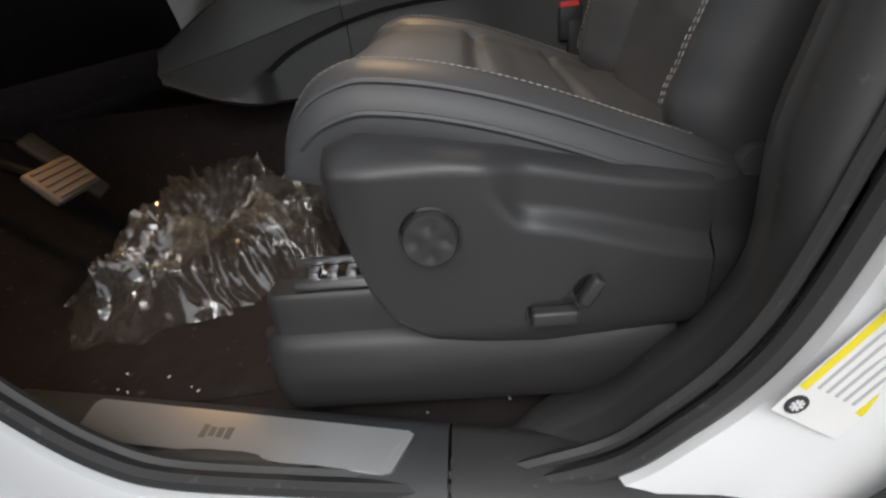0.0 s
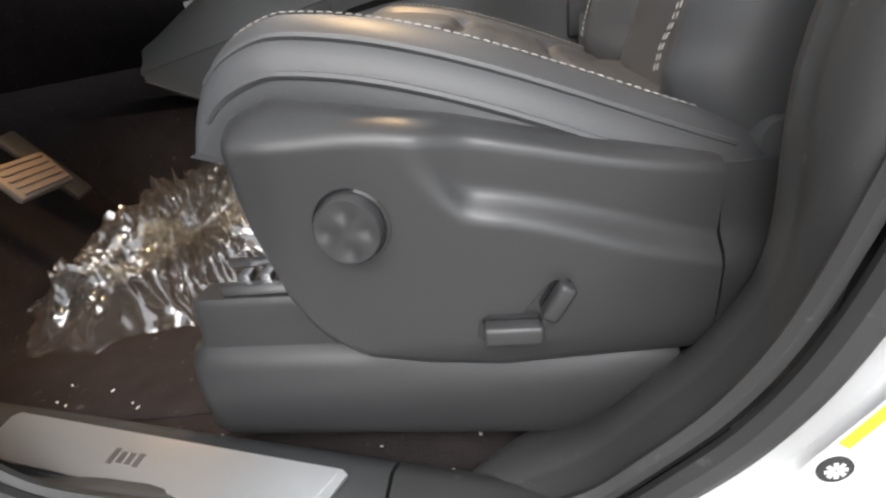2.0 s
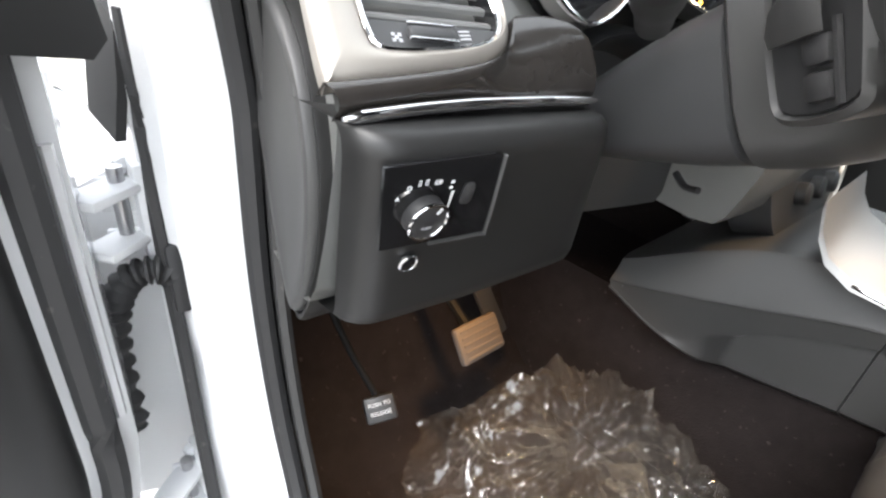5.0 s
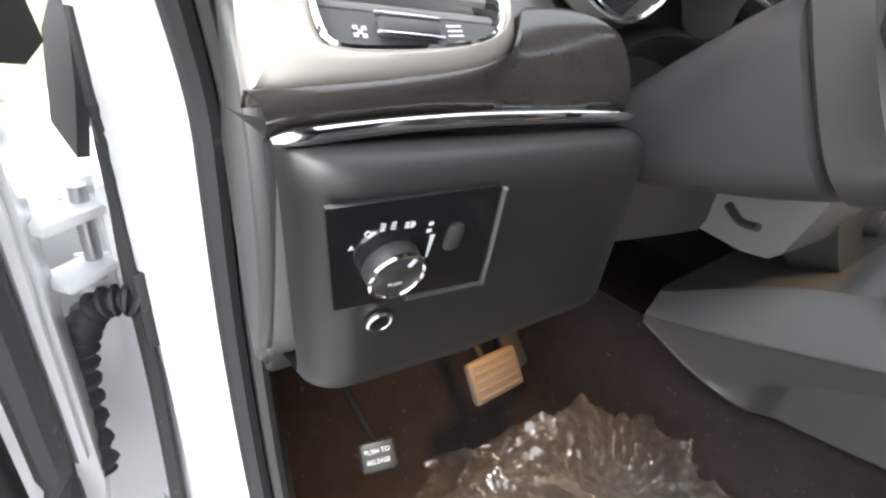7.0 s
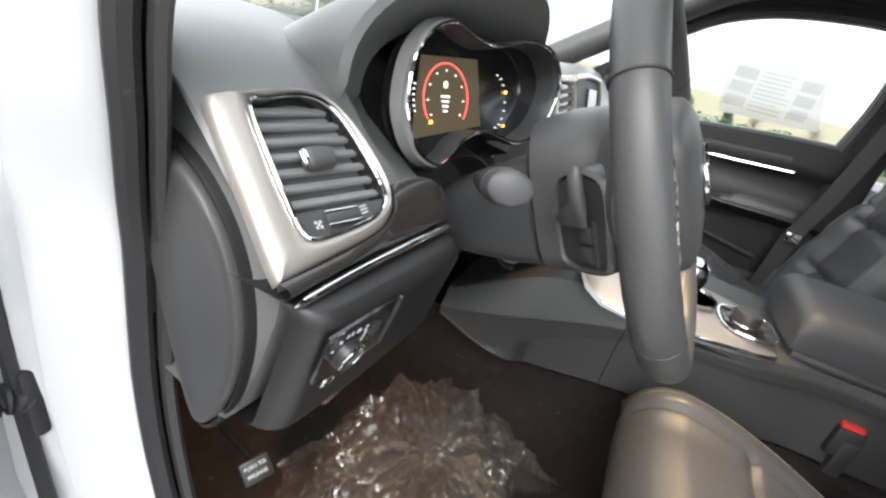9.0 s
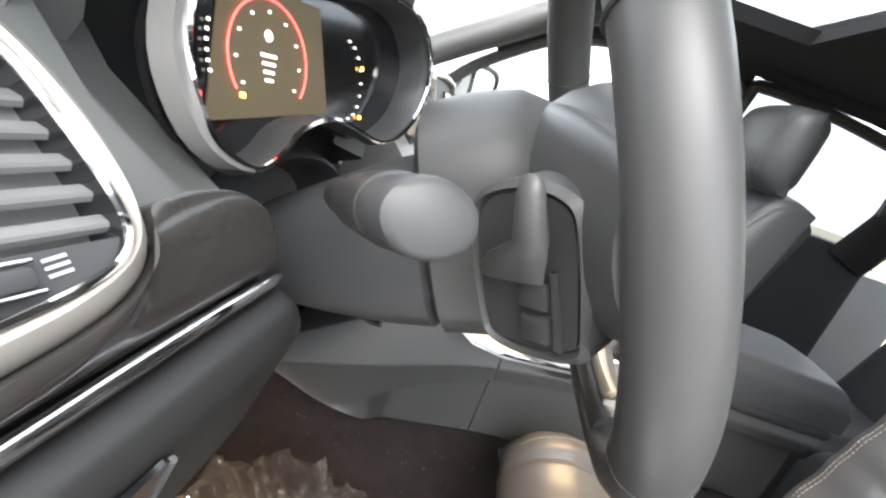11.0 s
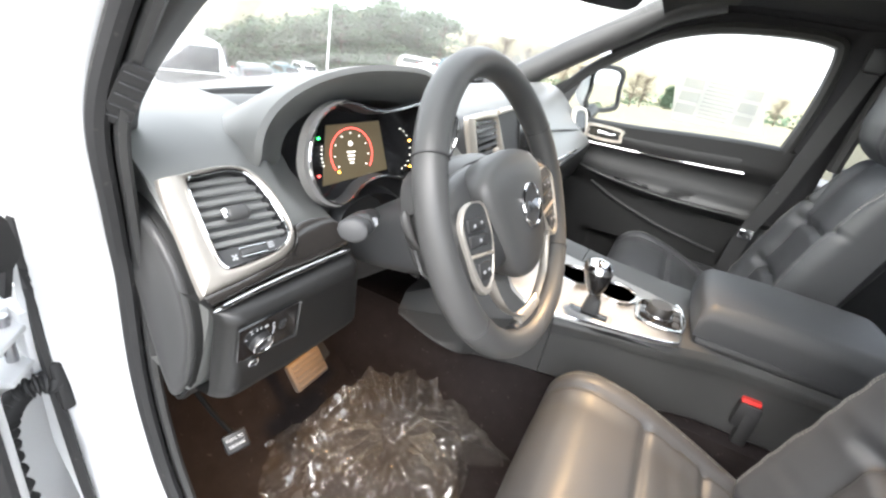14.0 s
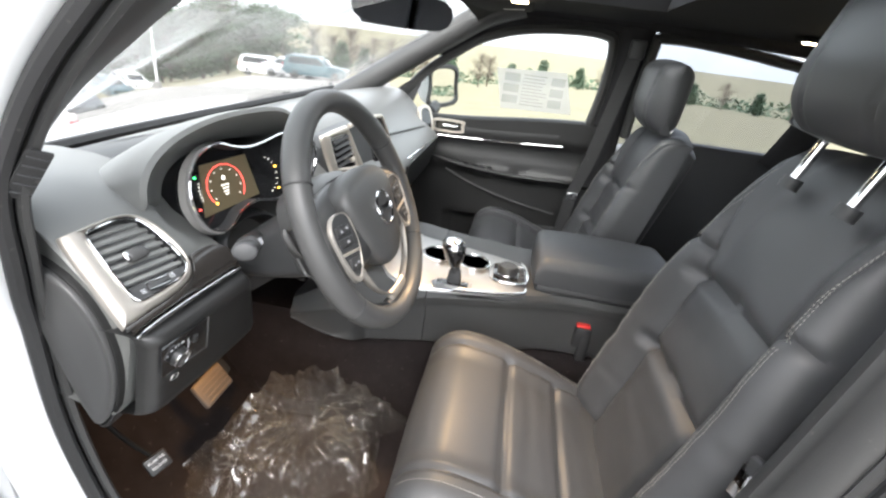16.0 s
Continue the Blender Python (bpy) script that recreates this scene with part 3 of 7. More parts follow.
part("nose", skin([[V(x, y * w, z) for y, z in ((-0.8, 0.35), (-0.82, 0.62), (-0.74, zt), (0.74, zt), (0.82, 0.62), (0.8, 0.35))] for x, zt, w in ((-1.58, 0.80, 1.0), (-1.72, 0.76, 0.97), (-1.80, 0.66, 0.92))]), PAINT, body, "white nose")
for wx in (-1.12, 1.80):
    for s_ in (-1, 1):
        wf = frame_of((wx, s_ * 0.78, 0.36), (0, s_, 0))
        road_wheel = part("wheel", disc(wf, [(0.24, -0.10), (0.35, -0.10), (0.36, -0.04), (0.36, 0.06), (0.35, 0.10), (0.24, 0.105)], 36), RUBBER, body, "black tyre")
        part("rim", disc(wf, [(0.24, 0.09), (0.20, 0.075), (0.07, 0.10), (0.0, 0.10)], 24), STEEL, road_wheel, "alloy rim")
part("underbody", rbox((3.3, 1.42, 0.10), (0.35, 0, 0.30), 0.02), RUBBER, body, "dark underbody")

# demister grille in the driver's pillar trim
gd = V(0.040, -0.002, 0.047).normalized()
mg = frame_of((-0.2395, -0.7325, 1.207), (0.62, -0.62, -0.48), gd)
grille = part("pillar_grille", slab(mg @ Matrix.Translation((0, 0, 0.001)), [(-0.010, -0.030), (0.006, -0.030), (0.009, -0.026), (0.009, 0.030), (-0.007, 0.030), (-0.010, 0.026)], 0.003), RUBBER, body, "black demister grille in the pillar trim")
for i in range(5):
    sl = rbox((0.017, 0.0014, 0.002), (0, 0, 0), 0.0008)
    sl.transform(mg @ pose(0, -0.022 + 0.0112 * i, 0.0048))
    part("slat", sl, PLASTIC, grille)

# ---- seats ----
def front_seat(name, cy, s, label, full):
    """A leather front seat; s: -1 where its outer side faces the driver's door, +1 the other way."""
    seat = empty(name, (0.25, cy, 0.455), label, "seat", "front seats")
    base = 0.786 if full else 0.768
    def Y(v):
        return cy + s * v
    # cushion
    def top(a, b):
        a, v = a + 0.021, b
        fall = max(0.0, min(1.0, (a + 0.10) / 0.42))
        z = base - 0.13 * (0.75 * smooth(fall) + 0.25 * fall) + 0.015 * smooth((abs(v) - 0.11) / 0.07) - 0.024 * smooth((-a - 0.10) / 0.09)
        z -= groove(abs(v) - 0.158 - 0.10 * max(0, a) * 0.3, 0.006, 0.008)
        if abs(v) < 0.158:
            for g in (-0.010, 0.091):
                z -= groove(a - g - 0.05 * abs(v) * 0.2, 0.0080, 0.009)
            z += 0.006 * math.cos(v / 0.158 * math.pi / 2)
            z += 0.0028 * noise.noise(V(a * 45, v * 8, cy)) * smooth((a - 0.0) / 0.03) + 0.0012 * noise.noise(V(a * 14, v * 14, cy))
        return z
    mm = Matrix(((1, 0, 0, 0.276), (0, s, 0, cy), (0, 0, 1, 0), (0, 0, 0, 1)))
    cb = pillow(mm, 0.198, 0.228, top, 0.045, -0.655, 0.12, 130 if full else 56, 90 if full else 50)
    for v in cb.verts:
        if v.co.z < 0.6555:
            v.co.x = 0.276 + (v.co.x - 0.276) * (0.62 if v.co.x < 0.276 else 1.0)
            v.co.y = cy + (v.co.y - cy) * 0.97
            v.co.z += 0.045 * smooth((0.26 - v.co.x) / 0.08)
    cushion = part("cushion", cb, LEATHER, seat, "black leather cushion with stitched seams")
    def on(a, v, lift=0.0015):
        drop = 0
        for q in (0.198 - abs(a), 0.228 - abs(v)):
            if q < 0.045:
                drop += 0.045 - math.sqrt(max(0, 0.045 ** 2 - (0.045 - q) ** 2))
        return mm @ V(a * math.sqrt(1 - 0.06 * (v / 0.228) ** 2), v * math.sqrt(1 - 0.06 * (a / 0.198) ** 2), top(a, v) - drop + lift)
    for v in (0.188, -0.188):
        st = stitches([on(-0.182 + 0.356 * i / 60, v) for i in range(61)])
        part("stitching", st, THREAD, cushion, "pale grey stitching")
    # piping and lower seam on the outer side
    for v_, end in ((0.2135, 0.160), (0.2262, 0.10)):
        part("piping", tube([on(-0.176 + (0.171 + end) * i / 40, v_, 0.0006) for i in range(41)], 0.0026, 6), LEATHER, cushion, "leather piping")
    # backrest: lies in a frame that leans back
    lean = 0.30
    up = V(lean, 0.0, 1).normalized()
    nrm = V(-1, 0, lean).normalized()
    A_, B_, rise = (0.210, 0.332, 0.412) if full else (0.195, 0.300, 0.362)
    c = V(0.514, cy, 0.985) if full else V(0.515, cy, 0.912)
    mb = Matrix((V(0, s, 0), up, nrm)).transposed().to_4x4()
    mb.translation = c
    def back(a, b):
        h = 0.046 * smooth((abs(a) - 0.10) / 0.08) * (1 - 0.35 * smooth((b - 0.02) / 0.2)) - 0.10 * smooth((b - 0.18) / 0.16) * 0.30
        taper = 0.120 + 0.020 * b / 0.3
        h -= groove(abs(a) - taper - 0.03 * smooth((b - 0.02) / 0.2), 0.008, 0.011)
        if abs(a) < taper + 0.02:
            h -= groove(b - 0.075 + 0.10 * abs(a), 0.011, 0.015)
            h -= groove(b + 0.080 + 0.06 * abs(a), 0.011, 0.015)
        if abs(a) > taper:
            h -= groove(b - 0.105 - 0.1 * (abs(a) - taper), 0.006, 0.010)
        h += 0.0032 * noise.noise(V(a * 9, b * 42, cy)) * (1 - smooth((b + 0.02) / 0.1)) + 0.0012 * noise.noise(V(a * 14, b * 14, cy))
        h += 0.012 * math.cos(min(1, abs(a) / 0.2) * math.pi / 2)
        return h
    def slim(b):
        return 1 - 0.15 * smooth((b + 0.08) / 0.32)
    bb = pillow(mb, A_, B_, back, 0.05, 0.075, 0.30, 80, 100)
    unb = mb.inverted()
    for v in bb.verts:
        q = unb @ v.co
        v.co = mb @ V(q.x * slim(q.y), q.y, q.z)
    backrest = part("backrest", bb, LEATHER, seat, "black leather backrest with stitched panels")
    def onb(a, b, lift=0.0015):
        drop = 0
        for q in (A_ - abs(a), B_ - abs(b)):
            if q < 0.05:
                drop += 0.05 - math.sqrt(max(0, 0.05 ** 2 - (0.05 - q) ** 2))
        return mb @ V(a * slim(b) * math.sqrt(1 - 0.15 * (b / B_) ** 2), b * math.sqrt(1 - 0.15 * (a / A_) ** 2), back(a, b) - drop + lift)
    for a in (0.172, -0.172):
        st = stitches([onb(a + 0.0028, -0.285 + 0.56 * i / 90) for i in range(91)])
        stitches([onb(a - 0.0028, -0.285 + 0.56 * i / 90) for i in range(91)], bm=st)
        part("stitching", st, THREAD, backrest, "pale grey double stitching")
    part("back_shell", pillow(mb @ Matrix.Translation((0, 0, -0.07)) @ pose(0, 0, 0, 180, 0, 0), A_ * 0.86, B_ - 0.015, lambda a, b: 0.02 + 0.03 * (1 - (a / 0.215) ** 2), 0.03, 0.0, 0.3, 16, 16), PLASTIC, seat, "black plastic seat back shell")
    # headrest on two posts
    hc = c + up * rise + nrm * 0.030
    mh = mb.copy()
    mh.translation = hc
    if not full:
        mh = mh @ pose(0, 0, 0, 13, 0, 0)
    def face(a, b):
        h = 0.050 + 0.018 * math.cos(a / 0.15 * math.pi / 2) - 0.022 * smooth((-b - 0.01) / 0.1)
        h -= groove(abs(a) - 0.085 - 0.02 * (b / 0.1), 0.003, 0.005)
        return h
    head = part("headrest", pillow(mh, 0.148 if full else 0.130, 0.100, face, 0.045, -0.005, 0.25, 40, 36), LEATHER, seat, "padded black leather headrest")
    part("headrest_back", pillow(mh @ pose(0, 0, 0.006, 180, 0, 0), 0.147 if full else 0.129, 0.099, lambda a, b: 0.045, 0.04, 0.0, 0.25, 24, 20), LEATHER, head)
    for a in (-0.065, 0.065):
        p0 = mh @ V(a, -0.08, -0.010 if full else -0.040)
        part("headrest_post", tube([p0, p0 - up * 0.09], 0.0065, 12), CHROME, seat, "chromed headrest post")
        part("post_sleeve", tube([p0 - up * 0.075, p0 - up * 0.092], 0.013, 12), PLASTIC, seat)
    # base under the cushion
    part("seat_base", rbox((0.30, 0.38, 0.17), (0.30, cy, 0.625), 0.02), PLASTIC, seat, "black seat base")
    for v in (-0.19, 0.19):
        part("seat_rail", rbox((0.42, 0.045, 0.04), (0.325, Y(v), 0.478), 0.006), STEEL, seat, "steel seat rail")
    if not full:
        part("side_shield", rbox((0.30, 0.03, 0.15), (0.28, Y(0.235), 0.65), 0.02), SHIELD, seat, "satin black side shield")
        return seat
    return seat


driver = front_seat("driver_seat", -0.425, -1, "black leather driver seat with pale stitching and power controls", True)
front_seat("passenger_seat", 0.475, 1, "black leather front passenger seat with pale stitching", False)


# side shield with its ledge, ridge, recline seam and switches
def lerp(x, pts):
    for (a, p), (b, q) in zip(pts, pts[1:]):
        if x <= b:
            return p + (q - p) * max(0, (x - a) / (b - a))
    return pts[-1][1]
ZTOP = [(0.124, 0.748), (0.15, 0.757), (0.20, 0.750), (0.256, 0.739), (0.344, 0.714), (0.425, 0.694)]
ZLOW = [(0.124, 0.715), (0.134, 0.676), (0.145, 0.633), (0.162, 0.603), (0.190, 0.582), (0.23, 0.574), (0.28, 0.570), (0.425, 0.570)]
def ridge(x):
    return 0.740 - 0.014 * (x - 0.14) / 0.08 - 0.032 * smooth((x - 0.225) / 0.045) - 0.020 * smooth((x - 0.27) / 0.15)
def upper(x):
    return 0.735 - 0.040 * smooth((x - 0.20) / 0.22)
def shield_y(x, z):
    inw = 0.030 * smooth((z - upper(x) + 0.003) / 0.030)
    band = 0.014 * smooth((x - 0.235) / 0.04) * smooth((z - ridge(x) + 0.004) / 0.018)
    low = 0.012 * smooth((0.60 - z) / 0.06)
    return -0.688 + inw + band + low + 0.10 * max(0, x - 0.28) + 0.006 * smooth((0.16 - x) / 0.04)
rings = []
nx, nz = 64, 44
for i in range(nx + 1):
    x = 0.124 + (0.412 - 0.124) * (i / nx) ** 1.1
    lo, hi = lerp(x, ZLOW), lerp(x, ZTOP)
    col = [V(x, -0.62, lo + 0.006), V(x + 0.0, shield_y(x, lo) + 0.012, lo + 0.001)]
    for j in range(nz + 1):
        z = lo + (hi - lo) * j / nz
        e = min((z - lo), (hi - z)) / 0.010
        rnd = 0.008 * (1 - math.sqrt(1 - (1 - min(1, e)) ** 2)) + (0.010 * (1 - min(1, (x - 0.124) / 0.012)) ** 2)
        col.append(V(x, shield_y(x, z) + rnd, z))
    col.append(V(x, -0.62, hi - 0.004))
    rings.append(col)
shield = part("side_shield", skin(rings, False, False), SHIELD, driver, "satin black plastic side shield with a moulded ridge")
# rear piece of the shield behind its seam
rings = []
for x in (0.415, 0.421, 0.46, 0.50, 0.54):
    lo, hi = 0.556 + 0.1 * (x - 0.415), 0.690 - 0.05 * (x - 0.415)
    rings.append([V(x, shield_y(0.412, lo + (hi - lo) * t) + 0.004 + 0.12 * (x - 0.415) + 0.012 * (abs(2 * t - 1)) ** 4, lo + (hi - lo) * t) for t in (i / 14 for i in range(15))] + [V(x, -0.58, hi - 0.005), V(x, -0.58, lo)])
part("recline_cover", skin(rings), SHIELD, driver, "satin black recliner cover")
part("recline_pivot", disc(frame_of((0.455, -0.628, 0.695), (0, -1, 0.25)), [(0.016, -0.03), (0.016, 0.0), (0.013, 0.005), (0.0, 0.006)], 28), PLASTIC, driver, "black backrest pivot cap")
# lumbar knob
mk = frame_of((0.199, shield_y(0.199, 0.686), 0.686), (0, -1, 0.05))
part("knob_well", disc(mk, [(0.0235, -0.004), (0.0235, 0.0012), (0.0215, 0.0016), (0.0208, -0.002)], 40), GLOSSBLACK, shield)
rows = []
for r in (0.0205, 0.0205, 0.0192, 0.017, 0.0145, 0.012, 0.0095, 0.0065, 0.0035, 0.0001):
    row = []
    for j in range(48):
        a = 2 * math.pi * j / 48
        h = 0.0085 if len(rows) else 0.0
        if len(rows) > 1:
            h = 0.0105
            for q in range(4):
                bx, by = 0.0118 * math.cos(q * math.pi / 2 + math.pi / 2), 0.0118 * math.sin(q * math.pi / 2 + math.pi / 2)
                h -= 0.0026 * math.exp(-(((r * math.cos(a) - bx) ** 2 + (r * math.sin(a) - by) ** 2) / 0.0050 ** 2))
        row.append(mk @ V(r * math.cos(a), r * math.sin(a), h))
    rows.append(row)
part("lumbar_knob", skin(rows), SHIELD, shield, "round four-way lumbar knob with dimples")
# seat switches
ms = frame_of((0.2885, shield_y(0.2885, 0.606), 0.606), (0.06, -1, 0.05))
well = bmesh.new()
slab(ms, [(-0.0235, -0.002), (-0.022, 0.008), (-0.016, 0.0125), (0.006, 0.0125), (0.020, 0.030), (0.026, 0.034), (0.035, 0.033), (0.037, 0.027), (0.024, 0.008), (0.02, -0.006), (-0.018, -0.009)], 0.0012, well)
part("switch_well", well, GLOSSBLACK, shield)
part("slide_switch", rbox((0.037, 0.0135, 0.013), (0, 0, 0), 0.003, segs=3), SHIELD, shield, "seat slide switch").matrix_basis = Matrix.Identity(4)
part("recline_switch", rbox((0.011, 0.026, 0.012), (0, 0, 0), 0.003, segs=3), SHIELD, shield, "backrest switch")
for ob in shield.children:
    if ob.name.startswith("slide_switch"):
        ob.data.transform(ms @ pose(-0.001, 0.002, 0.006, 0, 0, -2))
    if ob.name.startswith("recline_switch"):
        ob.data.transform(ms @ pose(0.027, 0.022, 0.006, 0, 0, -32))
# rail cover under the shield: two steps, round nose
def cover(x, t):
    prof = [(-0.615, 0.47), (-0.640, 0.478), (-0.662, 0.487), (-0.668, 0.50), (-0.668, 0.535), (-0.664, 0.556), (-0.655, 0.566), (-0.648, 0.570), (-0.645, 0.582), (-0.643, 0.604), (-0.638, 0.609), (-0.61, 0.609)]
    k = 1 - 0.5 * (1 - t) ** 2
    return [V(x + (0.035 if z > 0.568 else 0.0) * (1 - t), -0.60 + (y + 0.60) * (0.25 + 0.75 * t), 0.47 + (z - 0.47) * (0.92 + 0.08 * t)) for y, z in prof]
rings = [cover(0.014 + 0.02 * (1 - math.sqrt(1 - (1 - t) ** 2)) + 0.0 * t, math.sqrt(1 - (1 - t) ** 2)) for t in (0.02, 0.15, 0.35, 0.6, 0.85, 1.0)]
rings = [cover(0.012 + 0.030 * (1 - math.cos(a)), math.sin(a)) for a in (0.15, 0.4, 0.7, 1.0, 1.3, 1.57)] + [cover(x, 1.0) for x in (0.06, 0.12, 0.2, 0.3, 0.40)]
part("rail_cover", skin(rings), SHIELD, driver, "stepped black seat rail cover")
rl = rbox((0.11, 0.008, 0.010), (0.115, -0.632, 0.615), 0.002)
for i in range(5):
    rbox((0.010, 0.014, 0.008), (0.078 + i * 0.018, -0.622, 0.621), 0.002, bm=rl)
rbox((0.11, 0.006, 0.006), (0.115, -0.612, 0.628), 0.001, bm=rl)
part("slide_track", rl, STEEL, driver, "bare steel slide track with rollers")
# belt buckle on the inner side and belt tongue on the bolster
bk = empty("belt_buckle", (0.422, -0.087, 0.613), "black seat belt buckle with a red release button", "buckle")
part("stalk", rbox((0.026, 0.018, 0.13), (0.424, -0.092, 0.693), 0.006), RUBBER, bk, "black buckle stalk")
part("housing", rbox((0.040, 0.024, 0.055), (0.416, -0.087, 0.750), 0.006), RUBBER, bk)
part("release_button", rbox((0.032, 0.018, 0.010), (0.414, -0.086, 0.780), 0.003), RED, bk, "red release button")
part("foot_bracket", rbox((0.05, 0.03, 0.03), (0.432, -0.097, 0.633), 0.006), STEEL, bk)
tg = empty("belt_tongue", (0.50, -0.60, 0.88), "metal belt tongue hanging on dark webbing by the backrest", "seat belt")
part("webbing", skin([[p + V(0.012, 0.020, 0) , p + V(-0.012, -0.020, 0), p + V(-0.011, -0.021, 0.0), p + V(0.013, 0.019, 0)] for p in spline([(0.57, -0.70, 1.35), (0.56, -0.69, 1.15), (0.532, -0.666, 1.0), (0.522, -0.662, 0.92), (0.54, -0.65, 0.70), (0.55, -0.66, 0.52)], 5)]), RUBBER, tg, "dark seat belt webbing")
part("tongue_cover", rbox((0.012, 0.050, 0.024), (0.505, -0.662, 0.974), 0.004, (0, 0, 30)), PLASTIC, tg)
part("tongue_plate", rbox((0.003, 0.034, 0.044), (0.498, -0.650, 0.945), 0.001, (0, 12, 30)), CHROME, tg, "steel tongue plate")

# ---- dashboard ----
dash = empty("dashboard", (-0.35, 0.0, 0.90), "dark grey soft dashboard with satin silver vent surrounds", "dashboard")
def xo(y):
    return 0.070 * smooth((y + 0.585) / 0.42)
def dash_ring(y):
    o = xo(y)
    end = smooth((abs(y) - 0.66) / 0.07)
    drop = 0.012 * end
    prof = [(-0.60, 1.095), (-0.50, 1.132), (-0.42, 1.156), (-0.36, 1.165), (-0.322, 1.162), (-0.298, 1.151), (-0.280, 1.136), (-0.240, 1.096), (-0.190, 1.046), (-0.181, 1.036),
            (-0.172, 1.026), (-0.166, 1.018), (-0.166, 1.005), (-0.178, 0.955), (-0.190, 0.912), (-0.200, 0.900), (-0.225, 0.897), (-0.36, 0.915), (-0.60, 0.95)]
    tuck = 0.45 * smooth((-0.62 - y) / 0.08) if y < 0 else 0.0
    return [V(x + (o if x > -0.45 else o * (x + 0.60) / 0.15) - 0.012 * end, y + tuck * max(0.0, -0.21 - x) * (0.5 if x < -0.42 else 1), z - drop) for x, z in prof]
def side_y(x):
    return -0.7075 - 0.15 * (x + 0.22)
def left_ring(y, tuck):
    o = 0.254 * (y + 0.72)
    prof = [(-0.60, 1.095), (-0.50, 1.124), (-0.42, 1.143), (-0.36, 1.150), (-0.322, 1.149), (-0.290, 1.142), (-0.268, 1.130), (-0.235, 1.102), (-0.200, 1.070), (-0.184, 1.055),
            (-0.176, 1.046), (-0.172, 1.036), (-0.174, 1.020), (-0.186, 0.975), (-0.202, 0.930), (-0.215, 0.912), (-0.235, 0.905), (-0.36, 0.915), (-0.60, 0.95)]
    out = []
    for x, z in prof:
        px = x + o * smooth((x + 0.42) / 0.16) * (0.33 + 0.67 * smooth((z - 1.05) / 0.03)) - 0.35 * tuck - 0.010 - 0.05 * smooth((y + 0.60) / 0.04) * smooth((z - 1.06) / 0.03)
        rise = 0.13 * max(0.0, y + 0.70) * smooth((z - 1.08) / 0.05)
        out.append(V(px, max(y, side_y(px) - 0.006 + tuck) if y < -0.69 else y, z - tuck * smooth((z - 1.0) / 0.1) + rise))
    return out
ysec = [(-0.735, 0.010), (-0.734, 0.004), (-0.732, 0.001), (-0.725, 0.0), (-0.705, 0.0), (-0.68, 0.0), (-0.66, 0.0), (-0.63, 0.0), (-0.60, 0.0), (-0.57, 0.0), (-0.548, 0.0)]
part("dash_body", skin([left_ring(*q) for q in ysec]), DASHSKIN, dash, "dark grey soft-touch dash")
# behind the steering column the face falls back, and rises again past it
def mid_ring(y, back):
    o = xo(y)
    prof = [(-0.60, 1.095), (-0.50, 1.132), (-0.42, 1.158), (-0.36, 1.168), (-0.325, 1.162), (-0.30, 1.146), (-0.29, 1.12), (-0.28, 1.08), (-0.275, 1.04), (-0.272, 1.03),
            (-0.27, 1.02), (-0.268, 1.01), (-0.266, 1.0), (-0.265, 0.955), (-0.265, 0.915), (-0.27, 0.90), (-0.28, 0.895), (-0.36, 0.915), (-0.60, 0.95)]
    return [V(x + (o if x > -0.45 else o * (x + 0.60) / 0.15) * (1 - back * 0.0), y, z) for x, z in prof]
part("dash_recess", skin([mid_ring(y, 1) for y in (-0.549, -0.48, -0.42, -0.36, -0.30, -0.262)]), PLASTIC, dash, "black recess round the steering column")
part("dash_body", skin([dash_ring(y) for y in (-0.262, -0.24, -0.18, -0.1, 0.0, 0.1, 0.2, 0.3, 0.4, 0.5, 0.6, 0.66, 0.69, 0.705)]), DASHSKIN, dash, "dark grey soft-touch dash")
part("cowl_strip", tube(spline([(-0.50, -0.64, 1.132), (-0.53, -0.4, 1.128), (-0.54, 0, 1.125), (-0.50, 0.66, 1.132)], 6), 0.010, 6), RUBBER, dash, "black strip along the windshield foot")

# left vent in its silver frame, set on the slanted face
VN = V(0.661, -0.168, 0.731).normalized()
mv = frame_of((-0.200, -0.662, 1.094), VN) @ Matrix.Translation((0, 0, -0.009))
def loop(pts, n=5):
    return [(p.x, p.y) for p in spline([(a, b, 0) for a, b in pts], n, True)]
def across(outline, y):
    """Where a level line at y enters and leaves an outline."""
    xs = [a[0] + (b[0] - a[0]) * (y - a[1]) / (b[1] - a[1]) for a, b in zip(outline, outline[1:] + outline[:1]) if (a[1] - y) * (b[1] - y) < 0]
    return min(xs), max(xs)
OUT = loop([(-0.0575, 0.052), (-0.052, 0.0555), (-0.028, 0.0605), (0.002, 0.0635), (0.024, 0.059), (0.039, 0.042), (0.0465, 0.014), (0.0475, -0.011), (0.043, -0.027), (0.029, -0.038), (0.007, -0.0445), (-0.030, -0.0505), (-0.055, -0.0545), (-0.0595, -0.051), (-0.0590, 0.0)], 5)
INN = loop([(-0.034, 0.050), (-0.021, 0.0545), (0.004, 0.0570), (0.020, 0.052), (0.030, 0.037), (0.0365, 0.011), (0.0395, -0.013), (0.035, -0.025), (0.022, -0.0315), (0.0, -0.0355), (-0.024, -0.0375), (-0.032, -0.035), (-0.0345, -0.027), (-0.0355, -0.012), (-0.036, 0.016)], 5)
bez = part("vent_frame", ring_plate(mv, OUT, INN, 0.008, dome=0.0035), VENTSATIN, dash, "satin silver vent frame")
part("chrome_edge", tube([mv @ V(x, y, 0.0085) for x, y in INN], 0.0014, 6, True), CHROME, bez, "bright chrome edge")
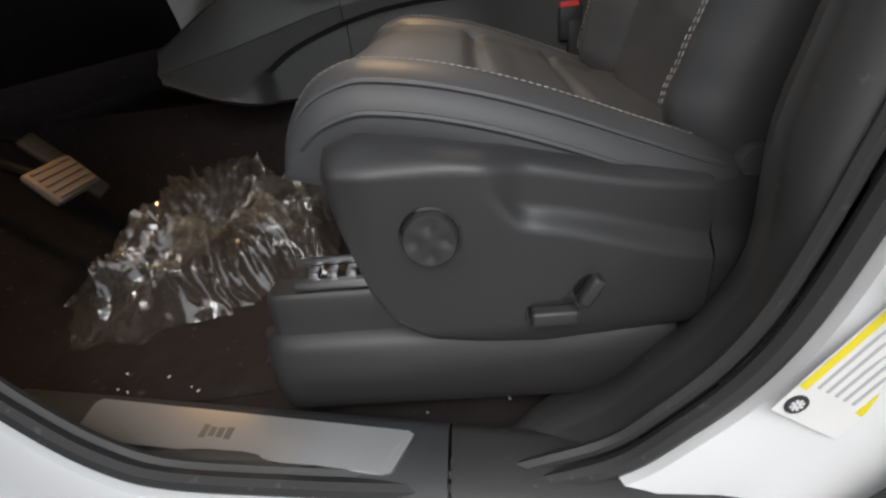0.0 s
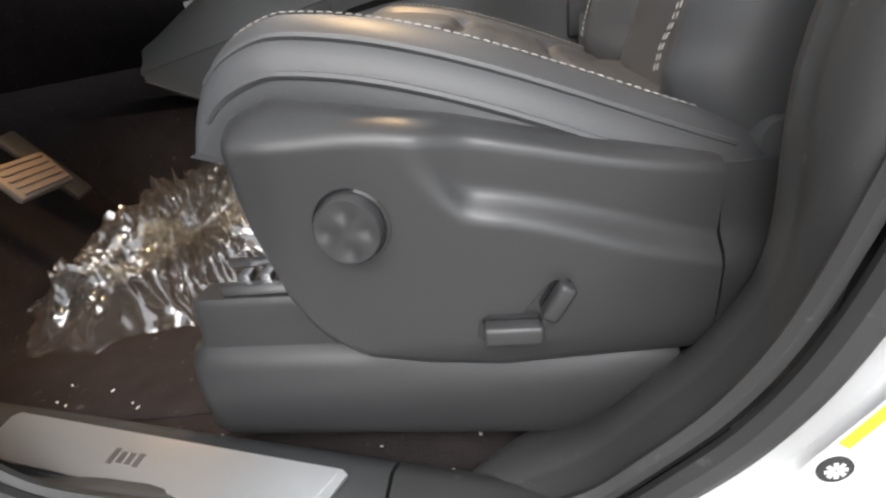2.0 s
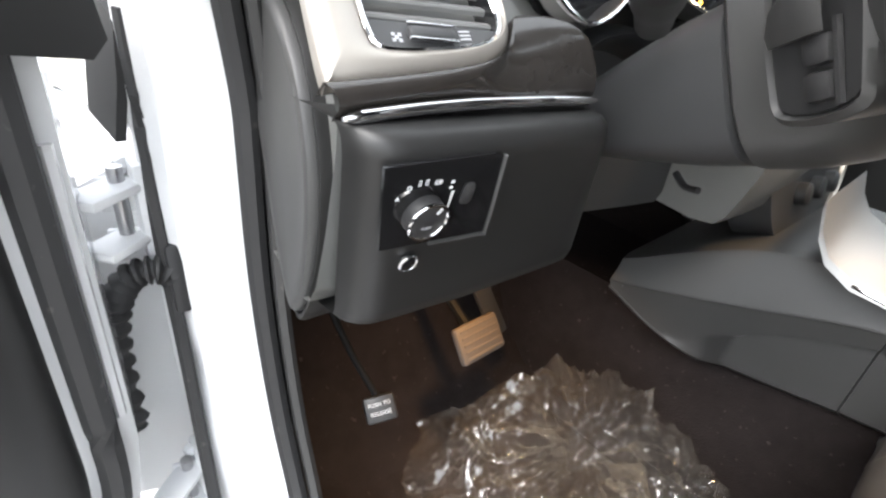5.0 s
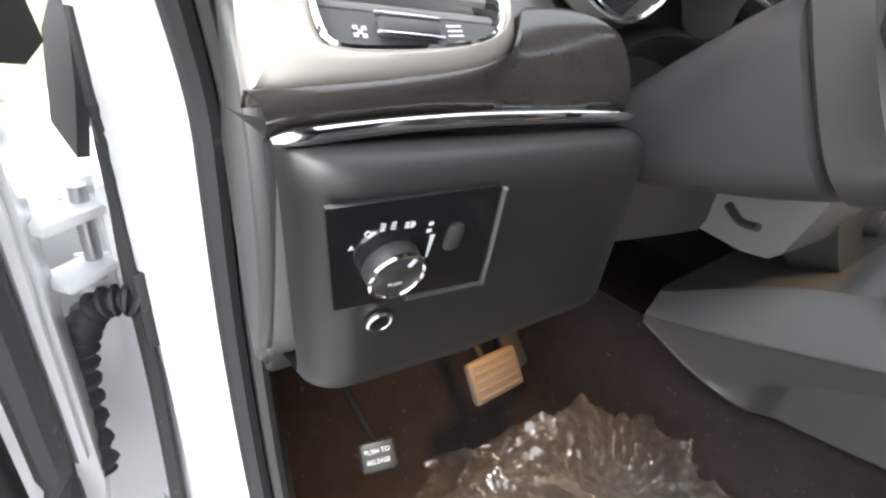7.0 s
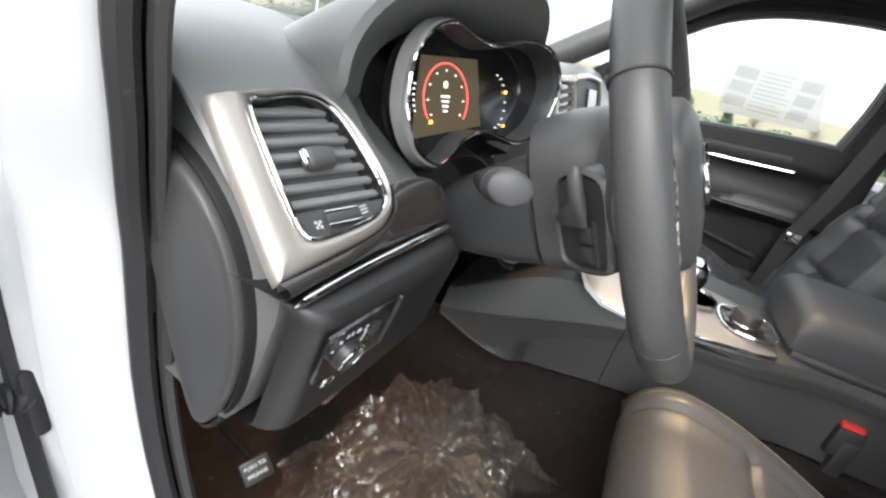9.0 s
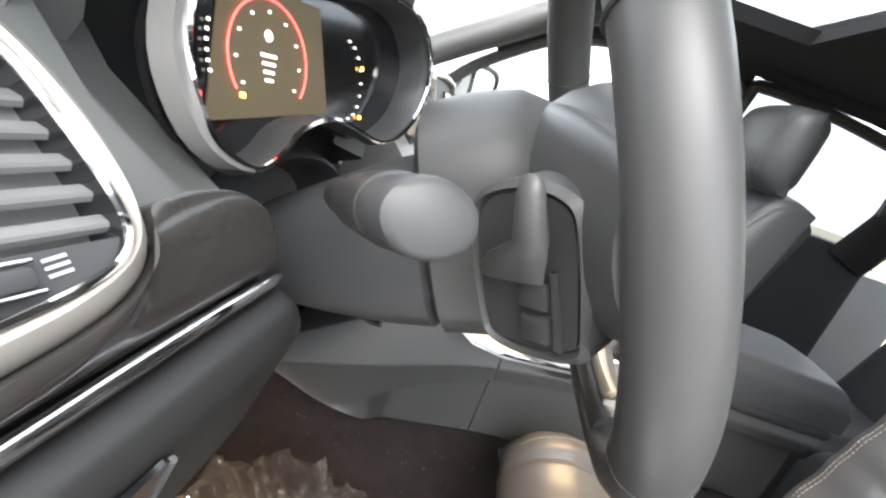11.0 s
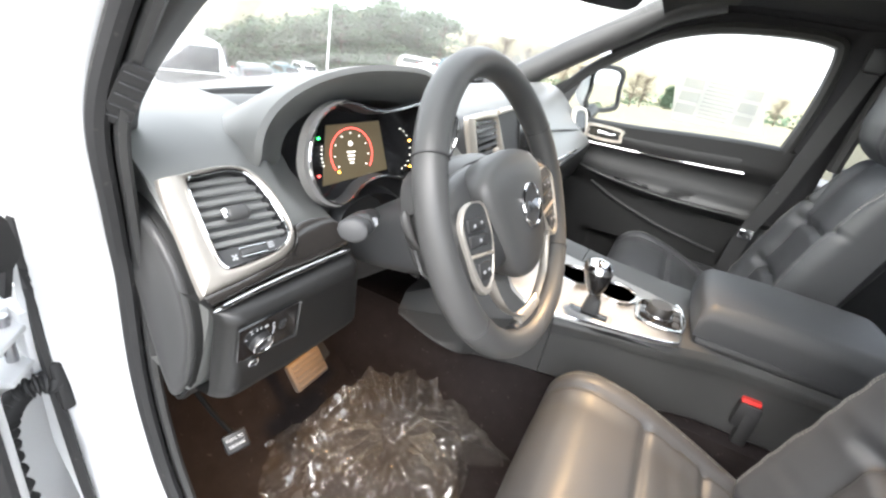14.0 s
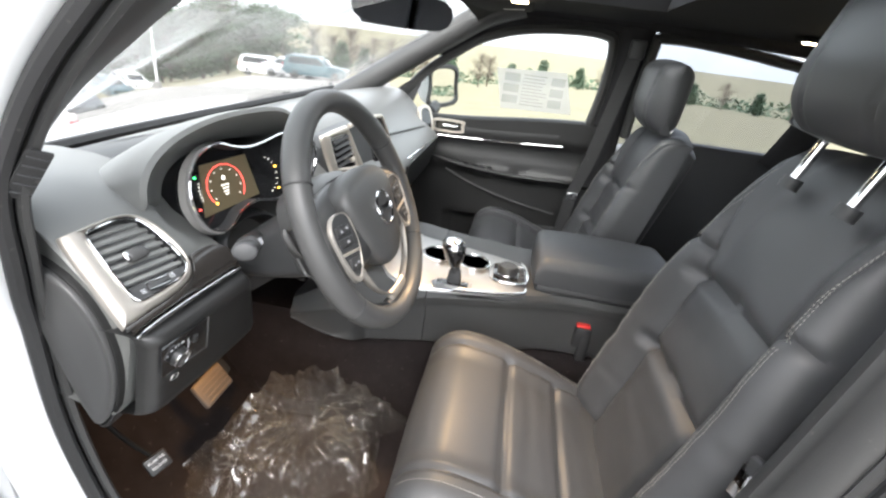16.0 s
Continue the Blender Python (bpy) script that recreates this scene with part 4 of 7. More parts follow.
part("vent_well", skin([[mv @ V(x * k, y * k + 0.01 * (1 - k), h) for x, y in INN] for h, k in ((0.0085, 0.975), (-0.004, 0.970), (-0.045, 0.94), (-0.046, 0.02))], True, False), GLOSSBLACK, bez, "dark vent duct")
PAN = [(x, y) for x, y in INN if y < -0.0205]
PAN.sort(key=lambda p: math.atan2(p[1] + 0.02, p[0]))
lo_, hi_ = across(INN, -0.0205)
vent = part("vent_panel", slab(mv, [(lo_ * 0.98, -0.0195)] + [(x * 0.97, y * 0.97) for x, y in PAN] + [(hi_ * 0.97, -0.0195)], 0.006), PLASTIC, bez, "vent control panel")
for i in range(7):
    y = -0.0125 + i * 0.0103
    a, b = across(INN, y)
    w = (b - a) * 1.01
    sl = skin([[V(x, q, h) for q, h in ((-0.0027, -0.0020), (-0.0029, 0.0002), (-0.0022, 0.0013), (0.0018, 0.0013), (0.0029, 0.0006), (0.0029, -0.0008))] for x in (-w / 2, -w / 2 + 0.002, 0, w / 2 - 0.002, w / 2)])
    sl.transform(mv @ pose((a + b) / 2, y, 0.001, -30, 0, 0))
    part("slat", sl, SLATGREY, bez, smooth=False)
kn = rbox((0.024, 0.0155, 0.012), (0, 0, 0), 0.0055, segs=4)
kn.transform(mv @ pose(-0.003, 0.0125, 0.009))
part("vent_knob", kn, SOFT, bez, "vent direction tab")
kc = rbox((0.006, 0.0105, 0.006), (0, 0, 0), 0.0024, segs=3)
kc.transform(mv @ pose(-0.0148, 0.0125, 0.0115, 0, -18, 0))
part("knob_tip", kc, CHROME, bez, "chrome tab edge")
wheel_ = rbox((0.025, 0.0066, 0.006), (0, 0, 0), 0.002)
wheel_.transform(mv @ pose(-0.002, -0.0265, 0.0072))
part("vent_dial", wheel_, PLASTIC, vent, "knurled vent dial")
for d in (-0.0042, 0.0042):
    ln = rbox((0.026, 0.0013, 0.002), (0, 0, 0), 0.0005)
    ln.transform(mv @ pose(-0.002, -0.0265 + d, 0.0090))
    part("dial_edge", ln, CHROME, vent, "chrome edge of the dial")
ic = bmesh.new()
for k in range(3):
    slab(mv @ pose(0.0175, -0.0265 + 0.0022 * k, 0.0062, 0, 0, 6), [(-0.0032, -0.0005), (0.0032, -0.0005), (0.0032, 0.0005), (-0.0032, 0.0005)], 0.0003, ic)
for px, py in ((-0.0016, -0.0016), (0.0016, -0.0016), (0.0016, 0.0016), (-0.0016, 0.0016), (0, 0)):
    slab(mv @ pose(-0.0200 + px, -0.0285 + py, 0.0062), [(-0.0009, -0.0009), (0.0009, -0.0009), (0.0009, 0.0009), (-0.0009, 0.0009)], 0.0003, ic)
split("icon_bar", ic, GREYINK, vent)
# wood strip that broadens beside the frame, with the chrome line beneath
strip = spline([(-0.1705, -0.7255, 1.0425), (-0.1675, -0.690, 1.0455), (-0.1640, -0.655, 1.0470), (-0.1600, -0.605, 1.0470), (-0.1560, -0.5560, 1.0460)], 6)
crest = spline([mv @ V(x, y, 0.009) for x, y in ((-0.0600, -0.0560), (-0.030, -0.0520), (0.006, -0.0460), (0.030, -0.0390), (0.045, -0.0270), (0.0490, -0.0130), (0.060, -0.0095), (0.076, -0.0090), (0.090, -0.0120), (0.0985, -0.0190))], 6)
def along(path, t):
    k = t * (len(path) - 1)
    i = min(int(k), len(path) - 2)
    return path[i].lerp(path[i + 1], k - i)
rows = []
for k, h in ((0.0, -0.012), (0.0, 0.0), (0.05, 0.0012), (0.25, 0.0030), (0.5, 0.0042), (0.75, 0.0036), (0.92, 0.0015), (1.0, -0.001), (1.0, -0.012)):
    rows.append([along(crest, t).lerp(along(strip, t ** 0.85) + V(0, 0, 0.003), k) + V(0.78, -0.12, 0.61) * h for t in (i / 48 for i in range(49))])
part("wood_trim", skin(rows, False, False), WOOD, dash, "dark wood trim strip")
part("chrome_line", tube([p + V(0.003, 0, 0) for p in strip], lambda t: 0.0033 * min(1.0, 0.35 + 9 * min(t, 1 - t)), 10), CHROME, dash, "chrome line under the wood trim")
# rounded shelf below the line and the knee panel
def knee(y):
    o = 0.10 * (y + 0.70)
    return [V(x + o, y, z) for x, z in ((-0.195, 1.041), (-0.160, 1.0405), (-0.1505, 1.037), (-0.1475, 1.029), (-0.1505, 1.017), (-0.1545, 1.004), (-0.166, 0.968), (-0.1778, 0.930), (-0.1835, 0.914), (-0.194, 0.907), (-0.25, 0.907))]
ends = ((-0.7235, 0.022), (-0.7225, 0.014), (-0.7205, 0.009), (-0.7165, 0.0045), (-0.711, 0.0015), (-0.704, 0.0006), (-0.695, 0), (-0.67, 0), (-0.63, 0), (-0.60, 0), (-0.575, 0), (-0.566, 0.001), (-0.560, 0.005), (-0.556, 0.012))
part("knee_panel", skin([[V(p.x - back, p.y + (0.16 * max(0, 1.03 - p.z) if y < -0.66 else max(0, p.y + 0.64) * 1.1 * max(0, 1.03 - p.z) * 6), p.z) for p in spline(knee(y), 4)] for y, back in ends], False, False), DOORSKIN, dash, "black knee panel")
# light switch panel
PN = V(1, -0.10, -0.317).normalized()
ml = frame_of((-0.1562, -0.676, 0.991), PN)
sw = part("light_panel", slab(ml, [(-0.0325, -0.0125), (0.0350, -0.0165), (0.0372, -0.0145), (0.0270, 0.038), (0.0245, 0.0395), (-0.041, 0.0385)], 0.002), GLOSSBLACK, dash, "gloss black light switch panel")
part("panel_edge", tube(spline([ml @ V(x, y, 0.002) for x, y in [(-0.002, -0.0150), (0.0340, -0.0170), (0.0378, -0.0140), (0.0275, 0.038)]], 3), 0.0014, 6), SOFT, sw, "raised edge of the panel")
KX, KY = -0.0135, 0.0085
mlk = ml @ Matrix.Translation((KX, KY, 0.002)) @ Matrix.Diagonal((0.60, 0.60, 0.46, 1))
part("light_knob", disc(mlk, [(0.0188, 0.0), (0.0182, 0.012), (0.0178, 0.0145), (0.0168, 0.0155), (0.0, 0.0155)], 40), SHIELD, sw, "round headlight switch")
part("knob_ring", tube([mlk @ V(0.0178 * math.cos(a), 0.0178 * math.sin(a), 0.0148) for a in (2 * math.pi * i / 40 for i in range(40))], 0.0010, 6, True), CHROME, sw, "chrome ring")
mark = bmesh.new()
slab(mlk @ pose(0.007, 0.0105, 0.0156, 0, 0, -30), [(-0.0017, -0.0032), (0.0017, -0.0032), (0.0017, 0.0032), (-0.0017, 0.0032)], 0.0003, mark)
part("pointer", mark, WHITEINK, sw, "white pointer")
words("PUSH", 0.0040, mlk @ pose(-0.001, -0.006, 0.0157), GREYINK, sw)
words("A", 0.0030, ml @ pose(KX - 0.0168, KY + 0.0115, 0.0021), WHITEINK, sw)
words("O", 0.0032, ml @ pose(KX - 0.0118, KY + 0.0170, 0.0021), WHITEINK, sw)
ic = bmesh.new()
for k in (-1, 0, 1):
    slab(ml @ pose(KX - 0.0040, KY + 0.0192 + 0.0010 * k, 0.0021, 0, 0, 12 * k), [(0.0004, -0.00025), (0.0021, -0.00025), (0.0021, 0.00025), (0.0004, 0.00025)], 0.0003, ic)
    slab(ml @ pose(KX - 0.0055, KY + 0.0192 + 0.0010 * k, 0.0021, 0, 0, -12 * k), [(-0.0021, -0.00025), (-0.0004, -0.00025), (-0.0004, 0.00025), (-0.0021, 0.00025)], 0.0003, ic)
    slab(ml @ pose(KX + 0.0030, KY + 0.0185 + 0.0010 * k, 0.0021), [(-0.0012, -0.00025), (0.0004, -0.00025), (0.0004, 0.00025), (-0.0012, 0.00025)], 0.0003, ic)
slab(ml @ pose(KX + 0.0050, KY + 0.0185, 0.0021), [(-0.0011, -0.0015), (0.0003, -0.0012), (0.0010, 0), (0.0003, 0.0012), (-0.0011, 0.0015)], 0.0003, ic)
slab(ml @ pose(KX + 0.0150, KY + 0.0060, 0.0021, 0, 0, 2), [(-0.0004, -0.0060), (0.0004, -0.0060), (0.0009, 0.0055), (-0.0009, 0.0055)], 0.0003, ic)
for k in range(2):
    slab(ml @ pose(KX + 0.0125, KY + 0.0140 + k * 0.0034, 0.0021), [(-0.0009, -0.0008), (0.0009, -0.0008), (0.0009, 0.0008), (-0.0009, 0.0008)], 0.0003, ic)
split("icon_bar", ic, WHITEINK, sw, "white printed symbol")
dw = rbox((0.0075, 0.0140, 0.007), (0, 0, 0), 0.003)
dw.transform(ml @ pose(KX + 0.0250, KY + 0.0085, 0.001))
part("dimmer_wheel", dw, SHIELD, sw, "dimmer wheel")
mb2 = frame_of((-0.1660, -0.685, 0.963), PN)
btn = part("panel_button", disc(mb2, [(0.0062, 0), (0.0062, 0.0012), (0.0052, 0.0020), (0.0045, 0.0012), (0.0, 0.0015)], 28), CHROME, dash, "small round button with a chrome ring")
part("button_face", disc(mb2, [(0.0044, 0.0005), (0.0040, 0.0022), (0.0, 0.0026)], 24), GLOSSBLACK, btn)
# end cover of the dash beside the door: a tall rounded lid with a raised edge
LEAF = loop([(-0.336, 1.082), (-0.318, 1.094), (-0.292, 1.092), (-0.262, 1.080), (-0.236, 1.058), (-0.219, 1.028), (-0.212, 0.990), (-0.217, 0.950), (-0.231, 0.912), (-0.250, 0.884), (-0.264, 0.884), (-0.282, 0.920), (-0.302, 0.975), (-0.320, 1.025), (-0.333, 1.062)], 4)
def leaf(k, h):
    cx_, cz_ = -0.268, 0.995
    return [V(cx_ + (x - cx_) * k, side_y(cx_ + (x - cx_) * k) - h, cz_ + (z - cz_) * k) for x, z in LEAF]
part("end_cover", skin([leaf(*q) for q in ((0.975, -0.02), (0.975, 0.002), (0.965, 0.006), (0.94, 0.0085), (0.89, 0.0095), (0.80, 0.0085), (0.55, 0.0075), (0.25, 0.007), (0.05, 0.007))]), SOFT, dash, "black dash end cover with a rounded lid")
part("cover_gap", skin([leaf(*q) for q in ((1.06, -0.03), (1.05, 0.0), (1.03, 0.0035), (1.0, 0.0035), (0.985, 0.0), (0.98, -0.004), (0.9, -0.004))], True, False), DOORSKIN, dash, "raised edge round the end cover")
part("end_seal", tube(spline([(-0.352, -0.694, 1.11), (-0.345, -0.696, 1.05), (-0.330, -0.696, 0.995), (-0.322, -0.690, 0.95)], 6), 0.010, 8), TRIMDUST, dash, "black trim beside the dash")
part("kick_panel", skin([[V(-0.70, -0.645, z), V(-0.45, -0.652, z), V(-0.385, -0.664, z), V(-0.370, -0.676, z), V(-0.370, -0.684, z), V(-0.70, -0.690, z)] for z in (0.44, 0.6, 0.75, 0.89)]), CARPET, dash, "dark carpeted kick panel")
part("firewall_pad", rbox((0.05, 1.40, 0.60), (-0.68, 0.02, 0.75), 0.01), CARPET, dash, "dark footwell wall")
part("kick_panel", rbox((0.46, 0.05, 0.64), (-0.50, 0.735, 0.76), 0.01), CARPET, dash, "dark carpeted kick panel")

# gauge cluster under its hood
cm = frame_of((-0.184, -0.454, 1.136), (0.93, -0.26, 0.27))
def arch(rx, rz, n=40, lo=-0.20, p=2.4):
    out = []
    for i in range(n + 1):
        a = math.pi * (lo + (1 - 2 * lo) * i / n)
        ca, sa = math.cos(a), math.sin(a)
        out.append((-rx * math.copysign(abs(ca) ** (2 / p), ca), rz * math.copysign(abs(sa) ** (2 / p), sa)))
    return out
hood_rings = []
for d, rx, rz, up_ in ((-0.012, 0.126, 0.064, -0.002), (0.010, 0.140, 0.072, 0.0), (0.030, 0.156, 0.083, 0.0), (0.042, 0.164, 0.090, 0.001), (0.040, 0.170, 0.095, 0.002), (0.018, 0.176, 0.098, 0.0), (-0.02, 0.184, 0.098, -0.003), (-0.07, 0.192, 0.090, -0.010), (-0.14, 0.195, 0.070, -0.025)):
    hood_rings.append([cm @ V(x * (0.84 if x > 0 else 1.0), y + up_, d - 0.030 * (1 - y / 0.1) * (1 if y < 0 else 0.6) - ((0.045 if x > 0 else 0.022) if d > 0 else 0.005) * min(1.2, abs(x) / 0.15) ** 2) for x, y in arch(rx, rz)])
part("cluster_hood", skin(hood_rings, False, False), DASHSKIN, dash, "dark hood over the gauges")
# spectacle-shaped rim
SPEC = loop([(-0.114, 0.0), (-0.104, 0.030), (-0.083, 0.050), (-0.056, 0.057), (-0.033, 0.050), (-0.008, 0.046), (0.022, 0.049), (0.063, 0.056), (0.106, 0.049), (0.125, 0.020), (0.105, -0.014), (0.070, -0.034), (0.040, -0.039), (0.010, -0.032), (-0.017, -0.027), (-0.045, -0.034), (-0.062, -0.047), (-0.080, -0.053), (-0.101, -0.042), (-0.112, -0.022)], 3)
clus = part("gauge_surround", skin([[cm @ V(x * k, y * k, h) for x, y in SPEC] for k, h in ((1.10, 0.002), (1.07, 0.012), (1.0, 0.006), (0.97, -0.02))], True, False), PLASTIC, dash, "gauge surround with a spectacle-shaped rim")
part("silver_rim", tube([cm @ V(x * 1.03, y * 1.03, 0.0115) for x, y in SPEC], 0.0016, 6, True), CHROME, clus, "chrome rim line")
cres = SPEC[-9:] + SPEC[:10]
nc = len(cres) - 1
part("silver_crescent", skin([[cm @ V(x * (k + (o - k) * math.sin(math.pi * i / nc) ** 0.6), y * (k + (o - k) * math.sin(math.pi * i / nc) ** 0.6), h) for i, (x, y) in enumerate(cres)] for k, o, h in ((0.98, 0.97, -0.006), (1.03, 1.00, 0.010), (1.05, 1.10, 0.013), (1.07, 1.13, 0.004))], False, False), CRESCENT, clus, "satin grey crescent")
part("gauge_backing", slab(cm @ Matrix.Translation((0, 0, -0.018)), [(x * 1.02, y * 1.02) for x, y in SPEC], 0.004), GLOSSBLACK, clus, "gloss black gauge face")
part("gauge_screen", slab(cm @ Matrix.Translation((0, 0, -0.0135)), [(-0.088, -0.034), (0.012, -0.024), (0.003, 0.037), (-0.076, 0.034)], 0.001), SCREEN, clus, "lit amber-brown gauge screen")
arc = [cm @ V(-0.043 + 0.031 * math.cos(a), 0.000 + 0.030 * math.sin(a), -0.0115) for a in (math.radians(215 - 250 * i / 30) for i in range(31))]
part("speed_arc", tube(arc, 0.0006, 5), REDGLOW, clus, "red lit speed arc")
tick = bmesh.new()
for i in range(9):
    a = math.radians(215 - 250 * i / 8)
    slab(cm @ pose(-0.043 + 0.025 * math.cos(a), 0.000 + 0.024 * math.sin(a), -0.0122), [(-0.0010, -0.0007), (0.0010, -0.0007), (0.0010, 0.0007), (-0.0010, 0.0007)], 0.0003, tick)
for i in range(4):
    slab(cm @ pose(-0.044, 0.002 - 0.0042 * i, -0.0122), [(-0.0062 + 0.001 * i, -0.0008), (0.0062 - 0.001 * i, -0.0008), (0.0062 - 0.001 * i, 0.0008), (-0.0062 + 0.001 * i, 0.0008)], 0.0003, tick)
slab(cm @ pose(-0.044, 0.012, -0.0122), [(0.003 * math.cos(k), 0.003 * math.sin(k)) for k in (i * math.pi / 5 for i in range(10))], 0.0003, tick)
for i in range(9):
    a = math.radians(80 - 160 * i / 8)
    slab(cm @ pose(0.036 + 0.020 * math.cos(a), 0.000 + 0.026 * math.sin(a), -0.0132), [(-0.0013, -0.0006), (0.0013, -0.0006), (0.0013, 0.0006), (-0.0013, 0.0006)], 0.0003, tick)
for i in range(6):
    a = math.radians(150 + 60 * i / 5)
    slab(cm @ pose(-0.074 + 0.012 * math.cos(a), 0.0 + 0.022 * math.sin(a), -0.0122), [(-0.0010, -0.0007), (0.0010, -0.0007), (0.0010, 0.0007), (-0.0010, 0.0007)], 0.0003, tick)
split("gauge_mark", tick, WHITEGLOW, clus, "white lit gauge mark")
for name_, x, y, mm_ in (("amber_light", -0.064, -0.020, AMBER), ("amber_light", 0.053, -0.024, AMBER), ("red_light", -0.092, -0.022, REDGLOW), ("green_light", -0.088, 0.020, GREENGLOW), ("amber_light", 0.055, 0.010, AMBER)):
    part(name_, slab(cm @ pose(x, y, -0.0122), [(-0.0018, -0.0013), (0.0018, -0.0013), (0.0018, 0.0013), (-0.0018, 0.0013)], 0.0004), mm_, clus)
# small arch of the column cowl under the gauges
part("column_arch", skin([[cm @ V(rx * math.cos(a) - 0.015, -0.082 + rz * math.sin(a), h) for a in (math.pi * i / 24 for i in range(25))] for rx, rz, h in ((0.046, 0.024, -0.05), (0.049, 0.027, -0.016), (0.052, 0.030, -0.012), (0.056, 0.034, -0.016), (0.060, 0.040, -0.03))], False, False), PLASTIC, dash, "arched black cowl below the gauges")

# centre stack: vents, screen and controls in a silver frame
SN = V(0.97, -0.05, 0.24)
cs = frame_of((-0.144, -0.058, 1.053), SN)
stack = part("stack_panel", slab(cs @ Matrix.Translation((0, 0, -0.05)), loop([(-0.170, 0.100), (-0.08, 0.108), (0.04, 0.111), (0.155, 0.102), (0.185, 0.05), (0.200, -0.02), (0.206, -0.08), (0.195, -0.14), (0.15, -0.19), (0.05, -0.205), (-0.06, -0.195), (-0.11, -0.12), (-0.15, 0.0)]), 0.052), PLASTIC, dash, "black centre stack")
O = loop([(-0.177, 0.104), (-0.160, 0.110), (-0.075, 0.112), (-0.055, 0.106), (-0.030, 0.055), (-0.012, 0.018), (-0.022, 0.010), (-0.10, 0.024), (-0.158, 0.036), (-0.167, 0.046)], 4)
I = loop([(-0.146, 0.097), (-0.138, 0.100), (-0.068, 0.098), (-0.060, 0.093), (-0.052, 0.058), (-0.045, 0.032), (-0.052, 0.026), (-0.10, 0.034), (-0.134, 0.041), (-0.140, 0.047)], 4)
cv = part("vent_frame", ring_plate(cs, O, I, 0.008, dome=0.002), SATIN, stack, "satin silver vent frame")
part("vent_well", skin([[cs @ V(p, q, h) for p, q in I] for h in (0.0035, 0.003)]), GLOSSBLACK, cv, "dark vent duct")
for i in range(5):
    sl = rbox((0.082 + 0.004 * (2 - i), 0.0062, 0.002), (0, 0, 0), 0.0007)
    sl.transform(cs @ pose(-0.097, 0.043 + i * 0.0118, 0.0065, -30, 0, 2))
    part("slat", sl, PLASTIC, cv)
tab = rbox((0.016, 0.010, 0.008), (0, 0, 0), 0.003)
tab.transform(cs @ pose(-0.070, 0.043, 0.010))
part("vent_tab", tab, SATIN, cv, "silver direction tab")
part("touch_screen", slab(cs, [(0.060, -0.074), (0.150, -0.080), (0.140, 0.088), (0.066, 0.092)], 0.006), GLOSSBLACK, stack, "dark touch screen")
part("screen_bezel", tube([cs @ V(p, q, 0.005) for p, q in ((0.060, -0.074), (0.150, -0.080), (0.140, 0.088), (0.066, 0.092))], 0.0016, 6, True), SHIELD, stack)
part("screen_frame", tube(spline([cs @ V(p, q, 0.005) for p, q in ((-0.045, 0.109), (0.05, 0.112), (0.140, 0.106), (0.160, 0.098), (0.184, 0.05), (0.200, -0.02), (0.206, -0.08), (0.195, -0.14), (0.152, -0.188))], 5), 0.0050, 8), SATIN, stack, "silver frame line")
for i in range(3):
    part("climate_knob", disc(cs @ pose(0.000 + 0.062 * i, -0.145, 0.002), [(0.016, 0), (0.0155, 0.012), (0.013, 0.014), (0, 0.014)], 24), PLASTIC, stack, "round climate knob")
for i in range(5):
    bt = rbox((0.026, 0.012, 0.006), (0, 0, 0), 0.002)
    bt.transform(cs @ pose(-0.004 + 0.032 * i, -0.108, 0.003))
    part("button", bt, SHIELD, stack)
# passenger end vent and trim line
me2 = frame_of((-0.142, 0.628, 1.068), (0.85, -0.42, 0.3))
ev = part("vent_frame", ring_plate(me2, loop([(-0.032, 0.045), (0.030, 0.045), (0.030, -0.045), (-0.030, -0.045)], 5), loop([(-0.022, 0.035), (0.021, 0.035), (0.021, -0.035), (-0.021, -0.035)], 5), 0.010), SATIN, dash, "satin silver vent frame")
part("vent_well", skin([[me2 @ V(p, q, h) for p, q in loop([(-0.022, 0.035), (0.021, 0.035), (0.021, -0.035), (-0.021, -0.035)], 5)] for h in (0.008, -0.01)]), GLOSSBLACK, ev)
for i in range(6):
    sl = rbox((0.044, 0.008, 0.002), (0, 0, 0), 0.0007)
    sl.transform(me2 @ pose(0, -0.028 + i * 0.0112, 0.004, -30, 0, 0))
    part("slat", sl, SATIN, ev)
part("chrome_line", tube(spline([(-0.092, 0.155, 1.044), (-0.094, 0.30, 1.034), (-0.102, 0.48, 1.021), (-0.130, 0.62, 1.013)], 5), 0.0028, 8), CHROME, dash, "chrome line on the passenger side")
part("pad_crease", tube(spline([(-0.163, 0.155, 1.096), (-0.147, 0.35, 1.080), (-0.136, 0.50, 1.067), (-0.133, 0.585, 1.058)], 5), 0.0022, 6), RUBBER, dash, "dark seam under the dash pad")
# Added skin over the lower dash; its near-black colour stands in for shade.
part("glovebox_lid", skin([[p + V(0.0045, 0, 0) for p in dash_ring(y)[11:16]] + [p - V(0.01, 0, 0) for p in dash_ring(y)[15:10:-1]] for y in (0.17, 0.20, 0.35, 0.50, 0.62, 0.65)]), DOORSKIN, dash, "glovebox front, its shade put in as near-black")

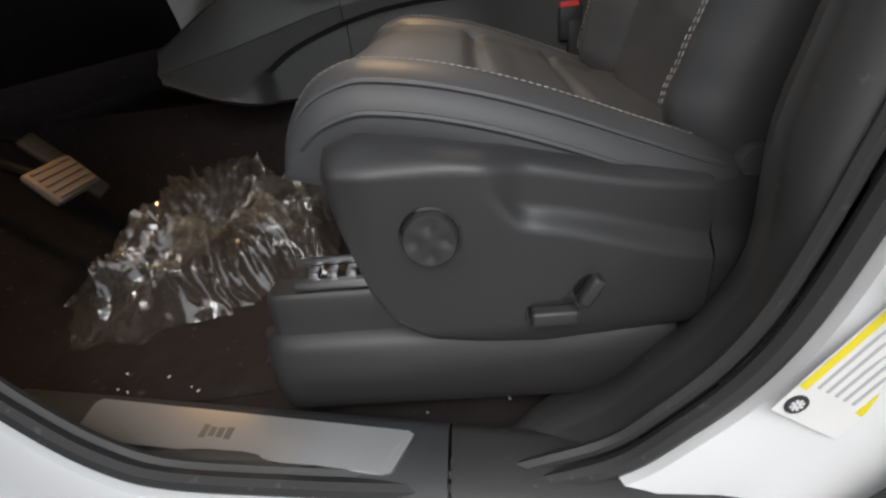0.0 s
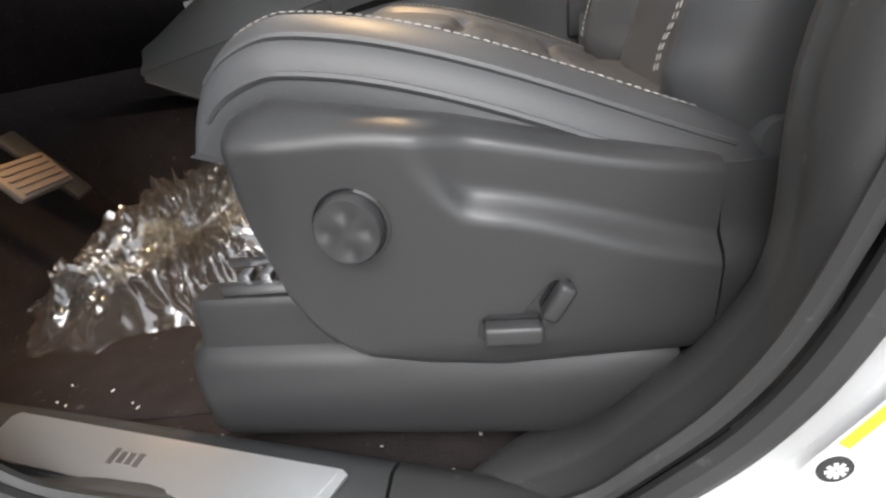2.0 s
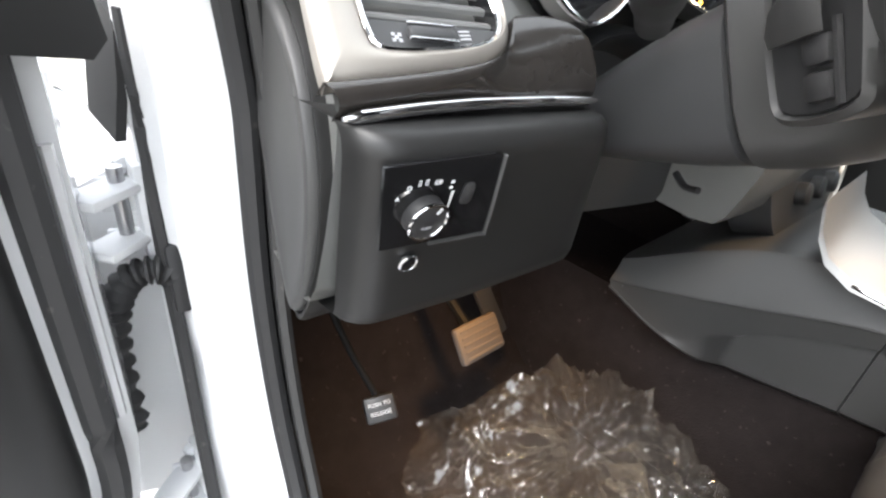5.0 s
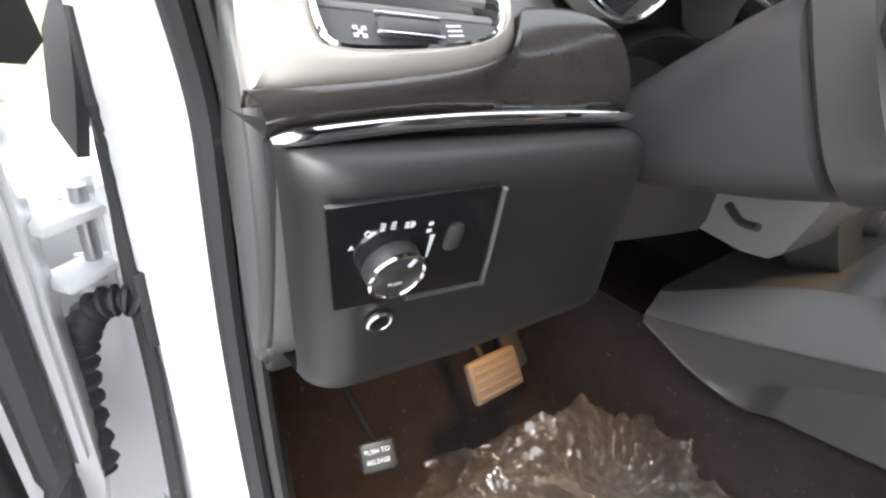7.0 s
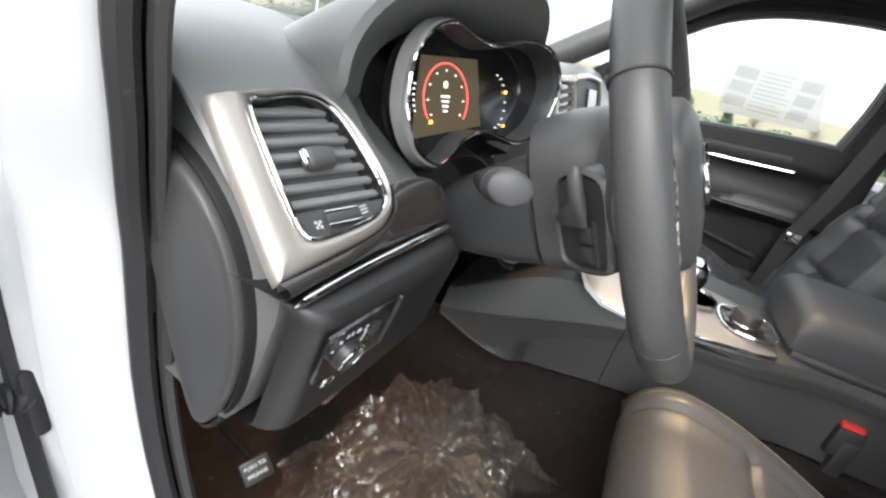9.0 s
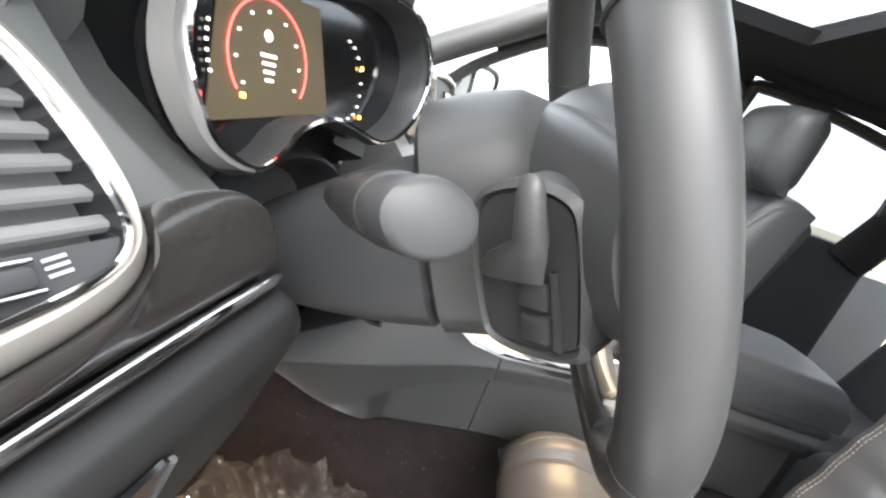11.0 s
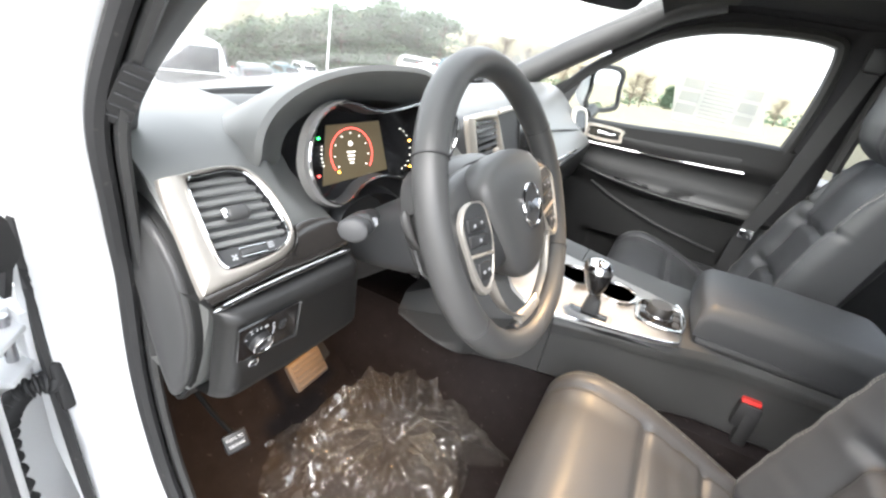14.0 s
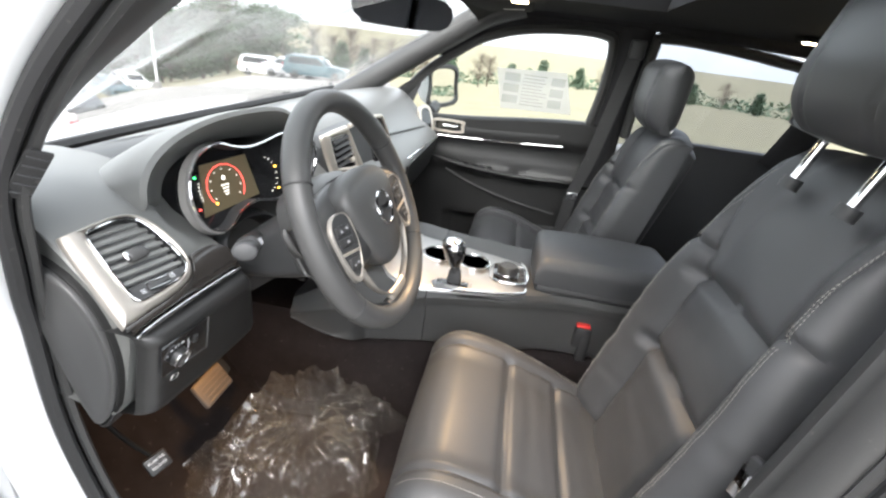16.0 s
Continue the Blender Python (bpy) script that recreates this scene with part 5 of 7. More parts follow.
# ---- steering column and wheel ----
WN = V(1, -0.062, 0.478).normalized()
mw = frame_of((-0.011, -0.471, 1.125), WN) @ Matrix.Scale(0.90, 4)
col = empty("steering_column", (-0.12, -0.47, 1.06), "dark grey plastic steering column shroud with a stalk", "steering column")
def shroud(h, rx, ry, sx=0.0):
    out = []
    for i in range(28):
        a = 2 * math.pi * i / 28
        ca, sa = math.cos(a), math.sin(a)
        out.append(mw @ V(rx * math.copysign(abs(ca) ** 0.6, ca) + sx, -0.006 + ry * math.copysign(abs(sa) ** 0.6, sa), h))
    return out
part("shroud_rear", skin([[p - (mw.to_3x3() @ V(0, 0.014, 0)) for p in shroud(h, a, b)] for h, a, b in ((-0.225, 0.050, 0.034), (-0.18, 0.062, 0.044), (-0.14, 0.070, 0.052), (-0.108, 0.073, 0.056), (-0.104, 0.069, 0.052))]), PLASTIC, col, "dark grey rear shroud")
part("shroud_front", skin([shroud(h, a, b) for h, a, b in ((-0.104, 0.074, 0.066), (-0.100, 0.081, 0.073), (-0.07, 0.084, 0.076), (-0.044, 0.082, 0.074), (-0.030, 0.076, 0.066))]), SOFT, col, "dark grey front shroud")
# stalk pointing to the door
sdir = V(0.40, -0.89, 0.27).normalized()
s0 = V(-0.135, -0.549, 1.091)
stalk = part("stalk", tube([s0 + sdir * d for d in (0, 0.02, 0.035, 0.045, 0.065, 0.084, 0.086)], lambda t: (0.010, 0.0105, 0.0118, 0.0132, 0.0138, 0.0140, 0.012)[round(t * 6)], 20, flat=0.85), SHIELD, col, "indicator and wiper stalk")
part("stalk_end", tube([s0 + sdir * d for d in (0.0865, 0.096, 0.1070, 0.1100, 0.1115)], lambda t: (0.0138, 0.0140, 0.0138, 0.0130, 0.0105)[round(t * 4)], 24, flat=0.78), PLASTIC, stalk, "grey turning stalk end")
lev0 = V(-0.132, -0.446, 0.990)
part("tilt_lever", tube(spline([lev0, lev0 + V(0.012, -0.006, -0.006), lev0 + V(0.024, -0.012, -0.004)], 5), 0.0028, 8), SHIELD, col, "column tilt lever")
part("stalk_icons", slab(frame_of(s0 + sdir * 0.065 + WN * 0.0138, WN, sdir), [(-0.004, -0.008), (0.004, -0.008), (0.004, 0.008), (-0.004, 0.008)], 0.0003), GREYINK, stalk)

wheel = empty("steering_wheel", (-0.011, -0.471, 1.125), "dark grey leather steering wheel with satin silver spokes", "steering wheel")
RW = 0.169
def rim_pt(a, r=RW, h=0.0):
    return mw @ V(r * math.cos(a), r * math.sin(a), h)
NR = 96
rim_rings = []
for i in range(NR):
    a = 2 * math.pi * i / NR
    fat = 0.0150 + 0.0012 * (math.cos(2 * (a - 0.6)) ** 2)
    c_ = rim_pt(a)
    rad = (c_ - mw.translation).normalized()
    rim_rings.append([c_ + fat * (math.cos(b) * rad + 1.05 * math.sin(b) * WN) for b in (2 * math.pi * j / 16 for j in range(16))])
rim = part("rim", skin(rim_rings, True, False, True), SOFT, wheel, "dark grey leather rim")
for a in (math.radians(152), math.radians(28), math.radians(215), math.radians(325)):
    c_ = rim_pt(a)
    rad = (c_ - mw.translation).normalized()
    part("rim_seam", tube([c_ + 0.0157 * (math.cos(b) * rad + 1.05 * math.sin(b) * WN) for b in (2 * math.pi * j / 20 for j in range(20))], 0.0011, 5, True), RUBBER, rim)
# airbag hub: rounded shield shape
HUB = loop([(-0.084, 0.030), (-0.058, 0.056), (0.0, 0.066), (0.058, 0.056), (0.084, 0.030), (0.074, -0.012), (0.054, -0.055), (0.030, -0.084), (0.0, -0.090), (-0.030, -0.084), (-0.054, -0.055), (-0.074, -0.012)], 5)
hub = part("hub", skin([[mw @ V(x * k, y * k, h) for x, y in HUB] for k, h in ((0.85, -0.03), (0.96, -0.014), (1.0, 0.002), (1.0, 0.010), (0.97, 0.017), (0.90, 0.022), (0.72, 0.027), (0.45, 0.030), (0.05, 0.031))]), SOFT, wheel, "dark grey airbag hub")
part("emblem_ring", tube([mw @ V(0.0255 * math.cos(a), 0.0255 * math.sin(a) - 0.004, 0.0325) for a in (2 * math.pi * i / 36 for i in range(36))], 0.0020, 6, True), CHROME, hub, "chrome emblem ring")
part("emblem_disc", disc(mw @ Matrix.Translation((0, -0.004, 0.0308)), [(0.024, 0), (0.024, 0.0012), (0, 0.0018)], 32), SHIELD, hub)
eb = bmesh.new()
for i, h in enumerate((0.013, 0.009, 0.009, 0.011)):
    slab(mw @ pose(-0.0115 + i * 0.0078, -0.004, 0.0330), [(-0.0028, -h / 2), (0.0028, -h / 2), (0.0028, h / 2), (-0.0028, h / 2)], 0.0008, eb)
split("emblem_bar", eb, CHROME, hub)
for s in (-1, 1):
    sp = []
    for t in (0, 0.2, 0.4, 0.6, 0.8, 1.0):
        x = s * (0.055 + 0.110 * t)
        w = 0.046 - 0.004 * math.sin(math.pi * t)
        yy = -0.016 - 0.008 * math.sin(math.pi * t)
        dz = 0.004 - 0.006 * math.sin(math.pi * t * 0.5)
        sp.append([mw @ V(x, yy + w * math.copysign(abs(math.cos(b)) ** 0.7, math.cos(b)), dz + 0.011 * math.sin(b)) for b in (2 * math.pi * j / 16 for j in range(16))])
    spoke = part("spoke", skin(sp), SHIELD, wheel, "black side spoke")
    O = loop([(s * 0.088, 0.020), (s * 0.120, 0.026), (s * 0.142, 0.010), (s * 0.140, -0.030), (s * 0.128, -0.066), (s * 0.106, -0.070), (s * 0.086, -0.040), (s * 0.080, -0.010)], 5)
    I = loop([(s * 0.0888, 0.0188), (s * 0.1190, 0.0240), (s * 0.1370, 0.0070), (s * 0.1330, -0.029), (s * 0.122, -0.059), (s * 0.1065, -0.063), (s * 0.0872, -0.0395), (s * 0.0810, -0.0100)], 5)
    part("spoke_frame", ring_plate(mw @ Matrix.Translation((0, 0, 0.008)), O, I, 0.006), VENTSATIN, spoke, "satin silver button frame")
    part("button_pad", slab(mw @ Matrix.Translation((0, 0, 0.008)), I, 0.004), PLASTIC, spoke, "black button pad")
    for bx, by, w, h in ((0.112, 0.003, 0.036, 0.014), (0.112, -0.014, 0.038, 0.012), (0.112, -0.047, 0.026, 0.018)):
        bt = rbox((w, h, 0.005), (0, 0, 0), 0.002)
        bt.transform(mw @ pose(s * bx, by, 0.0125, 0, 0, s * 8))
        part("button", bt, SHIELD, spoke)
    ib = bmesh.new()
    for bx, by in ((0.102, 0.003), (0.118, 0.003), (0.111, -0.014), (0.106, -0.047), (0.117, -0.047)):
        slab(mw @ pose(s * bx, by, 0.0152), [(-0.0022, -0.0016), (0.0022, -0.0016), (0.0022, 0.0016), (-0.0022, 0.0016)], 0.0003, ib)
    split("icon_bar", ib, GREYINK, spoke)
    dv = rbox((0.050, 0.004, 0.004), (0, 0, 0), 0.0015)
    dv.transform(mw @ pose(s * 0.110, -0.030, 0.0125, 0, 0, s * 10))
    part("frame_bar", dv, SATIN, spoke, "satin silver divider")
    # lower arm of the V, satin silver
    arm = []
    for t in (0, 0.12, 0.25, 0.4, 0.55, 0.7, 0.85, 1.0):
        p = V(s * 0.098, -0.060, 0).lerp(V(s * 0.024, -0.138, 0), t)
        p += V(s * 0.010, -0.008, 0) * math.sin(math.pi * t)
        w = 0.0125 - 0.003 * math.sin(math.pi * t)
        arm.append([mw @ V(p.x + 0.75 * w * math.cos(b), p.y + 0.65 * s * w * math.cos(b), 0.007 - 0.006 * t + 0.006 * math.sin(b)) for b in (2 * math.pi * j / 12 for j in range(12))])
    part("lower_spoke", skin(arm), VENTSATIN, wheel, "satin silver lower spoke")
    # rear of the spoke, with an oval switch pod and the shift paddle
    back_ = []
    for t in (0, 0.2, 0.4, 0.6, 0.8, 1.0):
        x = s * (0.02 + 0.145 * t)
        ry, rh, hh = 0.058 - 0.026 * t ** 2, 0.030 - 0.014 * t, -0.030 + 0.026 * t ** 1.5
        back_.append([mw @ V(x, ry * math.cos(b), hh + rh * math.sin(b)) for b in (2 * math.pi * j / 20 for j in range(20))])
    part("spoke_back", skin(back_), SOFT, wheel, "dark grey moulded spoke back")
    mpod = frame_of(mw @ V(s * 0.122, -0.012, -0.045), mw.to_3x3() @ V(s * 0.80, 0, -0.60), mw.to_3x3() @ V(0, 1, 0))
    PO = loop([(-0.027, -0.022), (-0.022, -0.034), (0.0, -0.037), (0.022, -0.033), (0.026, -0.020), (0.027, 0.020), (0.020, 0.032), (0.0, 0.036), (-0.022, 0.030), (-0.028, 0.010)], 4)
    PI_ = [(x * 0.90, y * 0.92) for x, y in PO]
    pod = part("switch_pod", skin([[mpod @ V(x, y, h) for x, y in o_] for o_, h in ((PO, -0.02), (PO, 0.004), (PI_, 0.007), ([(x * 0.85, y * 0.88) for x, y in PO], 0.003))]), SOFT, wheel, "oval rear switch pod")
    part("pod_face", slab(mpod @ Matrix.Translation((0, 0, 0.003)), [(x * 0.82, y * 0.86) for x, y in PO], 0.002), SHIELD, pod, "black pod face")
    for by in (-0.008, -0.022):
        rk = rbox((0.014, 0.012, 0.006), (0, 0, 0), 0.0025)
        rk.transform(mpod @ pose(-s * 0.004, by, 0.006))
        part("rocker", rk, SHIELD, pod, "rear rocker button")
    part("pod_bar", tube([mpod @ V(-s * 0.013, y, 0.006) for y in (0.002, -0.01, -0.022, -0.030)], 0.0018, 6), SHIELD, pod)
    pd = []
    for t, w, th_ in ((0, 0.030, 0.002), (0.12, 0.031, 0.003), (0.30, 0.026, 0.0045), (0.45, 0.014, 0.005), (0.65, 0.0115, 0.005), (0.85, 0.0105, 0.0045), (0.96, 0.008, 0.003), (1, 0.004, 0.0015)):
        c0 = V(-s * (0.020 - 0.004 * t), -0.002 + 0.042 * t, 0.010 + 0.010 * math.sin(math.pi * t * 0.6))
        pd.append([mpod @ (c0 + V(-s * 0.0 + w * 0.5 * math.cos(b) + s * w * 0.8 * (1 - t), 0, th_ * math.sin(b))) for b in (2 * math.pi * j / 12 for j in range(12))])
    part("shift_paddle", skin(pd), SOFT, wheel, "satin grey shift paddle")
lower = []
for x in (-0.045, -0.03, -0.015, 0, 0.015, 0.03, 0.045):
    lower.append([mw @ V(x, -0.153 + 0.013 * math.cos(b), -0.004 + 0.010 * math.sin(b)) for b in (2 * math.pi * j / 12 for j in range(12))])
part("rim_bridge", skin(lower), SHIELD, wheel, "black bridge at the rim's foot")
part("lower_bridge", skin([[mw @ V(x, -0.142 + 0.5 * abs(x) * 0.2, 0.001) + WN * (0.005 * math.sin(b)) + (mw.to_3x3() @ V(0, 1, 0)) * 0.009 * math.cos(b) for b in (2 * math.pi * j / 12 for j in range(12))] for x in (-0.032, -0.016, 0, 0.016, 0.032)]), SATIN, wheel, "satin silver spoke bridge")

# ---- mirrors and visors ----
mir = empty("rear_view_mirror", (-0.09, -0.05, 1.43), "black interior rear view mirror", "mirror")
mm_ = frame_of((-0.075, -0.060, 1.392), (0.82, -0.55, -0.15))
part("housing", pillow(mm_ @ pose(0, 0, 0, 180, 0, 0), 0.115, 0.032, lambda a, b: 0.022, 0.02, 0.002, 0.3, 24, 12), PLASTIC, mir, "black mirror housing")
part("mirror_glass", slab(mm_, loop([(-0.108, -0.024), (0.108, -0.027), (0.108, 0.026), (-0.108, 0.027)], 5), 0.003), MIRROR, mir, "mirror glass")
part("mount", tube([mm_ @ V(0, 0.0, -0.02), V(-0.15, -0.03, 1.41), V(-0.19, -0.02, 1.405)], 0.018, 10), PLASTIC, mir, "sensor housing and arm")
oc = empty("overhead_console", (0.13, 0.0, 1.455), "dark overhead console with reading lamps", "overhead console")
part("console_shell", pillow(frame_of((0.13, 0.0, 1.462), (0.05, 0, -1), (1, 0, 0)), 0.11, 0.075, lambda a, b: 0.022, 0.02, 0.0, 0.4, 18, 18), LINER, oc, "dark overhead shell")
for y in (-0.045, 0.045):
    part("reading_lamp", rbox((0.035, 0.03, 0.004), (0.14, y, 1.4385), 0.0015), LAMPGLOW, oc, "lit reading lamp lens")
for y in (-0.36, 0.36):
    vz = empty("sun_visor", (0.10, y, 1.45), "folded dark sun visor with a pale warning label", "sun visor")
    part("visor_panel", rbox((0.16, 0.40, 0.014), (0.09, y, 1.449), 0.006, (0, -5, 0)), LINER, vz)
    part("warning_label", rbox((0.055, 0.022, 0.0006), (0.12, y - 0.03, 1.4385), 0.0002, (0, -5, 0)), PAPER, vz, "pale warning label")
rl_ = empty("dome_lamp", (0.95, 0.50, 1.45), "small lit dome lamp at the roof's side", "lamp")
part("lamp_base", rbox((0.09, 0.04, 0.012), (0.95, 0.50, 1.462), 0.004), LINER, rl_)
part("lamp_lens", rbox((0.06, 0.022, 0.006), (0.95, 0.50, 1.454), 0.002), LAMPGLOW, rl_, "lit warm lens")

# ---- centre console ----
cons = empty("centre_console", (0.2, 0.0, 0.455), "dark grey centre console with a silver shifter plate", "console")
def glide(x, pts):
    return sum(lerp(x + d * 0.014, pts) for d in (-3, -2, -1, 0, 1, 2, 3)) / 7
def cons_ring(x):
    top = glide(x, [(-0.26, 0.782), (-0.20, 0.818), (-0.157, 0.846), (-0.10, 0.872), (-0.05, 0.882), (0.0, 0.874), (0.10, 0.862), (0.26, 0.852), (0.55, 0.85)])
    wl = glide(x, [(-0.26, -0.225), (-0.15, -0.205), (0.0, -0.165), (0.1, -0.150), (0.25, -0.132), (0.33, -0.095), (0.55, -0.088)])
    bulge = 0.0
    lw = wl - 0.012
    zl = glide(x, [(-0.26, 0.756), (-0.11, 0.787), (0.04, 0.824), (0.2, 0.836), (0.55, 0.836)])
    rec = 0.018 * smooth((x + 0.115) / 0.04)
    zr = glide(x, [(-0.26, 0.69), (-0.12, 0.715), (-0.085, 0.750), (-0.06, 0.768), (0.0, 0.788), (0.06, 0.806), (0.147, 0.818), (0.55, 0.820)])
    zb = glide(x, [(-0.26, 0.756), (-0.24, 0.745), (-0.20, 0.718), (-0.15, 0.699), (-0.11, 0.690), (-0.04, 0.686), (0.05, 0.692), (0.1, 0.695), (0.55, 0.69)])
    zr = max(zr, zb + 0.016)
    return [V(x, wl + 0.02, top), V(x, wl + 0.006, top - 0.006), V(x, wl, top - 0.020), V(x, lw, zl + 0.004), V(x, lw - 0.001, zl), V(x, lw, zl - 0.004), V(x, lw + 0.002, zr + 0.006), V(x, lw + 0.003, zr), V(x, lw + 0.003 + rec, zr - 0.008), V(x, lw + rec, zb + 0.006), V(x, lw + rec + 0.006, zb), V(x, lw + 0.05, zb - 0.004),
            V(x, 0.13, zb - 0.004), V(x, 0.16, zb), V(x, 0.155, top - 0.02), V(x, 0.14, top)]
XS = [-0.242 + 0.288 * i / 30 for i in range(31)]
part("console_side", skin([cons_ring(x) for x in XS]), SOFT, cons, "dark grey console body with an arched recess")
part("console_side", skin([cons_ring(x) for x in [0.0475 + 0.5025 * i / 24 for i in range(25)]]), SOFT, cons, "dark grey console body")
part("side_seam", tube([cons_ring(x)[4] for x in XS], 0.0009, 5), RUBBER, cons)
part("tunnel_carpet", skin([[V(x, -0.175 + max(0, x) * 0.1, 0.45), V(x, -0.150 + max(0, x) * 0.08, 0.62), V(x, -0.120, 0.69), V(x, 0.12, 0.69), V(x, 0.15, 0.62), V(x, 0.18, 0.45)] for x in (-0.66, -0.3, -0.1, 0.1, 0.55)]), CARPET, cons, "dark carpeted tunnel")
# silver plate, rising to the stack at its front
def plate_row(x, z, l, r):
    return [V(x, l, z - 0.008), V(x, l + 0.002, z + 0.001), V(x, l + 0.010, z + 0.003), V(x, r - 0.010, z + 0.003), V(x, r - 0.002, z + 0.001), V(x, r, z - 0.008)]
plate = part("shifter_plate", skin([plate_row(*q) for q in ((-0.060, 0.945, -0.200, 0.04), (-0.050, 0.915, -0.208, 0.042), (-0.034, 0.893, -0.214, 0.044), (-0.005, 0.878, -0.217, 0.046), (0.04, 0.871, -0.212, 0.048), (0.12, 0.865, -0.185, 0.046), (0.20, 0.859, -0.155, 0.038), (0.250, 0.856, -0.132, 0.026), (0.262, 0.852, -0.120, 0.018))]), BRUSHED, cons, "satin silver shifter plate")
part("plate_rim", tube(spline([(-0.005, -0.218, 0.877), (0.04, -0.213, 0.870), (0.12, -0.186, 0.865), (0.20, -0.156, 0.860), (0.252, -0.132, 0.857), (0.264, -0.105, 0.856), (0.264, 0.0, 0.856), (0.252, 0.026, 0.857)], 5), 0.0025, 6), CHROME, plate, "chrome rim")
for x, y in ((0.05, -0.045), (0.135, -0.042)):
    mc = frame_of((x, y, 0.876 - 0.07 * (x - 0.05)), (0, 0, 1), (0, 1, 0))
    cup = part("cup_holder", disc(mc, [(0.040, -0.002), (0.040, 0.004), (0.037, 0.0045), (0.0355, 0.002), (0.034, -0.002)], 32), CHROME, plate, "chrome-rimmed cup holder")
    part("cup_well", disc(mc, [(0.0345, 0.0022), (0.0, 0.0022)], 32), GLOSSBLACK, cup, "dark well")
gate = rbox((0.085, 0.036, 0.005), (0.10, -0.166, 0.868), 0.002)
part("shift_gate", gate, BRUSHED, plate, "chrome shift gate frame")
part("gate_slot", rbox((0.070, 0.022, 0.003), (0.10, -0.166, 0.8705), 0.001), GLOSSBLACK, plate)
sh = empty("gear_shifter", (0.10, -0.170, 0.868), "chrome and black gear shifter on the silver plate", "gear shifter")
part("boot", rbox((0.026, 0.020, 0.028), (0.102, -0.085, 0.883), 0.006, taper=0.7), PLASTIC, sh, "black boot")
part("stem", tube([V(0.102, -0.085, 0.885), V(0.100, -0.086, 0.915)], 0.008, 12), PLASTIC, sh)
part("grip", skin([[V(0.097 + dx + rx * math.cos(a), -0.087 + ry * math.sin(a), z) for a in (2 * math.pi * j / 20 for j in range(20))] for z, rx, ry, dx in ((0.902, 0.009, 0.009, 0.002), (0.912, 0.014, 0.013, 0.001), (0.925, 0.018, 0.015, 0), (0.936, 0.019, 0.0155, -0.002), (0.944, 0.016, 0.013, -0.003), (0.948, 0.008, 0.007, -0.004))]), GLOSSBLACK, sh, "black grip")
part("grip_cap", skin([[V(0.0945 + rx * math.cos(a), -0.087 + ry * math.sin(a), z) for a in (2 * math.pi * j / 20 for j in range(20))] for z, rx, ry in ((0.934, 0.0205, 0.017), (0.942, 0.0185, 0.0155), (0.9485, 0.012, 0.010), (0.950, 0.004, 0.003))]), CHROME, sh, "chrome cap")
for ob in sh.children:
    ob.data.transform(Matrix.Translation((0.10, -0.158, 0.866)) @ Matrix.Scale(1.32, 4) @ Matrix.Translation((-0.10, 0.085, -0.868)))
dl = empty("drive_mode_dial", (0.224, -0.080, 0.862), "black drive mode dial on the silver plate", "dial")
dl.location.y = -0.06
part("dial_base", rbox((0.075, 0.082, 0.006), (0.222, -0.062, 0.864), 0.003), GLOSSBLACK, dl, "gloss black dial panel")
part("dial_knob", disc(frame_of((0.218, -0.060, 0.867), (0, 0, 1), (0, 1, 0)), [(0.024, 0), (0.0225, 0.016), (0.020, 0.020), (0.0, 0.0205)], 32), SHIELD, dl, "round black dial")
part("dial_ring", tube([V(0.218 + 0.0235 * math.cos(a), -0.060 + 0.0235 * math.sin(a), 0.868) for a in (2 * math.pi * i / 32 for i in range(32))], 0.0015, 6, True), CHROME, dl)
for i in range(3):
    part("button", rbox((0.012, 0.020, 0.004), (0.251, -0.086 + 0.0245 * i, 0.8675), 0.0015), SHIELD, dl)
part("dial_frame", tube([V(0.222 + a, -0.062 + b, 0.8668) for a, b in loop([(-0.036, -0.040), (0.036, -0.040), (0.036, 0.040), (-0.036, 0.040)], 6)], 0.0020, 6, True), CHROME, dl, "chrome dial frame")
# armrest
arm_ = empty("armrest", (0.42, 0.015, 0.85), "black leather centre armrest with pale stitching", "armrest")
def armtop(a, b):
    return 0.070 + 0.006 * math.cos(b / 0.11 * math.pi / 2) - 0.004 * (a / 0.15) ** 2
ma = Matrix.Translation((0.435, 0.016, 0.862))
pad = part("armrest_pad", pillow(ma, 0.160, 0.110, armtop, 0.026, -0.004, 0.12, 36, 30), LEATHER, arm_, "black leather pad")
part("armrest_lid", rbox((0.30, 0.20, 0.02), (0.435, 0.010, 0.855), 0.008), PLASTIC, arm_)
part("stitching", stitches([V(0.585 - 0.28 * i / 40, -0.088, 0.9135) for i in range(41)]), THREAD, pad, "pale grey stitching")
part("stitching", stitches([V(0.283, -0.074 + 0.18 * i / 30, 0.915) for i in range(31)]), THREAD, pad, "pale grey stitching")

# ---- pedals and release handle in the footwell ----
bp = empty("brake_pedal", (-0.42, -0.39, 0.62), "brake pedal with a worn pad in the footwell", "pedal")
mp = frame_of((-0.334, -0.392, 0.662), (0.80, 0.0, 0.60), (-0.6, 0, 0.8))
part("pedal_pad", rbox((0.085, 0.055, 0.014), (0, 0, 0), 0.006), PEDAL, bp, "rubber pedal pad")
bp.children[0].data.transform(mp)
rib = bmesh.new()
for i in range(5):
    o = rbox((0.070, 0.004, 0.003), (0, 0, 0), 0.001)
    o.transform(mp @ pose(0, -0.02 + i * 0.01, 0.0075))
    merge(rib, o)
split("pad_rib", rib, PEDAL, bp)
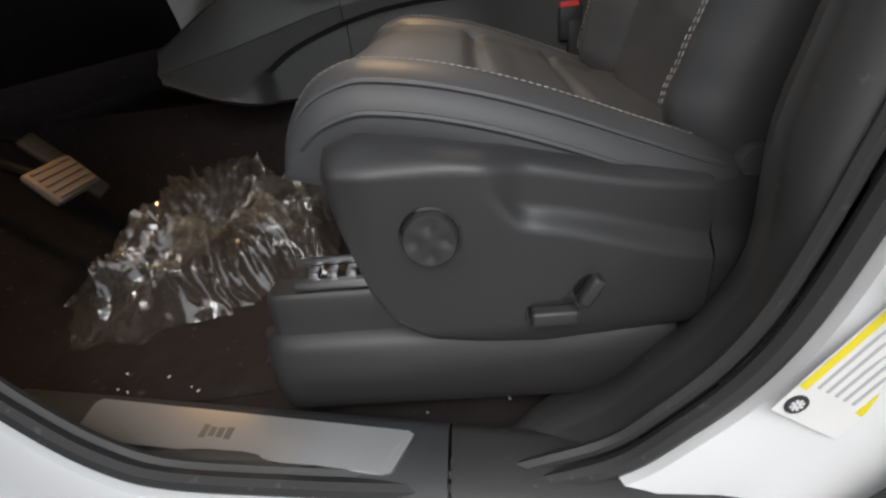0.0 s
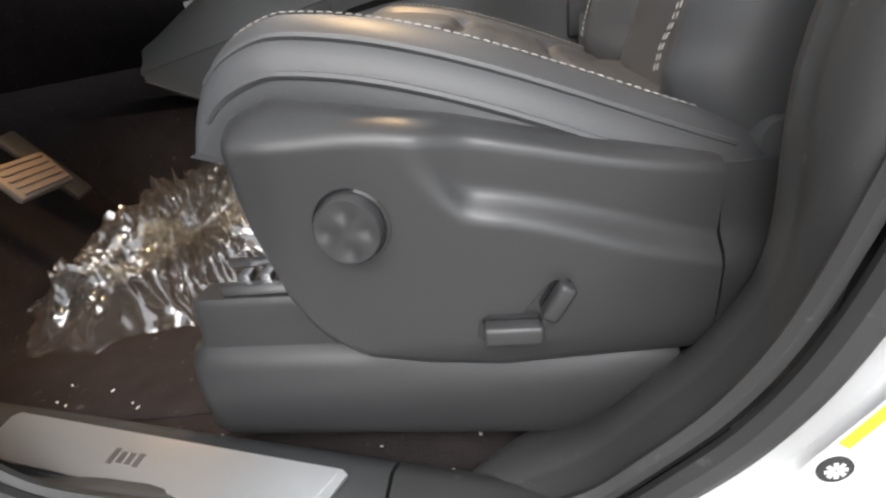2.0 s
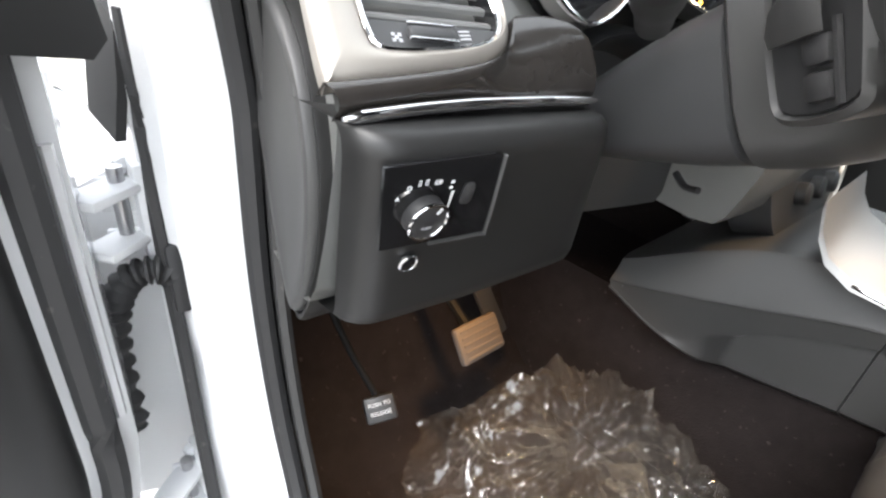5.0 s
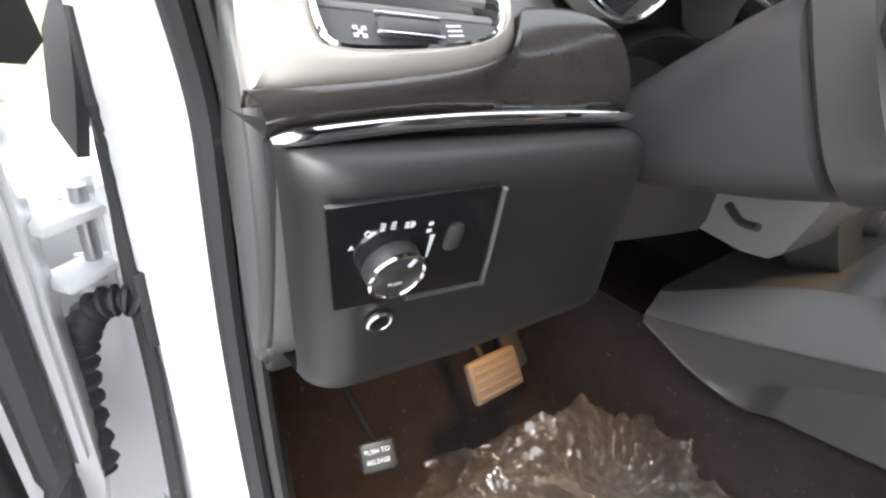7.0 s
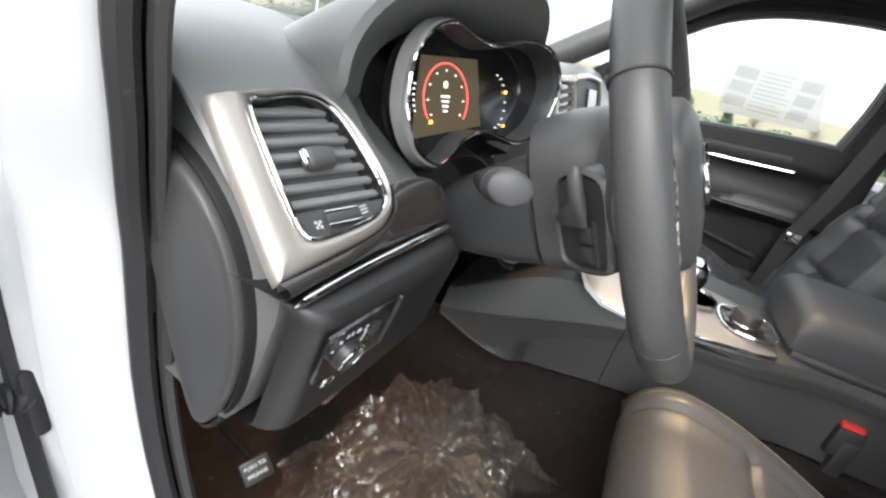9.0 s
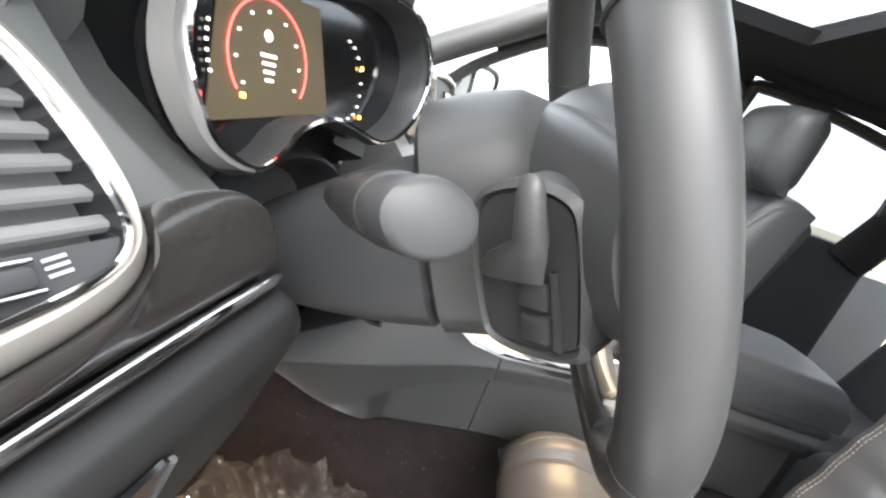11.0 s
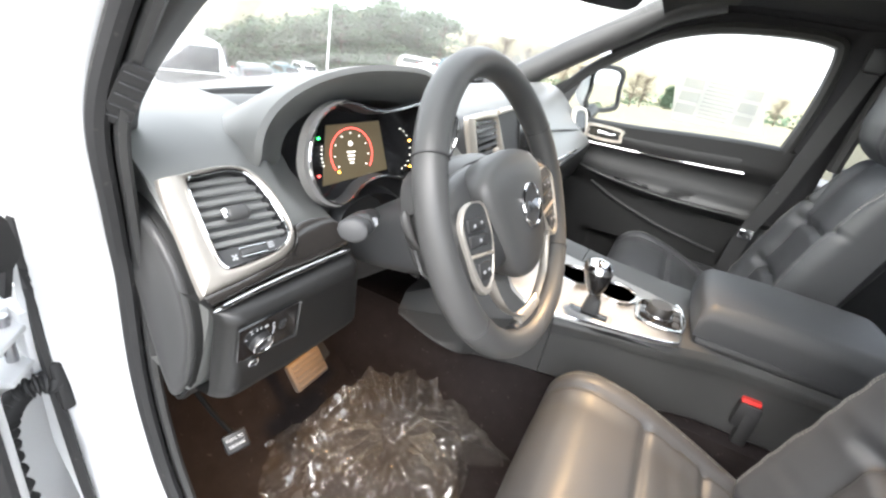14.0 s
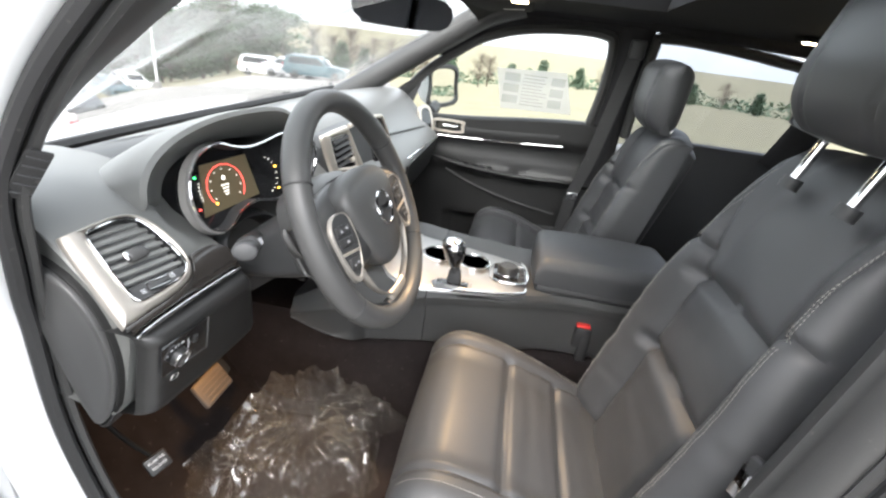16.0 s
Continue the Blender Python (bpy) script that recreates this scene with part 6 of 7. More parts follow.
part("pedal_arm", tube(spline([mp @ V(0, 0, -0.005), V(-0.40, -0.388, 0.685), V(-0.52, -0.385, 0.76), V(-0.58, -0.385, 0.92)], 5), 0.008, 8), BLACKSTEEL, bp, "black pedal arm")
ap = empty("accelerator_pedal", (-0.45, -0.30, 0.60), "narrow black accelerator pedal", "pedal")
mp2 = frame_of((-0.40, -0.305, 0.655), (0.85, 0, 0.52), (-0.52, -0.18, 0.85))
part("pedal_pad", rbox((0.036, 0.125, 0.012), (0, 0, 0), 0.005), PLASTIC, ap)
ap.children[0].data.transform(mp2)
part("pedal_arm", tube([mp2 @ V(0, 0.05, -0.005), V(-0.52, -0.31, 0.74), V(-0.60, -0.31, 0.90)], 0.006, 8), BLACKSTEEL, ap)
hr = empty("parking_brake_release", (-0.305, -0.585, 0.66), "small grey release pedal tag below the dash", "release handle")
mr = frame_of((-0.302, -0.588, 0.672), (0.66, -0.45, 0.60), (-0.6, 0.1, 0.8))
part("tag", rbox((0.036, 0.030, 0.010), (0, 0, 0), 0.004), SHIELD, hr, "grey pad")
hr.children[0].data.transform(mr)
words("PUSH TO", 0.0064, mr @ pose(0, 0.0055, 0.0052), WHITEINK, hr)
words("RELEASE", 0.0064, mr @ pose(0, -0.0045, 0.0052), WHITEINK, hr)
part("lever_arm", tube(spline([mr @ V(0, 0.012, -0.004), V(-0.35, -0.60, 0.73), V(-0.38, -0.62, 0.82), V(-0.38, -0.62, 0.92)], 5), 0.004, 8), BLACKSTEEL, hr)

# ---- crumpled clear plastic over the floor mat ----
BAG = spline([(-0.365, -0.46, 0), (-0.352, -0.38, 0), (-0.335, -0.27, 0), (-0.29, -0.200, 0), (-0.23, -0.158, 0), (-0.15, -0.150, 0), (-0.05, -0.165, 0), (0.042, -0.192, 0), (0.000, -0.262, 0), (0.010, -0.315, 0), (0.036, -0.362, 0), (-0.02, -0.418, 0), (-0.09, -0.442, 0), (-0.15, -0.492, 0), (-0.23, -0.525, 0), (-0.315, -0.515, 0)], 6, True)
PX, PY = -0.155, -0.345
rnd = random.Random(7)
def ridge_(q, f, k_):
    return (1 - abs(noise.noise(q * f + V(0, 0, k_)))) ** 5
def cell(q, f, k_):
    d_ = noise.voronoi(q * f + V(0, 0, k_))[0]
    return min(1.0, d_[1] - d_[0])
def bag_z(x, y, q):
    """Height of the sheet: a loose dome behind, long folds gathered at a pinch, and small sharp creases."""
    p = V(x * 30 + y * 8, y * 24 - x * 6, 3.7)
    p = p + V(noise.noise(p * 0.5 + V(3, 0, 0)), noise.noise(p * 0.5 + V(0, 3, 0)), 0) * 1.8
    dx, dy = x - PX, y - PY
    r, a = math.hypot(dx, dy), math.atan2(dy, dx)
    g = V(math.cos(a) * 4.2, math.sin(a) * 4.2, r * 6.0)
    near = math.exp(-(r / 0.13) ** 2)
    dome = math.exp(-((x + 0.20) / 0.14) ** 2 - ((y + 0.255) / 0.085) ** 2)
    h = 0.052 + 0.074 * dome + 0.036 * abs(noise.noise(p * 0.28))
    h += (0.026 * ridge_(g, 1.0, 5) + 0.018 * ridge_(g, 2.2, 1)) * (0.40 + 0.60 * near) * smooth(r / 0.07)
    st_ = V(p.x * 0.45 + p.y * 0.9, p.y * 0.22 - p.x * 0.25, 1.3)
    crush = 1.0 - 0.65 * dome
    h += crush * (0.016 * ridge_(st_, 0.75, 2) + 0.011 * ridge_(st_, 1.9, 8))
    h += crush * (0.020 * cell(p, 0.7, 4) + 0.011 * cell(p, 1.5, 9) + 0.003 * cell(p, 3.2, 1))
    return h * (0.16 + 0.84 * smooth((1 - q) * 3.4) ** 0.7)
RN, rows = 84, []
bm = bmesh.new()
K = len(BAG) * 4
for r in range(RN + 1):
    q = r / RN
    row = []
    for k in range(K):
        b0, b1 = BAG[(k // 4) % len(BAG)], BAG[(k // 4 + 1) % len(BAG)]
        e = b0.lerp(b1, (k % 4) / 4)
        x, y = PX + (e.x - PX) * q, PY + (e.y - PY) * q
        n_, f_ = V(x * 20, y * 20, 0.7), V(x * 55, y * 55, 2.1)
        wob = V(noise.noise(n_ + V(5, 0, 0)), noise.noise(n_ + V(0, 7, 0)), 0) * 0.026 * q
        wob += V(noise.noise(f_ + V(5, 0, 0)), noise.noise(f_ + V(0, 7, 0)), 0.5 * noise.noise(f_)) * 0.010 * q ** 3
        row.append(bm.verts.new(V(x, y, 0.462 + bag_z(x, y, q) + 0.06 * smooth((-0.30 - x) / 0.16)) + wob))
    rows.append(row)
for r in range(1, RN):
    for k in range(K):
        a, b_, c_, d_ = rows[r][k], rows[r][(k + 1) % K], rows[r + 1][(k + 1) % K], rows[r + 1][k]
        if (r + k) % 2:
            bm.faces.new((a, b_, c_)), bm.faces.new((a, c_, d_))
        else:
            bm.faces.new((a, b_, d_)), bm.faces.new((b_, c_, d_))
bag = part("plastic_sheet", bm, FOIL, flip=False)
tagged(bag, "crumpled clear plastic protective sheet lying on the driver's carpet", "plastic sheet")
bag.visible_shadow = False
mat_ = empty("floor_mat", (-0.2, -0.42, 0.455), "dark carpet floor mat under the plastic sheet", "floor mat")
part("mat_body", pillow(Matrix.Translation((-0.19, -0.42, 0.456)), 0.19, 0.20, lambda a, b: 0.006 + 0.0015 * noise.noise(V(a * 40, b * 40, 0)), 0.005, 0.0, 0.25, 24, 24), CARPET, mat_)
part("mat_clip", disc(Matrix.Translation((-0.03, -0.56, 0.462)), [(0.010, 0), (0.009, 0.003), (0.004, 0.004), (0, 0.004)], 16), RUBBER, mat_, "black mat clip")
crumb = bmesh.new()
for i in range(60):
    x, y = rnd.uniform(-0.25, 0.40), rnd.uniform(-0.69, -0.56)
    rbox((rnd.uniform(0.001, 0.004), rnd.uniform(0.0008, 0.002), 0.001), (x, y - 0.1 * max(0, x) * 0.6, 0.457 + (0.007 if x < 0 else 0) + 0.004), 0.0, (0, 0, rnd.uniform(0, 180)), bm=crumb)
cr = part("carpet_crumbs", crumb, PAPER, smooth=False)
tagged(cr, "pale crumbs and fluff strewn over the dark carpet", "crumbs", kind="stuff")
cr.location.z = -0.003

# ---- passenger door, closed ----
pdoor = empty("passenger_door", (0.15, 0.74, 0.5), "black trimmed passenger door with a clear window, closed", "car door")
def door_y(x, z):
    y = 0.728
    y -= 0.012 * smooth((z - 0.885) / 0.015) * smooth((0.985 - z) / 0.05)
    y -= 0.022 * smooth((z - 0.875) / 0.02) * smooth((0.925 - z) / 0.02) * smooth((x - 0.02) / 0.10)
    y -= 0.022 * smooth((z - 1.015) / 0.03)
    y += 0.030 * smooth((0.72 - abs(z - 0.0)) / 0.02) * smooth((x + 0.06) / 0.05) * smooth((0.36 - x) / 0.08)
    return y
rows = []
for i in range(45):
    x = -0.30 + 0.80 * i / 44
    belt = 1.075 + 0.048 * smooth((x + 0.18) / 0.65)
    col_ = [V(x, 0.80, 0.46)] + [V(x, door_y(x, z), z) for z in (0.46 + (belt - 0.46) * j / 46 for j in range(47))] + [V(x, 0.715, belt + 0.008), V(x, 0.735, belt + 0.010), V(x, 0.80, belt)]
    rows.append(col_)
part("door_panel", skin(rows, False, False), DOORSKIN, pdoor, "black moulded door panel")
part("chrome_line", tube(spline([(-0.20, 0.708, 1.010), (0.0, 0.705, 1.016), (0.2, 0.705, 1.025), (0.36, 0.706, 1.036)], 6), 0.0042, 8), CHROME, pdoor, "chrome line along the door")
part("wood_trim", skin([[V(x, 0.705, z), V(x, 0.700, z + 0.020), V(x, 0.704, z + 0.034), V(x, 0.72, z + 0.03)] for x, z in ((-0.20, 1.015), (0.0, 1.021), (0.2, 1.030), (0.34, 1.041))]), DOORSKIN, pdoor, "dark gloss trim panel")
part("pull_ledge", tube(spline([(-0.12, 0.722, 0.93), (0.0, 0.706, 0.915), (0.15, 0.696, 0.905), (0.30, 0.696, 0.905), (0.40, 0.706, 0.908)], 6), 0.009, 10, flat=0.7), DOORSKIN, pdoor, "padded armrest ledge")
part("panel_crease", tube(spline([(-0.06, 0.722, 0.885), (0.05, 0.722, 0.84), (0.2, 0.722, 0.80), (0.38, 0.722, 0.77)], 6), 0.0055, 8), DOORSKIN, pdoor)
mh_ = frame_of((-0.065, 0.700, 1.052), (0.1, -1, 0.05))
hd = part("handle_bowl", ring_plate(mh_, loop([(-0.052, -0.022), (0.052, -0.022), (0.058, 0.0), (0.052, 0.022), (-0.052, 0.022), (-0.058, 0)], 5), loop([(-0.042, -0.014), (0.042, -0.014), (0.047, 0.0), (0.042, 0.014), (-0.042, 0.014), (-0.047, 0)], 5), 0.007), SATIN, pdoor, "satin silver handle surround")
part("handle_well", slab(mh_, loop([(-0.042, -0.014), (0.042, -0.014), (0.047, 0.0), (0.042, 0.014), (-0.042, 0.014), (-0.047, 0)], 5), 0.002), GLOSSBLACK, hd)
lv = rbox((0.060, 0.014, 0.010), (0, 0, 0), 0.004)
lv.transform(mh_ @ pose(0.008, -0.001, 0.008))
part("door_lever", lv, CHROME, hd, "chrome door lever")
bt = bmesh.new()
for i in range(4):
    rbox((0.022, 0.012, 0.005), (0.02 + i * 0.03, 0.700, 0.922), 0.002, bm=bt)
split("window_switch", bt, GLOSSBLACK, pdoor, "black window switch")
# window frame, glass and its price sheet
WIN = spline([(-0.300, 0, 1.085), (-0.250, 0, 1.138), (-0.170, 0, 1.228), (-0.070, 0, 1.305), (0.025, 0, 1.364), (0.15, 0, 1.403), (0.30, 0, 1.420), (0.41, 0, 1.418), (0.448, 0, 1.388), (0.452, 0, 1.25), (0.434, 0, 1.115)], 5)
def lean_y(z):
    return 0.735 - 0.12 * max(0, z - 1.08)
part("window_frame", tube([V(p.x, lean_y(p.z) - 0.008, p.z) for p in WIN], 0.017, 8, flat=1.0, up=(0, 1, 0)), TRIMDUST, pdoor, "black window frame")
bm = bmesh.new()
pts_ = [bm.verts.new(V(p.x, lean_y(p.z) + 0.006, p.z)) for p in WIN]
bm.faces.new(pts_)
bmesh.ops.solidify(bm, geom=bm.faces[:], thickness=0.004)
g = part("window_glass", bm, GLASS, pdoor, "clear side window")
g.visible_shadow = False
part("mirror_sail", slab(frame_of((0, 0.722, 0), (0, -1, 0), (0, 0, 1)), [(-0.40, 1.04), (-0.225, 1.075), (-0.185, 1.185), (-0.215, 1.20), (-0.36, 1.09)], 0.012), PLASTIC, pdoor, "black mirror corner piece")
SHEET = film("thin_price_sheet", (0.8, 0.8, 0.8), 0.0, 0.5, 0.45, True)
ps = empty("window_sticker", (0.19, 0.70, 1.10), "pale printed price sheet stuck inside the passenger window", "sticker")
mst = frame_of((0.217, lean_y(1.21) - 0.012, 1.207), (0, -1, -0.12))
part("sheet", slab(mst, [(-0.104, -0.068), (0.147, -0.058), (0.105, 0.080), (-0.136, 0.068)], 0.0006), SHEET, ps, "thin see-through paper")
tb = bmesh.new()
rq = random.Random(3)
for c0, c1, n in ((-0.105, -0.05, 3), (-0.04, 0.05, 10), (0.058, 0.105, 3)):
    for i in range(n):
        y1 = 0.058 - i * (0.112 / n)
        h = 0.112 / n * (0.75 if n == 3 else 0.4)
        w1 = c1 - (0 if n == 3 else rq.uniform(0, 0.03))
        slab(mst @ Matrix.Translation((0, 0, 0.0008)), [(c0, y1 - h), (w1, y1 - h), (w1, y1), (c0, y1)], 0.0003, tb)
split("print_bar", tb, film("sheet_print", (0.91, 0.92, 0.93), 0.0, 0.5, 0.10, True), ps, "grey print bar")
# outer mirror
om = empty("door_mirror", (-0.15, 0.86, 1.10), "white door mirror with black surround", "mirror")
mo = frame_of((-0.125, 0.845, 1.172), (0.92, -0.36, 0.05))
part("mirror_shell", pillow(mo @ pose(0, 0, 0, 180, 0, 0), 0.105, 0.075, lambda a, b: 0.075, 0.06, 0.0, 0.4, 20, 18), PAINT, om, "white mirror shell")
part("mirror_bezel", ring_plate(mo, loop([(-0.10, -0.070), (0.10, -0.07), (0.105, 0.0), (0.09, 0.072), (-0.09, 0.072), (-0.105, 0)], 5), loop([(-0.085, -0.055), (0.085, -0.055), (0.09, 0.0), (0.075, 0.058), (-0.078, 0.058), (-0.09, 0)], 5), 0.010), RUBBER, om, "black mirror surround")
part("mirror_glass", slab(mo, loop([(-0.085, -0.055), (0.085, -0.055), (0.09, 0.0), (0.075, 0.058), (-0.078, 0.058), (-0.09, 0)], 5), 0.003), MIRROR, om, "mirror glass")
part("mirror_foot", tube([V(-0.14, 0.80, 1.10), V(-0.15, 0.74, 1.085)], 0.025, 10), PLASTIC, om)
# rear side window, rear door panel and front belt on the passenger side
rp = empty("rear_passenger_door", (0.9, 0.75, 0.5), "black trimmed rear door with a tinted window", "car door")
part("door_panel", rbox((0.60, 0.05, 0.62), (0.88, 0.755, 0.80), 0.02), PLASTIC, rp, "black rear door panel")
part("window_frame", tube(spline([(0.565, 0.72, 1.10), (0.575, 0.69, 1.38), (0.62, 0.685, 1.430), (0.95, 0.685, 1.405), (1.08, 0.69, 1.36), (1.10, 0.72, 1.13)], 6), 0.018, 8), TRIMDUST, rp, "black window frame")
gl = part("window_glass", slab(frame_of((0, 0.745, 0), (0, -1, 0), (0, 0, 1)), [(0.54, 1.07), (1.11, 1.07), (1.11, 1.40), (0.95, 1.44), (0.70, 1.46), (0.54, 1.45)], 0.004), TINT, rp, "tinted rear window")
gl.visible_shadow = False
blt = empty("seat_belt", (0.50, 0.66, 0.6), "dark seat belt webbing hanging at the centre pillar", "seat belt")
part("webbing", skin([[p + V(0.022, 0, 0), p + V(0.022, 0.002, 0), p + V(-0.022, 0.002, 0), p + V(-0.022, 0, 0)] for p in spline([(0.52, 0.655, 1.38), (0.49, 0.655, 1.2), (0.455, 0.655, 1.0), (0.42, 0.655, 0.85), (0.41, 0.66, 0.6)], 5)]), RUBBER, blt, "dark webbing")
part("upper_anchor", rbox((0.05, 0.03, 0.06), (0.52, 0.658, 1.385), 0.01), PLASTIC, blt)
part("tongue", rbox((0.04, 0.012, 0.03), (0.425, 0.652, 0.875), 0.004), CHROME, blt, "steel belt tongue")
# rear bench
rb = empty("rear_bench", (1.2, 0.0, 0.455), "dark leather rear bench seat", "seat")
for y in (-0.42, 0.0, 0.42):
    mq = frame_of((1.28, y, 0.95), (-1, 0, 0.35), (0.3, 0, 1))
    part("seat_back", pillow(mq, 0.205, 0.30, lambda a, b: 0.03 + 0.01 * math.cos(a * 7) - groove(b - 0.05, 0.006, 0.006), 0.05, 0.08, 0.2, 20, 24), LEATHER, rb, "dark leather seat back")
    part("seat_cushion", pillow(Matrix.Translation((1.06, y, 0.66)), 0.24, 0.205, lambda a, b: 0.06, 0.05, 0.20, 0.2, 16, 16), LEATHER, rb)
    part("headrest", pillow(mq @ Matrix.Translation((0, 0.36, -0.02)), 0.11, 0.06, lambda a, b: 0.05, 0.035, 0.02, 0.3, 14, 12), LEATHER, rb)

# ---- driver's door, standing open ----
ddoor = empty("driver_door", (-0.35, -1.2, 0.42), "white driver's door with dark grey inner trim, standing open", "car door")
TH = math.radians(72)
DD, DN = V(math.cos(TH), -math.sin(TH), 0), V(math.sin(TH), math.cos(TH), 0)
P0 = V(-0.388, -0.793, 0)
def D(u, n, z):
    return P0 + DD * u + DN * n + V(0, 0, z)
def front_u(z):
    """The door's hinge-side edge: upright above, raked back towards its foot."""
    return 0.012 + 0.10 * smooth((0.72 - z) / 0.35) ** 1.3
zs = [0.40, 0.46, 0.54, 0.62, 0.70, 0.80, 0.90, 1.0, 1.06, 1.09]
shell = []
for z in zs:
    b_ = 0.03 * math.sin(math.pi * (z - 0.35) / 0.8)
    u0 = front_u(z)
    shell.append([D(u0, 0.0, z), D(u0 - 0.012, -0.02, z), D(u0 - 0.006, -0.10, z), D(u0 + 0.02, -0.125 - b_, z), D(0.5, -0.135 - b_, z), D(0.98, -0.13 - b_, z), D(1.0, -0.05, z), D(0.99, 0.0, z)])
part("door_shell", skin(shell), PAINT, ddoor, "white painted door shell")
trim = []
for z in [0.455 + 0.63 * i / 40 for i in range(41)]:
    u0 = front_u(z) + 0.045
    row = []
    for j in range(31):
        u = u0 + (0.95 - u0) * (j / 30) ** 1.3
        n = 0.020 * (1 - math.exp(-(u - u0) / 0.012))
        n += 0.055 * smooth((z - 0.80) / 0.05) * smooth((u - 0.20) / 0.15) * smooth((0.93 - z) / 0.05)
        n += 0.012 * smooth((z - 0.945) / 0.012)
        n += 0.030 * smooth((u - 0.10) / 0.14) * smooth((0.66 - z) / 0.05)
        n -= groove(z - 0.943 - 0.05 * (u - 0.1), 0.003, 0.006)
        row.append(D(u, n, z))
    trim.append(row)
bm = skin(trim, False, False)
part("door_trim", bm, DOORSKIN, ddoor, "dark grey moulded door trim")
part("door_seal", tube([D(front_u(z) + 0.028, 0.008, z) for z in [0.44 + 0.66 * i / 30 for i in range(31)]] + [D(0.95, 0.01, 1.10)], 0.012, 8), RUBBER, ddoor, "black door seal")
part("paint_strip", tube([D(front_u(z) + 0.010, 0.003, z) for z in [0.74 + 0.24 * i / 12 for i in range(13)]], 0.005, 6), PAINT, ddoor, "bare white painted edge")
part("paint_strip", tube([D(front_u(z) + 0.012, 0.003, z) for z in [0.46 + 0.14 * i / 8 for i in range(9)]], 0.005, 6), PAINT, ddoor, "bare white painted edge")
part("mirror_sail", slab(Matrix((DD, V(0, 0, 1), DN)).transposed().to_4x4() @ Matrix.Identity(4), [(-0.010, 1.046), (0.0, 1.035), (0.05, 1.04), (0.30, 1.06), (0.30, 1.33), (0.20, 1.285), (0.079, 1.195), (0.051, 1.168), (0.021, 1.117), (-0.004, 1.08)], 0.040), DOORSKIN, ddoor, "black mirror corner piece")
for ob in ddoor.children:
    if ob.name.startswith("mirror_sail"):
        ob.data.transform(Matrix.Translation(P0))
part("window_frame", tube(spline([D(0.29, 0.0, 1.315), D(0.40, -0.01, 1.37), D(0.60, -0.02, 1.42), D(0.85, -0.02, 1.44), D(0.95, -0.01, 1.38), D(0.97, 0.0, 1.10)], 6), 0.022, 8), RUBBER, ddoor, "black window frame")
wg = part("window_glass", slab(Matrix((DD, V(0, 0, 1), DN)).transposed().to_4x4(), [(0.30, 1.09), (0.95, 1.10), (0.94, 1.38), (0.85, 1.43), (0.60, 1.41), (0.40, 1.32), (0.30, 1.22)], 0.004), GLASS, ddoor, "clear side window")
wg.data.transform(Matrix.Translation(P0 + DN * -0.02))
wg.visible_shadow = False
# outer mirror on the open door
part("mirror_shell", pillow(frame_of(D(0.16, -0.26, 1.16), -DN.cross(V(0, 0, 1)) + V(0, 0, 0.05)), 0.10, 0.075, lambda a, b: 0.03, 0.05, 0.06, 0.4, 16, 14), PAINT, ddoor, "white door mirror shell")
part("mirror_foot", tube([D(0.16, -0.20, 1.11), D(0.15, -0.12, 1.09)], 0.024, 8), PLASTIC, ddoor)
# hinges, check strap and ribbed cable boot between post and door
for xh, yh, zc in ((-0.432, -0.757, 0.905), (-0.415, -0.752, 0.575)):
    hg = part("hinge", rbox((0.040, 0.012, 0.085), (xh, yh, zc), 0.003), PRIMER, ddoor, "white painted steel hinge")
    for dz, w in ((0.024, 0.060), (-0.022, 0.048)):
        part("hinge_leaf", rbox((w, 0.030, 0.008), (xh + 0.018, yh - 0.024, zc + dz), 0.002, (0, 0, -52)), PRIMER, hg)
        part("leaf_lip", rbox((0.006, 0.030, 0.030), (xh + 0.002, yh - 0.014, zc + dz - 0.010), 0.002, (0, 0, -20)), PRIMER, hg)
    part("hinge_pin", tube([V(xh + 0.008, yh - 0.016, zc - 0.035), V(xh + 0.008, yh - 0.016, zc + 0.040)], 0.006, 10), STEEL, hg)
    for dz in (-0.030, 0.012, 0.036):
        part("bolt", disc(frame_of((xh - 0.006, yh - 0.006, zc + dz), (0.3, -1, 0)), [(0.008, 0), (0.008, 0.004), (0.005, 0.008), (0, 0.008)], 6), PRIMER, hg)
boot = empty("cable_boot", (-0.40, -0.77, 0.80), "black ribbed rubber cable boot between post and door", "cable boot")
bp_ = spline([(-0.400, -0.748, 0.850), (-0.400, -0.762, 0.860), (-0.408, -0.782, 0.852), (-0.418, -0.796, 0.815), (-0.414, -0.802, 0.76), (-0.396, -0.804, 0.70)], 14)
part("ribbed_tube", tube(bp_, lambda t: 0.0105 + 0.003 * math.sin(t * 2 * math.pi * 17), 14), RUBBER, boot, "ribbed rubber tube")
part("boot_flange", rbox((0.022, 0.014, 0.065), (-0.398, -0.748, 0.850), 0.004, (0, -8, 0)), RUBBER, boot, "rubber flange")
fl = empty("wing_seal_flap", (-0.44, -0.75, 1.0), "black rubber flap behind the front wing", "seal")
part("flap", slab(frame_of((-0.430, -0.758, 1.02), (0.35, -0.92, 0.1), (0.1, 0, 1)), [(-0.02, -0.04), (0.012, -0.055), (0.016, -0.01), (0.014, 0.030), (-0.004, 0.045), (-0.02, 0.02)], 0.008), RUBBER, fl)
